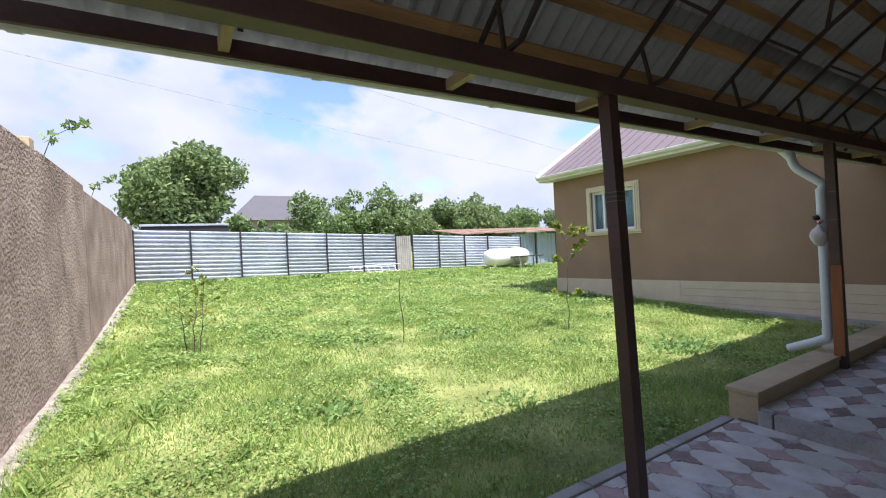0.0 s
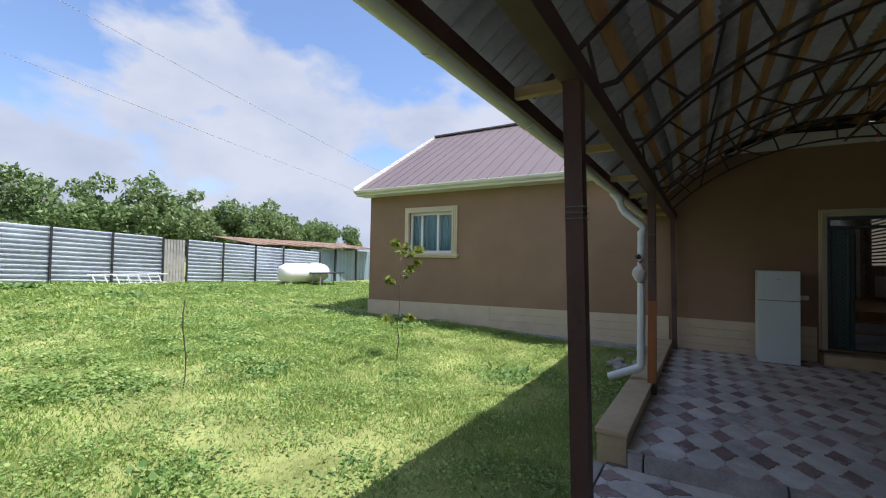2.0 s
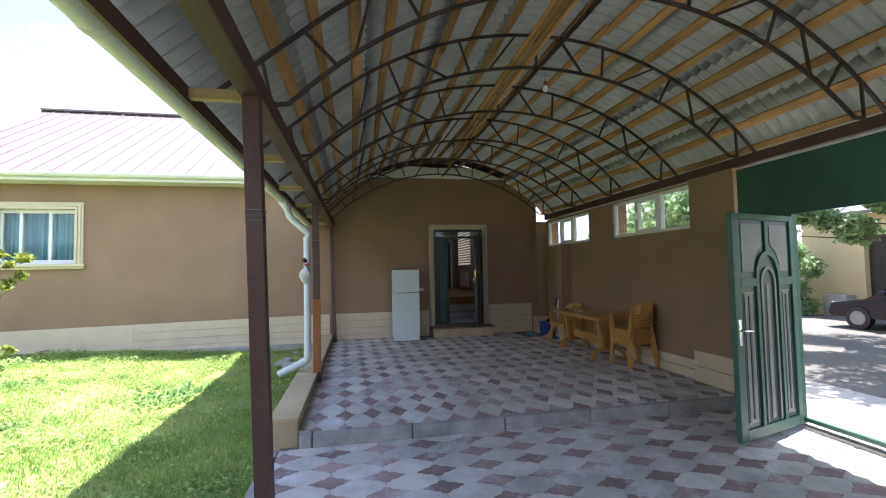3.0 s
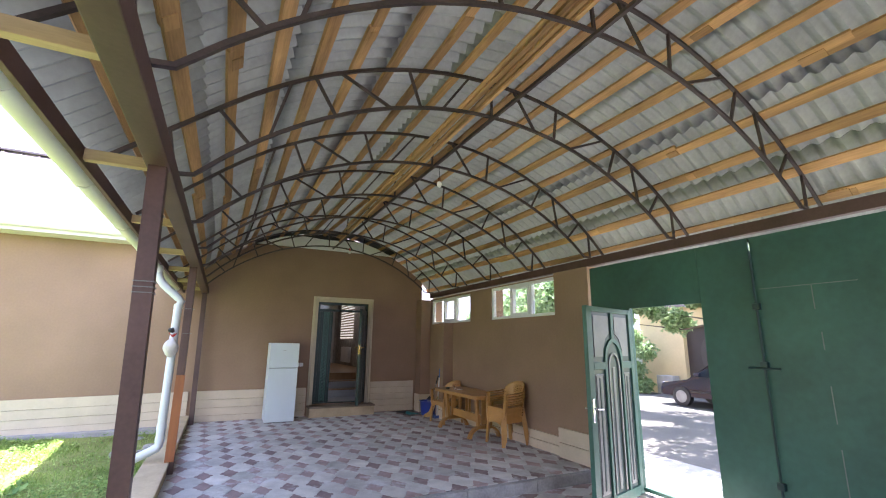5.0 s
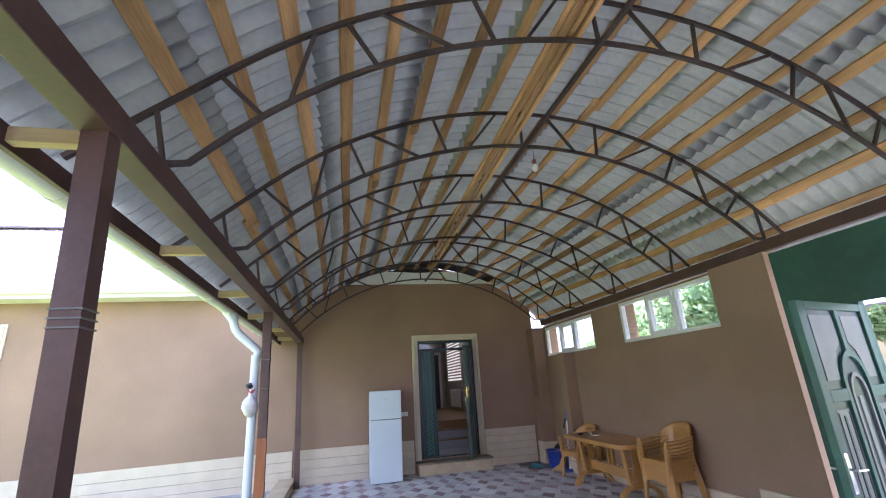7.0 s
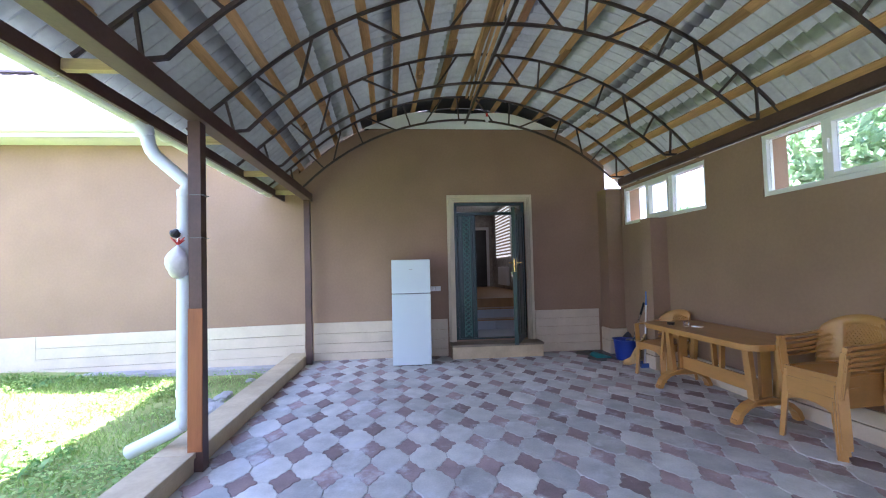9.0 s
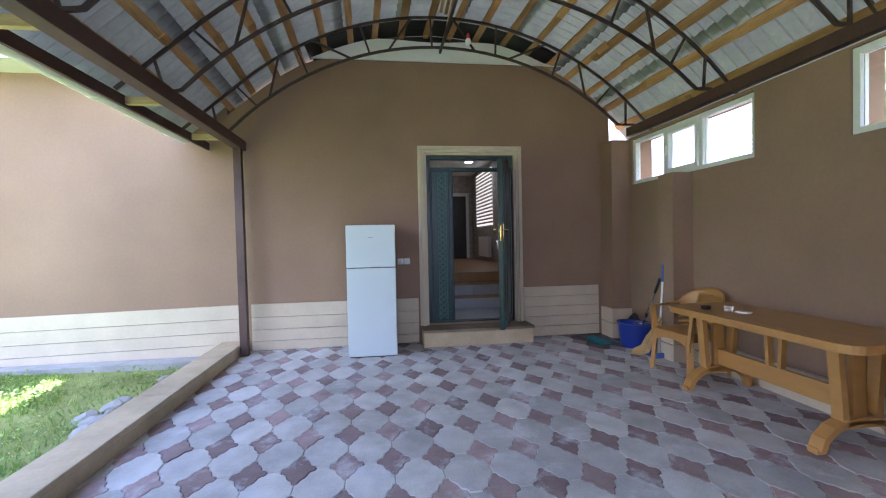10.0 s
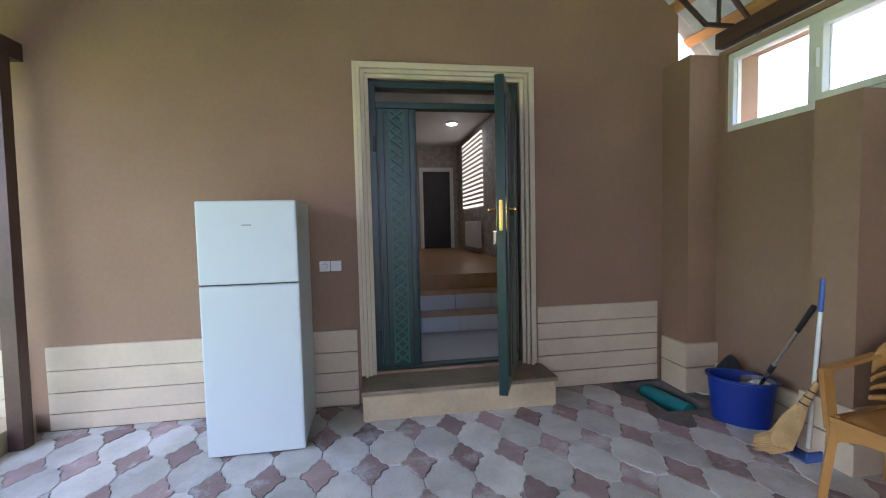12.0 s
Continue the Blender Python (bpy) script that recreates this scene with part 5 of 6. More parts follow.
part("surround", bm, M_TRIM, trim)

M_DOORG = mat("dark_green_enamel", (0.006, 0.030, 0.025), 0.36, vary=0.18, scale=3, fine=40, bump=0.06, bump_scale=40)
door = tagged(thing("door_1", (0, 0, 0)), "dark green steel entrance door standing open, with a fixed side leaf", "door", "", "structure")
D0, D1, DZ0, DZ1 = DOOR
bm = B()
box(bm, XW + 0.03, XW + 0.12, D0, D0 + 0.05, DZ0, DZ1, 0.004)
box(bm, XW + 0.03, XW + 0.12, D1 - 0.05, D1, DZ0, DZ1, 0.004)
box(bm, XW + 0.03, XW + 0.12, D0 + 0.05, D1 - 0.05, DZ1 - 0.05, DZ1, 0.004)
box(bm, XW + 0.03, XW + 0.12, D0 + 0.05, D1 - 0.05, 2.33, 2.38, 0.004)
box(bm, XW + 0.03, XW + 0.12, D0 + 0.05, D1 - 0.05, DZ0, DZ0 + 0.02, 0.004)
part("door_frame", bm, M_DOORG, door)
bm = B()
box(bm, XW + 0.06, XW + 0.068, D0 + 0.05, D1 - 0.05, 2.38, DZ1 - 0.05)
part("transom_pane", bm, M_GLASS, door).visible_shadow = False
bm = B()
box(bm, XW + 0.035, XW + 0.085, 0.045, D1 - 0.052, DZ0 + 0.022, 2.328, 0.004)
side = part("side_leaf", bm, M_DOORG, door)
bm = B()
box(bm, XW + 0.012, XW + 0.034, 0.06, 0.105, DZ0 + 0.03, 2.32, 0.006)
box(bm, XW + 0.012, XW + 0.034, 0.30, 0.345, DZ0 + 0.03, 2.32, 0.006)
part("moulding", bm, M_DOORG, side)
bm = B()
for k in range(27):
    z = DZ0 + 0.06 + 0.0745 * k
    for s in (-1, 1):
        bar(bm, (XW + 0.022, 0.20 - 0.05 * s, z), (XW + 0.022, 0.20 + 0.05 * s, z + 0.0745), 0.016, 0.02, up=(1, 0, 0))
box(bm, XW + 0.02, XW + 0.034, 0.138, 0.15, DZ0 + 0.05, 2.31)
box(bm, XW + 0.02, XW + 0.034, 0.25, 0.262, DZ0 + 0.05, 2.31)
part("lattice_strip", bm, mat("green_lattice", (0.03, 0.12, 0.085), 0.4, vary=0.2, scale=5), side, "raised green lattice strip")
for z in (0.5, 2.05):
    bm = B()
    tube(bm, (XW + 0.02, 0.375, z - 0.06), (XW + 0.02, 0.375, z + 0.06), 0.012, n=8)
    part("hinge", bm, M_DARK, door)
# open leaf, turned on its hinge at the frame
leaf2 = new("door_leaf")
leaf2.parent = door
leaf2.matrix_local = pose(XW + 0.02, D0 + 0.052, DZ0 + 0.02, 0, 0, 90 + 66)
LW2, LH2 = 0.82, 2.10
bm = B()
box(bm, 0, LW2, -0.03, 0.03, 0, LH2, 0.005)
lf = part("leaf_panel", bm, M_DOORG, leaf2)
bm = B()
for x0, x1 in ((0.08, 0.2), (0.62, 0.74)):
    box(bm, x0, x1, -0.042, 0.042, 0.1, LH2 - 0.1, 0.012)
box(bm, 0.26, 0.56, -0.04, 0.04, 1.2, LH2 - 0.12, 0.015)
box(bm, 0.26, 0.56, -0.04, 0.04, 0.12, 1.0, 0.015)
part("raised_panel", bm, M_DOORG, leaf2)
bm = B()
box(bm, LW2 - 0.02, LW2 + 0.003, -0.011, 0.011, 1.10, 1.30, 0.002)
box(bm, LW2 - 0.06, LW2 - 0.025, -0.034, 0.034, 1.10, 1.32, 0.002)
for s in (-1, 1):
    tube(bm, (LW2 - 0.04, 0.035 * s, 1.24), (LW2 - 0.04, 0.085 * s, 1.24), 0.009, n=8)
    tube(bm, (LW2 - 0.04, 0.085 * s, 1.24), (LW2 - 0.15, 0.085 * s, 1.235), 0.009, n=8)
part("lever_handle", bm, M_GOLD, leaf2, "brass lock plate with lever handles", True)
bm = B()
for k in range(3):
    box(bm, LW2 - 0.052 + 0.01 * k, LW2 - 0.046 + 0.01 * k, -0.045 - 0.004 * k, -0.043 - 0.004 * k, 1.02 - 0.01 * k, 1.09)
tube(bm, (LW2 - 0.04, -0.03, 1.095), (LW2 - 0.04, -0.06, 1.095), 0.006, n=6)
part("keys", bm, M_CHROME, leaf2, "small steel keys hanging in the lock")

M_STONEPAPER = mat("stone_wallpaper", (0.40, 0.37, 0.335), 0.8, vary=0.4, scale=9, fine=30, bump=0.25, bump_scale=12)
M_LAMINATE = mat("tan_laminate", (0.43, 0.25, 0.11), 0.3, vary=0.12, scale=2, fine=30, bump=0.03, stretch=(0.5, 6, 1))
M_HTILE = mat("white_floor_tile", (0.55, 0.57, 0.60), 0.35, vary=0.05, scale=3, fine=30, bump=0.05)
HX0, HX1, HY0, HY1, HZ = XW + 0.32, 17.45, -1.75, 0.75, 3.35
bm = B()
box(bm, HX0, HX1, HY0 - 0.1, HY0, -0.2, HZ)
box(bm, HX0, HX1, HY1, HY1 + 0.1, -0.2, HZ)
box(bm, HX0, HX0 + 0.02, HY0, DOOR[0], 0.2, HZ)
box(bm, HX0, HX0 + 0.02, DOOR[1], HY1, 0.2, HZ)
box(bm, HX0, HX0 + 0.02, DOOR[0], DOOR[1], DOOR[3], HZ)
box(bm, HX1, HX1 + 0.04, HY0, -1.62, 0, HZ)
box(bm, HX1, HX1 + 0.04, -0.80, HY1, 0, HZ)
box(bm, HX1, HX1 + 0.04, -1.62, -0.80, 2.80, HZ)
structure("wall_hall", bm, M_STONEPAPER, "hall walls papered in a grey stone pattern", "wall")
bm = B()
box(bm, HX0, HX1, HY0, HY1, HZ, HZ + 0.1)
structure("ceiling_hall", bm, M_WHITE, "white hall ceiling", "ceiling")
bm = B()
box(bm, XW + 0.12, 11.2, HY0, HY1, -0.2, 0.243)
structure("floor_vestibule", bm, M_HTILE, "pale grey tiled vestibule floor", "floor")
hs = tagged(thing("hall_steps", (0, 0, 0)), "hall steps with white tiled risers and tan nosings", "steps", "", "structure")
for k, (x, z0, z1) in enumerate(((11.2, 0.243, 0.43), (11.48, 0.43, 0.62))):
    n = 6
    for i in range(n):
        y0 = HY0 + (HY1 - HY0) * i / n
        bm = B()
        box(bm, x, x + 0.3, y0, y0 + (HY1 - HY0) / n - 0.006, z0 - 0.3, z1 - 0.02)
        part("tile", bm, M_HTILE, hs)
    bm = B()
    box(bm, x - 0.02, x + 0.29, HY0, HY1, z1 - 0.02, z1, 0.004)
    part("tread", bm, M_LAMINATE, hs)
bm = B()
box(bm, 11.76, HX1, HY0, HY1, 0.2, 0.80)
structure("floor_hall", bm, M_LAMINATE, "tan laminate hall floor", "floor")
bm = B()
box(bm, HX1 + 0.0, HX1 + 0.03, -1.55, -0.87, 0.80, 2.72, 0.005)
fd = tagged(thing("door_2", (0, 0, 0)), "dark inner door with a white frame", "door", "", "structure")
part("leaf", bm, M_DARK, fd)
bm = B()
box(bm, HX1 - 0.02, HX1 + 0.02, -1.64, -1.55, 0.80, 2.82, 0.004)
box(bm, HX1 - 0.02, HX1 + 0.02, -0.87, -0.78, 0.80, 2.82, 0.004)
box(bm, HX1 - 0.02, HX1 + 0.02, -1.55, -0.87, 2.72, 2.82, 0.004)
part("door_frame", bm, M_WHITE, fd)
blind = tagged(thing("window_blind", (0, 0, 0)), "striped cream roller blind on the hall window", "blind")
M_GLOW = lamp_mat("daylit_blind", (1.0, 0.86, 0.65), 0.10)
M_BLIND = mat("brown_blind_band", (0.22, 0.14, 0.08), 0.8, vary=0.1)
for k in range(16):
    z = 1.75 + 0.094 * k
    bm = B()
    box(bm, 14.9, 16.7, HY0 + 0.004, HY0 + 0.03, z, z + 0.05)
    part("pale_band", bm, M_GLOW, blind)
    bm = B()
    box(bm, 14.9, 16.7, HY0 + 0.004, HY0 + 0.034, z + 0.05, z + 0.094)
    part("dark_band", bm, M_BLIND, blind)
for nm, x0, x1, y in (("radiator", 14.9, 16.1, HY0 + 0.05),):
    rad = tagged(thing(nm, (0, 0, 0)), "white ribbed radiator under the hall window", "radiator")
    for k in range(14):
        bm = B()
        box(bm, x0 + 0.08 * k, x0 + 0.08 * k + 0.07, y, y + 0.09, 0.92, 1.45, 0.012)
        part("fin", bm, M_WHITE, rad)
M_LAMP = lamp_mat("ceiling_lamp", (1.0, 0.95, 0.85), 4.0)
for x, y in ((12.6, -0.75), (14.9, -1.15)):
    cl = tagged(thing("ceiling_light", (x, y, HZ)), "round recessed ceiling light, switched on", "light", "hall lights")
    bm = B()
    tube(bm, (0, 0, -0.035), (0, 0, -0.001), 0.11, 0.12, 18)
    part("bezel", bm, M_WHITE, cl, "", True)
    bm = B()
    tube(bm, (0, 0, -0.045), (0, 0, -0.036), 0.085, 0.095, 18)
    part("diffuser", bm, M_LAMP, cl)

# ---- refrigerator ----
fr = tagged(thing("refrigerator", (9.39, 0.87, 0.0)), "white two-door refrigerator standing against the house wall", "refrigerator")
FW, FD, FH = 0.58, 0.55, 1.58
bm = B()
box(bm, 0.055, FD, 0.004, FW - 0.004, 0.02, FH, 0.012)
part("body", bm, M_FRIDGE, fr)
bm = B()
box(bm, 0, 0.05, 0, FW, 0.012, 1.067, 0.012)
d1 = part("door", bm, M_FRIDGE, fr)
bm = B()
box(bm, 0, 0.05, 0, FW, 1.075, FH, 0.012)
d2 = part("freezer_door", bm, M_FRIDGE, fr)
bm = B()
box(bm, -0.002, 0.0, 0.265, 0.32, 1.428, 1.436)
part("badge", bm, M_CONC, d2, "small grey badge bar")
bm = B()
box(bm, 0.02, 0.06, 0.01, FW - 0.01, 1.064, 1.078)
part("gasket", bm, M_DARK, fr, "dark door seal")
bm = B()
box(bm, 0.03, 0.5, 0.02, FW - 0.02, 0.0, 0.019)
part("base", bm, M_DARK, fr, "dark recessed base")

so = tagged(thing("socket", (XW, 0.66, 1.065)), "white double wall socket with a plug", "socket")
for k in range(2):
    bm = B()
    box(bm, -0.012, -0.001, 0.085 * k, 0.085 * k + 0.08, 0, 0.08, 0.006)
    part("plate", bm, M_WHITE, so)
bm = B()
tube(bm, (-0.045, 0.125, 0.04), (-0.012, 0.125, 0.04), 0.018, 0.026, 12)
part("plug", bm, M_WHITE, so, "", True)

# ---- plastic table ----
tb = tagged(thing("table", (7.11, -1.95, 0.0)), "long ochre plastic garden table with rounded corners", "table")
TL, TW = 1.68, 0.70
bm = B()
pts = []
for cx, cy, a0 in ((TL / 2 - 0.12, TW / 2 - 0.12, 0), (-TL / 2 + 0.12, TW / 2 - 0.12, 90), (-TL / 2 + 0.12, -TW / 2 + 0.12, 180), (TL / 2 - 0.12, -TW / 2 + 0.12, 270)):
    pts += [(cx + 0.12 * math.cos(radians(a0 + 15 * k)), cy + 0.12 * math.sin(radians(a0 + 15 * k))) for k in range(7)]
prism(bm, pts, 0.705, 0.73)
part("tabletop", bm, M_PLASTIC, tb)
bm = B()
inner = [(x * 0.97, y * 0.95) for x, y in pts]
outer = [(x * 0.992, y * 0.985) for x, y in pts]
n = len(pts)
lo = [bm.verts.new((x, y, 0.675)) for x, y in outer]
hi = [bm.verts.new((x, y, 0.704)) for x, y in outer]
li = [bm.verts.new((x, y, 0.675)) for x, y in inner]
hi2 = [bm.verts.new((x, y, 0.704)) for x, y in inner]
for k in range(n):
    j = (k + 1) % n
    bm.faces.new((lo[k], lo[j], hi[j], hi[k]))
    bm.faces.new((li[j], li[k], hi2[k], hi2[j]))
    bm.faces.new((lo[j], lo[k], li[k], li[j]))
part("apron", bm, M_PLASTIC, tb)
for x in (-0.58, 0.58):
    bm = B()
    for y in (-0.11, 0.11):
        bar(bm, (x, y * 1.1, 0.2), (x, y * 1.5, 0.70), 0.075, 0.045, up=(0, 1, 0))
    box(bm, x - 0.02, x + 0.02, -0.05, 0.05, 0.2, 0.70, 0.006)
    part("pedestal", bm, M_PLASTIC, tb)
    bm = B()
    prof = [(0.055, 0.02), (0.055, -0.02), (-0.055, -0.02), (-0.055, 0.02)]
    arch = [(x, -0.30, 0.02), (x, -0.27, 0.09), (x, -0.20, 0.15), (x, -0.1, 0.19), (x, 0, 0.205), (x, 0.1, 0.19), (x, 0.20, 0.15), (x, 0.27, 0.09), (x, 0.30, 0.02)]
    sweep(bm, arch, [(0.02, -0.05), (0.02, 0.04), (-0.02, 0.04), (-0.02, -0.05)], up=(1, 0, 0))
    box(bm, x - 0.05, x + 0.05, -0.14, 0.14, 0.15, 0.21, 0.015)
    for y in (-0.30, 0.30):
        box(bm, x - 0.035, x + 0.035, y - 0.03, y + 0.03, 0.0, 0.04, 0.008)
    part("foot", bm, M_PLASTIC, tb)
bm = B()
box(bm, -0.58, 0.58, -0.016, 0.016, 0.22, 0.36, 0.006)
part("stretcher", bm, M_PLASTIC, tb)
for s in (-1, 1):
    bm = B()
    bar(bm, (0.05 * s, 0, 0.36), (0.07 * s, 0, 0.69), 0.03, 0.045, up=(0, 1, 0))
    part("middle_strut", bm, M_PLASTIC, tb)

ash = tagged(thing("ashtray", (7.62, -1.78, 0.73)), "small dark round ashtray on the table", "ashtray")
bm = B()
tube(bm, (0, 0, 0), (0, 0, 0.03), 0.035, 0.042, 14)
part("bowl", bm, M_BLACK, ash)
bm = B()
tube(bm, (0, 0, 0.0), (0, 0, 0.05), 0.03, 0.034, 14)
tagged(finish(bm, "glass", M_GLASS, True), "small clear drinking glass on the table", "glass").location = (7.46, -1.86, 0.73)
bm = B()
box(bm, -0.05, 0.05, -0.03, 0.03, 0, 0.012, 0.003)
lt = tagged(finish(bm, "lighter", M_WHITE), "small pale packet lying on the table", "packet")
lt.matrix_world = pose(7.38, -1.93, 0.73, 0, 0, 20)


# ---- plastic chairs ----
def garden_chair():
    """A moulded armchair: front is +y."""
    c = tagged(thing("chair"), "ochre moulded plastic garden armchair with a latticed back", "chair")
    bm = B()
    n, m = 8, 8
    g = []
    for j in range(m + 1):
        y = -0.20 + 0.42 * j / m
        row = []
        for i in range(n + 1):
            x = (-0.22 + 0.44 * i / n) * (0.9 + 0.1 * j / m)
            z = 0.425 - 0.02 * math.cos(math.pi * (i / n - 0.5)) + 0.015 * math.sin(math.pi * j / m) - (0.03 if j == m else 0) + 0.0
            row.append(bm.verts.new((x, y, z)))
        g.append(row)
    for p, q in zip(g, g[1:]):
        for i in range(n):
            bm.faces.new((p[i], p[i + 1], q[i + 1], q[i]))
    seat = part("seat", bm, M_PLASTIC, c, "", True)
    s = seat.modifiers.new("thickness", "SOLIDIFY")
    s.thickness = 0.016
    def shell(u, z):
        q = u * 1.2
        return Vector((0.262 * math.sin(q) / math.sin(1.2), -0.245 + 0.15 * (1 - math.cos(q)) / (1 - math.cos(1.2)) - (z - 0.45) * 0.09, z))

    def rim(u):
        return 0.680 + 0.155 * math.sqrt(max(0.0, 1 - u * u)) ** 1.3

    for sx in (-1, 1):
        bm = B()
        bar(bm, (0.215 * sx, 0.225, 0.40), (0.25 * sx, 0.25, 0.0), 0.062, 0.035)
        bar(bm, (0.228 * sx, 0.232, 0.36), (0.268 * sx, 0.222, 0.648), 0.05, 0.03)
        part("front_leg", bm, M_PLASTIC, c)
        bm = B()
        bar(bm, (0.19 * sx, -0.17, 0.44), (0.235 * sx, -0.225, 0.0), 0.046, 0.032)
        part("rear_leg", bm, M_PLASTIC, c)
        bm = B()
        arm = [(0.268 * sx, 0.24, 0.64), (0.274 * sx, 0.20, 0.652), (0.278 * sx, 0.1, 0.658), (0.28 * sx, 0.0, 0.664), (0.274 * sx, -0.08, 0.676), (0.262 * sx, -0.14, 0.692)]
        sweep(bm, arm, [(-0.027, -0.014), (-0.022, 0.0), (0.022, 0.0), (0.027, -0.014), (0.024, -0.016), (-0.024, -0.016)])
        part("armrest", bm, M_PLASTIC, c, "", True)
        bm = B()
        bar(bm, (0.21 * sx, 0.22, 0.39), (0.19 * sx, -0.18, 0.40), 0.02, 0.085)
        part("side_rail", bm, M_PLASTIC, c)
    bm = B()
    low = [(0.215 * math.cos(t), 0.27 + 0.085 * math.sin(t)) for t in [math.pi * k / 10 for k in range(11)]]
    prism(bm, [(-0.235, 0.425), (-0.245, 0.27)] + low[::-1] + [(0.245, 0.27), (0.235, 0.425)], 0.0, 0.018, pose(0, 0.25, 0, 90, 0, 0))
    part("front_apron", bm, M_PLASTIC, c)
    bm = B()
    nu, nz = 24, 10
    grid = [[bm.verts.new(shell(-1 + 2 * i / nu, 0.45 + (rim(-1 + 2 * i / nu) - 0.45) * j / nz)) for j in range(nz + 1)] for i in range(nu + 1)]
    for i in range(nu):
        for j in range(nz):
            if 7 <= i < 17 and 2 <= j < 8:
                continue
            if (i < 4 or i >= nu - 4) and j in (1, 3, 5):
                continue
            bm.faces.new((grid[i][j], grid[i + 1][j], grid[i + 1][j + 1], grid[i][j + 1]))
    sh = part("backrest", bm, M_PLASTIC, c, "", True)
    sm = sh.modifiers.new("thickness", "SOLIDIFY")
    sm.thickness = 0.012
    sm.offset = 0
    bm = B()
    z0, z1 = 0.515, 0.775
    for k in range(-9, 10):
        for d in (-1, 1):
            pts = []
            for i in range(7):
                z = z0 + (z1 - z0) * i / 6
                u = k * 0.085 + d * (z - 0.645) * 2.2
                if abs(u) < 0.44:
                    pts.append(shell(u, z))
            for p, q in zip(pts, pts[1:]):
                bar(bm, p, q, 0.007, 0.012, up=(0, 1, 0))
    part("back_lattice", bm, M_PLASTIC, c, "diamond lattice of the back")
    return c


ch = garden_chair()
ch.matrix_world = pose(8.17, -2.05, 0, 0, 0, 7)
for k in range(5):
    c2 = copy_thing(ch, pose(5.99 - 0.005 * k, -2.075 - 0.001 * k, 0.040 * k, 0, 0, 1 + (k % 3 - 1) * 1.5))
    tagged(c2, "ochre plastic garden armchair in a stack beside the table", "chair", "stacked chairs")

# ---- cleaning things in the corner ----
bk = tagged(thing("bucket", (9.19, -2.07, 0.0), 37), "blue oval mop bucket with a grey wringer", "bucket")


def oval(a, b, z, n=28):
    return [(a * math.cos(2 * math.pi * k / n), b * math.sin(2 * math.pi * k / n), z) for k in range(n)]


bm = B()
rings = [oval(0.172, 0.115, 0.0), oval(0.183, 0.122, 0.10), oval(0.203, 0.137, 0.295), oval(0.22, 0.15, 0.302), oval(0.22, 0.15, 0.315), oval(0.195, 0.13, 0.31), oval(0.175, 0.115, 0.09), oval(0.155, 0.10, 0.02)]
vs = [[bm.verts.new(p) for p in r] for r in rings]
for p, q in zip(vs, vs[1:]):
    for k in range(28):
        bm.faces.new((p[k], p[(k + 1) % 28], q[(k + 1) % 28], q[k]))
bm.faces.new(vs[0][::-1])
bm.faces.new(vs[-1])
part("tub", bm, M_BLUE, bk, "", True)
bm = B()
for r0, r1, z0, z1 in ((0.10, 0.085, 0.312, 0.18),):
    tube(bm, (-0.09, 0, z1), (-0.09, 0, z0), r1, r0, 16, False)
part("wringer", bm, mat("grey_plastic", (0.2, 0.2, 0.21), 0.5), bk)
bm = B()
for k in range(26):
    a = k * 2.4
    tube(bm, (-0.09 + 0.02 * math.cos(a), 0.02 * math.sin(a), 0.30), (-0.09 + 0.08 * math.cos(a), 0.08 * math.sin(a), 0.24 + 0.06 * ((k * 7) % 5) / 5), 0.008, 0.006, 5)
part("mop_head", bm, M_WHITE, bk, "white mop strands")
mop = tagged(thing("mop_handle", (0, 0, 0)), "silver mop handle with black grips leaning on the pier", "mop")
a, b = Vector((9.10, -2.10, 0.24)), Vector((8.75, -2.095, 0.84))
bm = B()
tube(bm, a, b, 0.012, n=10)
part("shaft", bm, M_CHROME, mop, "", True)
bm = B()
tube(bm, a.lerp(b, 0.28), a.lerp(b, 0.36), 0.017, n=10)
part("clamp", bm, M_BLACK, mop, "", True)
bm = B()
tube(bm, a.lerp(b, 0.80), b + (b - a) * 0.08, 0.015, n=10)
part("grip", bm, M_BLACK, mop, "", True)
dp = tagged(thing("dustpan", (8.745, -2.04, 0.0)), "long-handled dustpan with a blue pan and white pole", "dustpan")
bm = B()
box(bm, -0.10, 0.08, -0.12, 0.06, 0.0, 0.012, 0.004)
box(bm, -0.10, 0.08, -0.12, -0.10, 0.012, 0.08, 0.004)
for s in (-1, 1):
    box(bm, s * 0.082 - 0.018, s * 0.082 - 0.002, -0.1, 0.05, 0.012, 0.06, 0.003)
M_LBLUE = mat("light_blue_plastic", (0.06, 0.13, 0.42), 0.4, vary=0.1)
part("pan", bm, M_LBLUE, dp)
bm = B()
tube(bm, (-0.03, -0.03, 0.05), (-0.045, -0.075, 0.88), 0.012, n=10)
part("pole", bm, M_WHITE, dp, "", True)
bm = B()
tube(bm, (-0.0445, -0.0735, 0.86), (-0.048, -0.084, 1.05), 0.014, n=10)
part("grip", bm, M_LBLUE, dp, "", True)
br = tagged(thing("broom", (0, 0, 0)), "straw hand broom leaning against the pier", "broom")
M_STRAW = mat("straw", (0.56, 0.37, 0.16), 0.85, vary=0.3, scale=8, fine=80, bump=0.2)
a, b = Vector((8.775, -1.885, 0.012)), Vector((8.665, -2.065, 0.46))
rb = random.Random(3)
bm = B()
side = Vector((0.64, 0.76, 0))
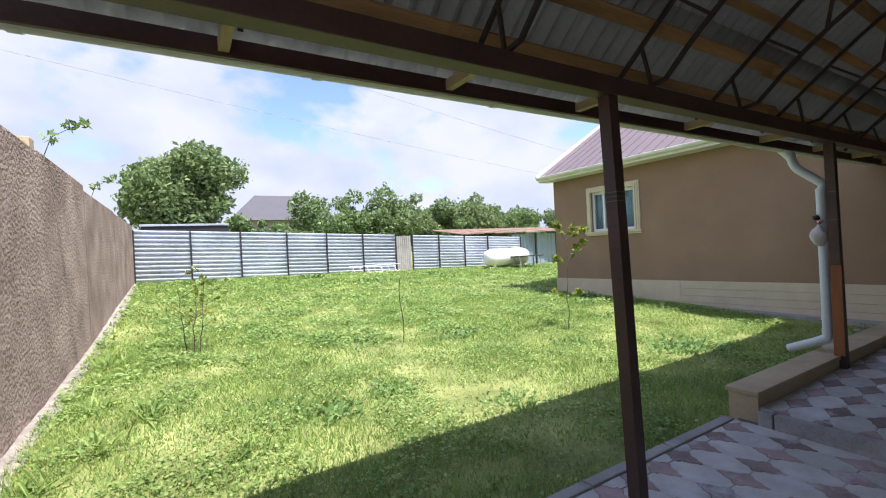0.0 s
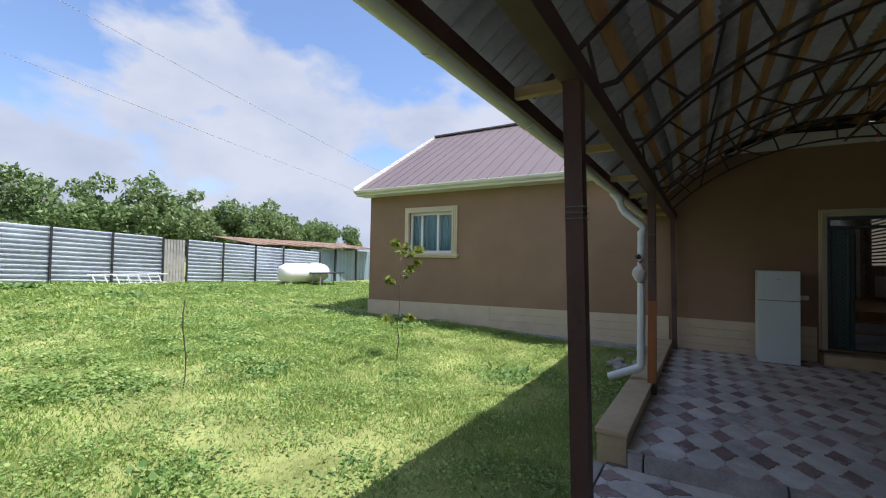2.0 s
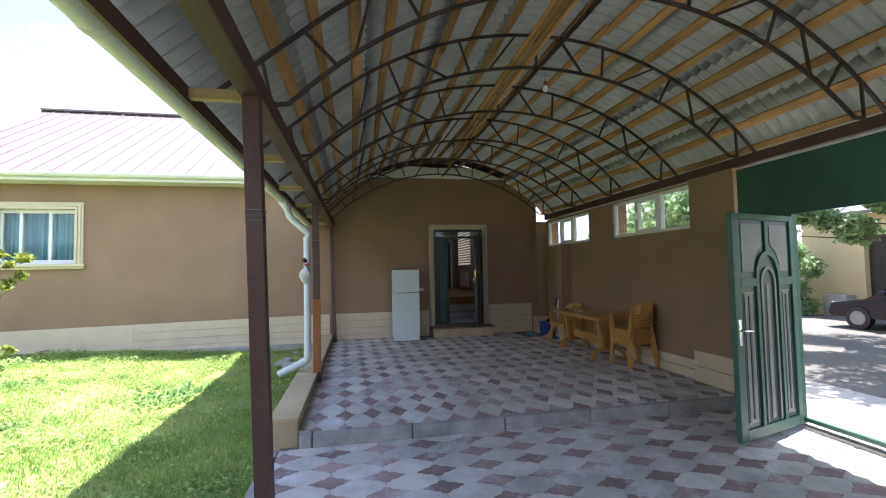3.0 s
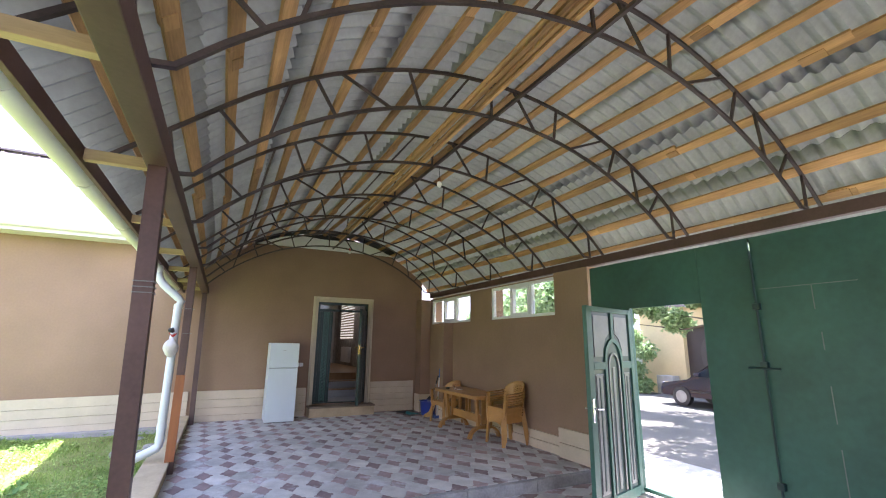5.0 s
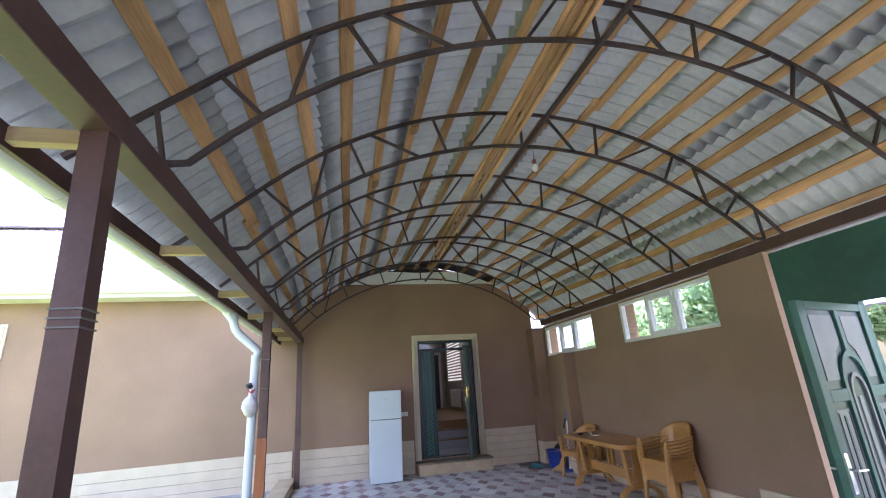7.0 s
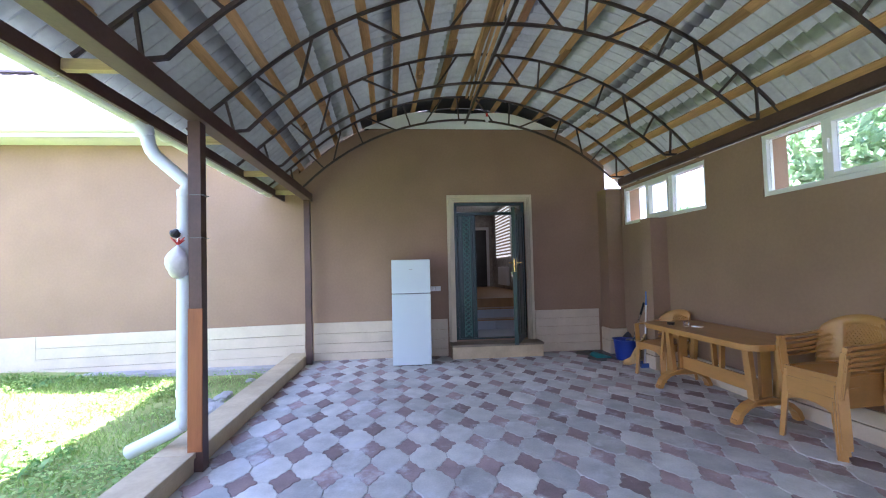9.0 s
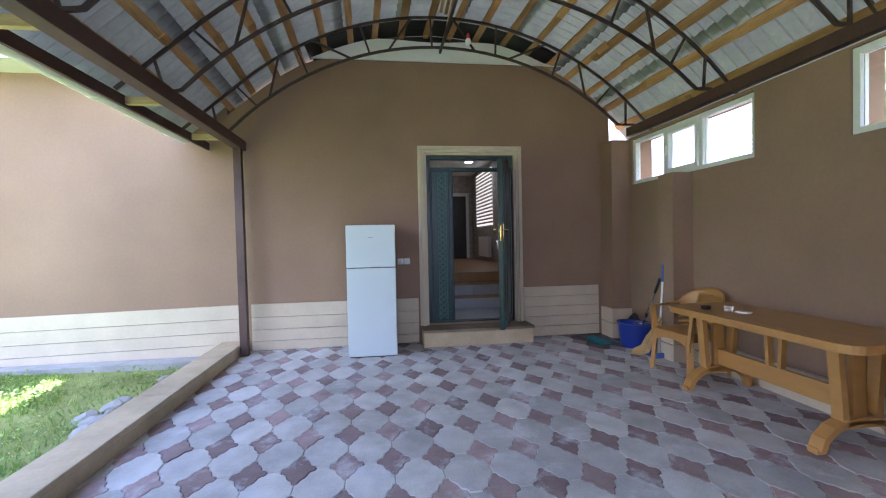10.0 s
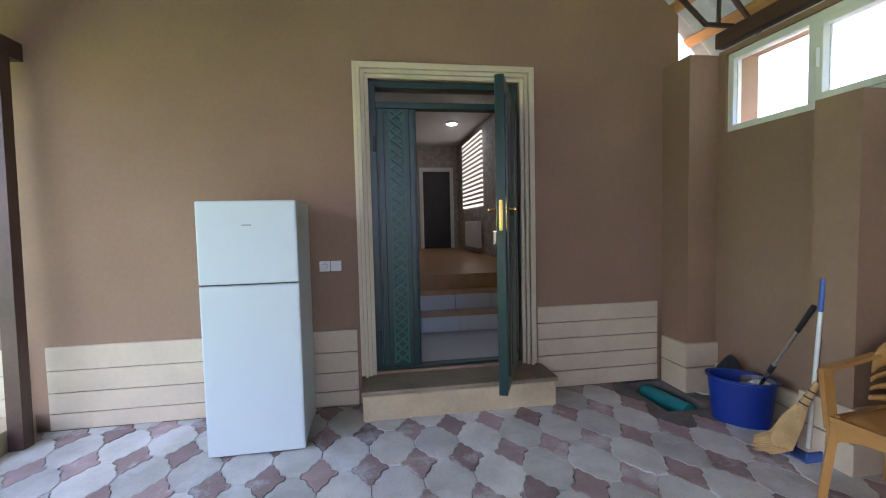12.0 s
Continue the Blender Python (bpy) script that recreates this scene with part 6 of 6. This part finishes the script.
for k in range(300):
    u, w = rb.uniform(-1, 1), rb.uniform(-1, 1)
    e = a + Vector((0.03, 0.03, 0)) + side * 0.05 * u + Vector((0.045, -0.045, 0)) * w + Vector((0, 0, 0.012 + 0.05 * rb.random()))
    low = a.lerp(b, 0.22) + side * 0.048 * u + Vector((0.035, -0.03, 0.03)) * w + Vector((0, 0, -0.015))
    mid = a.lerp(b, 0.45) + side * 0.045 * u + Vector((0.02, -0.02, 0.02)) * w
    top = a.lerp(b, 0.72) + side * 0.016 * u + Vector((0.01, -0.01, 0.012)) * w
    tube(bm, e, low, 0.0026, 0.0036, 4, False)
    tube(bm, low, mid, 0.0036, 0.0036, 4, False)
    tube(bm, mid, top, 0.0036, 0.003, 4, False)
part("straw", bm, M_STRAW, br)
bm = B()
tube(bm, a.lerp(b, 0.66), b, 0.027, 0.016, 10)
part("handle", bm, M_STRAW, br, "", True)
for q in (0.70, 0.79, 0.87):
    bm = B()
    tube(bm, a.lerp(b, q), a.lerp(b, q + 0.018), 0.0265 - 0.03 * (q - 0.7), n=10)
    part("binding", bm, M_DARK, br)
bag = tagged(thing("black_bag", (9.46, -2.22, 0.0)), "crumpled black plastic bag in the corner", "bag")
bm = B()
bmesh.ops.create_icosphere(bm, subdivisions=3, radius=0.125)
for v in bm.verts:
    k = 1 + 0.35 * noise.noise(v.co * 9)
    v.co = Vector((v.co.x * 0.7 * k, v.co.y * 0.6 * k, max(v.co.z * 1.35 * k + 0.20, 0.0)))
part("sack", bm, M_BLACK, bag)
pipe2 = tagged(thing("pipe_piece", (9.76, -1.91, -0.14), 8), "teal plastic pipe lying in the open drain pit", "pipe")
bm = B()
tube(bm, (-0.24, 0, 0.06), (0.2, 0, 0.06), 0.07, n=18)
tube(bm, (0.2, 0, 0.06), (0.24, 0, 0.06), 0.07, 0.05, 18)
part("barrel", bm, M_TEAL, pipe2, "", True)

# ---- bulbs ----
for x, y, z in ((4.20, 0.12, 3.60), (8.93, 0.03, 3.60)):
    bl = tagged(thing("light_bulb", (x, y, z)), "bare bulb hanging in a white and red holder", "bulb", "canopy bulbs")
    bm = B()
    tube(bm, (0, 0, 0.05), (0, 0, 0.17), 0.003, n=6)
    part("cord", bm, M_BLACK, bl)
    bm = B()
    tube(bm, (0, 0, 0.0), (0, 0, 0.055), 0.02, 0.016, 12)
    part("holder", bm, M_RED if x > 5 else M_ORANGE, bl, "", True)
    bm = B()
    bmesh.ops.create_uvsphere(bm, u_segments=16, v_segments=10, radius=0.032)
    for v in bm.verts:
        v.co = Vector((v.co.x, v.co.y, v.co.z * 1.3 - 0.03))
    part("bulb", bm, M_WHITE, bl, "", True)

# ---- downpipe with its hanging bag ----
dn = tagged(thing("downpipe", (0, 0, 0)), "white plastic downpipe strapped beside the canopy post", "downpipe")
PX, PY = 6.335, 2.93
bm = B()
tube(bm, (PX, 3.20, 2.49), (PX, 3.265, 2.625), 0.052, 0.085, 16)
part("funnel", bm, M_PIPE, dn, "", True)
bm = B()
path = [(PX, 3.215, 2.53), (PX, 3.195, 2.44), (PX, 3.175, 2.39), (PX, 3.14, 2.34), (PX, 2.945, 2.165), (PX, 2.905, 2.12), (PX, PY + 0.004, 2.06), (PX, PY, 0.36), (PX, PY + 0.006, 0.32), (PX, PY + 0.04, 0.285)]
sweep(bm, path, circle(0.049, 16), up=(1, 0, 0))
part("pipe", bm, M_PIPE, dn, "", True)
bm = B()
sweep(bm, [(PX, PY + 0.01, 0.305), (PX, PY + 0.10, 0.255), (PX + 0.02, 3.33, 0.115)], circle(0.052, 16), up=(1, 0, 0))
part("outlet", bm, M_PIPE, dn, "", True)
for z in (0.37, 0.52, 2.03):
    bm = B()
    tube(bm, (PX, PY, z), (PX, PY, z + 0.05), 0.055, n=16)
    part("collar", bm, M_PIPE, dn, "", True)
sack = tagged(thing("plastic_bag", (PX - 0.075, PY + 0.012, 1.43)), "white plastic bag tied with red string to the downpipe", "bag")
bm = B()
bmesh.ops.create_icosphere(bm, subdivisions=4, radius=0.1)
for v in bm.verts:
    k = 1 + 0.16 * noise.noise(v.co * 14) + 0.08 * noise.noise(v.co * 40)
    z = v.co.z
    pinch = 1 - 0.75 * max(0, z / 0.1) ** 2
    v.co = Vector((v.co.x * 0.75 * k * pinch, v.co.y * 0.85 * k * pinch, z * 1.3 + 0.10))
part("sack", bm, mat("white_film", (0.55, 0.52, 0.50), 0.35, vary=0.15, scale=12, fine=60, bump=0.5, bump_scale=25), sack, "", True)
bm = B()
for k in range(7):
    a = k * 0.9
    tube(bm, (0, 0, 0.225), (0.03 * math.cos(a), 0.05 * math.sin(a), 0.26 + 0.01 * (k % 3)), 0.008, 0.004, 5)
part("knot", bm, M_RED, sack, "red tie string")
bm = B()
bmesh.ops.create_icosphere(bm, subdivisions=2, radius=0.035)
for v in bm.verts:
    v.co = v.co * (1 + 0.4 * noise.noise(v.co * 40)) + Vector((0.0, 0.02, 0.31))
part("black_rag", bm, M_BLACK, sack)

# rubble by the parapet
rq = random.Random(9)
for k in range(15):
    bm = B()
    bmesh.ops.create_icosphere(bm, subdivisions=2, radius=0.09)
    s = rq.uniform(0.3, 1.3)
    for v in bm.verts:
        v.co = Vector((v.co.x * s * 1.3, v.co.y * s, v.co.z * 0.6 * s)) * (1 + 0.35 * noise.noise(v.co * 12 + Vector((k, 0, 0))))
    ob = tagged(finish(bm, "stone", M_CONC), "broken grey concrete lump beside the parapet", "stone", "rubble beside the parapet")
    ob.location = (9.0 + rq.uniform(-0.9, 0.6), 3.22 + rq.uniform(0, 0.5), -0.14)

# ---- street: house front, gate, car ----
yh = tagged(thing("street_house", (0, 0, 0)), "sunlit yellow plastered house front across the street", "house")
M_YEL = mat("yellow_render", (0.60, 0.47, 0.27), 0.9, vary=0.1, scale=1, fine=12, bump=0.2)
bm = B()
wall_x(bm, -13.9, -13.6, 2.0, 12.7, 3.1, [(7.6, 10.75, -0.3, 2.35)], -0.5)
part("wall", bm, M_YEL, yh)
bm = B()
box(bm, 7.6, 10.75, -13.85, -13.8, -0.3, 2.35)
g2 = part("gate_leaf", bm, mat("brown_gate", (0.035, 0.026, 0.022), 0.6, vary=0.2, scale=2), yh, "dark brown sheet gate")
for x in (8.3, 9.95):
    bm = B()
    prism(bm, [(0.26 * math.cos(a), 0.62 * math.sin(a)) for a in [2 * math.pi * k / 20 for k in range(20)]], 0, 0.03, pose(x, -13.8, 1.3, -90, 0, 0))
    part("oval_panel", bm, mat("pale_oval", (0.055, 0.044, 0.038), 0.6), g2)
bm = B()
roof_quad(bm, [(1.6, -13.3, 3.1), (13.0, -13.3, 3.1), (13.0, -17.0, 4.8), (1.6, -17.0, 4.8)], 0.08)
part("roof", bm, M_ROOF, yh)
bm = B()
box(bm, 12.72, 26.0, -13.85, -13.6, -0.5, 2.1, 0.01)
structure("wall_street", bm, mat("whitewash", (0.66, 0.64, 0.58), 0.9, vary=0.12, scale=2, fine=20, bump=0.3), "whitewashed garden wall beside the street house", "wall")
bm = B()
box(bm, 11.0, 11.7, -13.5, -13.1, -0.2, 0.5, 0.02)
tagged(finish(bm, "meter_box", M_CONC), "low grey concrete box before the street house", "box")

car = tagged(thing("car", (7.58, -11.4, -0.19)), "dark blue hatchback parked across the street", "car")
M_CAR = mat("dark_blue_paint", (0.004, 0.008, 0.026), 0.22, vary=0.1)
M_TINT = mat("dark_car_glass", (0.02, 0.025, 0.03), 0.08, vary=0.1)
side_pts = [(1.95, 0.30), (2.0, 0.48), (1.93, 0.66), (1.1, 0.80), (0.98, 0.86), (0.32, 1.33), (0.1, 1.39), (-1.0, 1.38), (-1.35, 1.28), (-1.85, 0.92), (-1.98, 0.85), (-2.0, 0.5), (-1.95, 0.30)]
bm = B()
prof = [(y, inset) for y, inset in ((-0.80, 0.10), (-0.82, 0.0), (0.82, 0.0), (0.80, 0.10))]
rings = []
for y, ins in prof:
    ring = []
    for x, z in side_pts:
        k = max(0.0, (z - 0.85) / 0.55)
        ring.append(bm.verts.new((x * (1 - 0.02 * (ins > 0)), y * (1 - 0.2 * k), z - (0.02 if ins and z > 0.6 else 0))))
    rings.append(ring)
for p, q in zip(rings, rings[1:]):
    for k in range(len(side_pts)):
        bm.faces.new((p[k], p[(k + 1) % len(p)], q[(k + 1) % len(p)], q[k]))
bm.faces.new(rings[0])
bm.faces.new(rings[-1][::-1])
part("body", bm, M_CAR, car, "", True)
for s in (-1, 1):
    for pts in ([(0.86, 0.90), (0.30, 1.27), (-0.22, 1.31), (-0.22, 0.92)], [(-0.28, 0.92), (-0.28, 1.31), (-0.95, 1.30), (-1.45, 0.98)]):
        bm = B()
        f = [bm.verts.new((x, s * (0.825 * (1 - 0.2 * max(0, (z - 0.85) / 0.55)) + 0.006), z)) for x, z in pts]
        g = [bm.verts.new(v.co - Vector((0, s * 0.02, 0))) for v in f]
        bm.faces.new(f)
        bm.faces.new(g[::-1])
        for k in range(4):
            bm.faces.new((f[k], f[(k + 1) % 4], g[(k + 1) % 4], g[k]))
        part("side_window", bm, M_TINT, car)
bm = B()
v = [bm.verts.new(p) for p in ((0.985, -0.70, 0.89), (0.985, 0.70, 0.89), (0.36, 0.60, 1.335), (0.36, -0.60, 1.335))]
bm.faces.new(v)
wsn = part("windscreen", bm, M_TINT, car)
sm = wsn.modifiers.new("thickness", "SOLIDIFY")
sm.thickness = 0.02
sm.offset = 0
for x in (1.30, -1.22):
    for s in (-1, 1):
        bm = B()
        tube(bm, (x, s * 0.66, 0.29), (x, s * 0.835, 0.29), 0.29, n=24)
        wh = part("wheel", bm, M_BLACK, car, "", True)
        bm = B()
        tube(bm, (x, s * 0.83, 0.29), (x, s * 0.848, 0.29), 0.19, 0.17, 18)
        part("rim", bm, M_CONC, wh, "dull silver wheel rim", True)
for s in (-1, 1):
    bm = B()
    box(bm, 1.90, 1.985, s * 0.62 - 0.14, s * 0.62 + 0.14, 0.56, 0.68, 0.02)
    part("headlight", bm, M_CHROME, car)
    bm = B()
    box(bm, 0.62, 0.78, s * 0.86 - 0.06, s * 0.86 + 0.06, 0.92, 1.02, 0.02)
    part("mirror", bm, M_CAR, car)
bm = B()
box(bm, 1.93, 2.05, -0.78, 0.78, 0.32, 0.50, 0.03)
part("bumper", bm, M_BLACK, car)
for s in (-1, 1):
    bm = B()
    box(bm, -1.0, 1.0, s * 0.832 - 0.004, s * 0.832 + 0.004, 0.44, 0.49)
    part("door_strip", bm, M_BLACK, car)
# ---- paving: interlocking light blocks and dark stars ----
PXS, PYS = 0.437, 0.288
SX, SY = 0.167, 0.105                     # half length and half width of a star


def star_outline(grow=0.0):
    """Corner line of a star from its +x tip to its +y tip, wavy, for one quarter."""
    pts = [(SX, 0.0), (0.163, 0.014), (0.140, 0.019), (0.121, 0.027), (0.110, 0.042), (0.088, 0.054), (0.064, 0.060), (0.044, 0.066),
           (0.035, 0.080), (0.027, 0.098), (0.012, 0.104), (0.0, SY)]
    return [(x + (grow if x > 0 else 0), y + (grow if y > 0 else 0)) for x, y in pts]


def quarter(sx, sy, pts):
    return [(x * sx, y * sy) for x, y in pts]


def star_line():
    q = star_outline(-0.0015)
    return quarter(1, 1, q)[:-1] + quarter(-1, 1, q[::-1])[:-1] + quarter(-1, -1, q)[:-1] + quarter(1, -1, q[::-1])[:-1]


def block_line():
    q = star_outline(0.0015)
    hx, hy = PXS / 2, PYS / 2
    out = []
    for sx, sy, rev in ((1, 1, False), (-1, 1, True), (-1, -1, False), (1, -1, True)):
        c = [(sx * (hx - x), sy * (hy - y)) for x, y in (q if not rev else q[::-1])]
        c = [(max(-hx + 0.0015, min(hx - 0.0015, x)), max(-hy + 0.0015, min(hy - 0.0015, y))) for x, y in c]
        out += c[::-1]
    return out


def clip_line(line, axis, limit, keep_below):
    """The part of an outline on one side of a straight edge."""
    out = []
    for p, q in zip(line, line[1:] + line[:1]):
        a, b = p[axis] - limit, q[axis] - limit
        if keep_below:
            a, b = -a, -b
        if a >= 0:
            out.append(p)
        if a * b < 0:
            k = a / (a - b)
            out.append((p[0] + (q[0] - p[0]) * k, p[1] + (q[1] - p[1]) * k))
    return out


def paver_mesh(name, outline, material):
    bm = B()
    cx = sum(p[0] for p in outline) / len(outline)
    cy = sum(p[1] for p in outline) / len(outline)
    top = [bm.verts.new((cx + (x - cx) * 0.975, cy + (y - cy) * 0.965, 0.0)) for x, y in outline]
    low = [bm.verts.new((x, y, -0.005)) for x, y in outline]
    bot = [bm.verts.new((x, y, -0.02)) for x, y in outline]
    n = len(outline)
    bm.faces.new(top)
    for k in range(n):
        bm.faces.new((low[k], low[(k + 1) % n], top[(k + 1) % n], top[k]))
        bm.faces.new((bot[k], bot[(k + 1) % n], low[(k + 1) % n], low[k]))
    me = bpy.data.meshes.new(name)
    bmesh.ops.recalc_face_normals(bm, faces=bm.faces)
    bm.to_mesh(me)
    bm.free()
    me.materials.append(material)
    return me


LINES = {"star_paver": (star_line(), M_TILE_D, 0.0, 0.0), "block_paver": (block_line(), M_TILE_L, PXS / 2, PYS / 2)}
WHOLE = {nm: paver_mesh(nm, ln, mt) for nm, (ln, mt, dx, dy) in LINES.items()}
rt = random.Random(17)


def pave(parent_name, x0, x1, y0, y1, z, origin, lay, hole=None):
    """Pavers on the turned lattice, cut along the edges of the floor."""
    holder = bpy.data.objects[parent_name]
    c, s = math.cos(lay), math.sin(lay)
    for i in range(-18, 18):
        for j in range(-22, 22):
            for nm, (line, mt, dx, dy) in LINES.items():
                u, v = i * PXS + dx, j * PYS + dy
                x, y = origin[0] + c * u - s * v, origin[1] + s * u + c * v
                turn = lay + rt.uniform(-0.01, 0.01)
                cc, ss = math.cos(turn), math.sin(turn)
                out = [(x + cc * a - ss * b, y + ss * a + cc * b) for a, b in line]
                if max(p[0] for p in out) < x0 or min(p[0] for p in out) > x1 or max(p[1] for p in out) < y0 or min(p[1] for p in out) > y1:
                    continue
                if hole and hole[0] < x + 0.13 and x - 0.13 < hole[1] and hole[2] < y + 0.08 and y - 0.08 < hole[3]:
                    continue
                whole = all(x0 <= p[0] <= x1 and y0 <= p[1] <= y1 for p in out)
                if not whole:
                    for axis, lim, below in ((0, x0, False), (0, x1, True), (1, y0, False), (1, y1, True)):
                        out = clip_line(out, axis, lim, below) if len(out) > 2 else out
                    if len(out) < 3 or max(p[0] for p in out) - min(p[0] for p in out) < 0.03 or max(p[1] for p in out) - min(p[1] for p in out) < 0.03:
                        continue
                ob = new(nm, WHOLE[nm] if whole else paver_mesh(nm, [(p[0] - x, p[1] - y) for p in out], mt))
                ob.parent = holder
                ob.location = (x, y, z + rt.uniform(-0.002, 0.002))
                ob.rotation_euler = (rt.uniform(-0.006, 0.006), rt.uniform(-0.006, 0.006), turn if whole else 0.0)


pave("floor_upper", KERB + 0.01, XW - 0.034, YR + 0.034, 2.796, 0.0, (7.789, 0.716), 0.030, PIT)
pave("floor_lower", XL + 0.05, KERB - 0.09, YG + 0.02, 2.955, ZLOW, (3.735, 2.005), math.pi / 2 + 0.03)
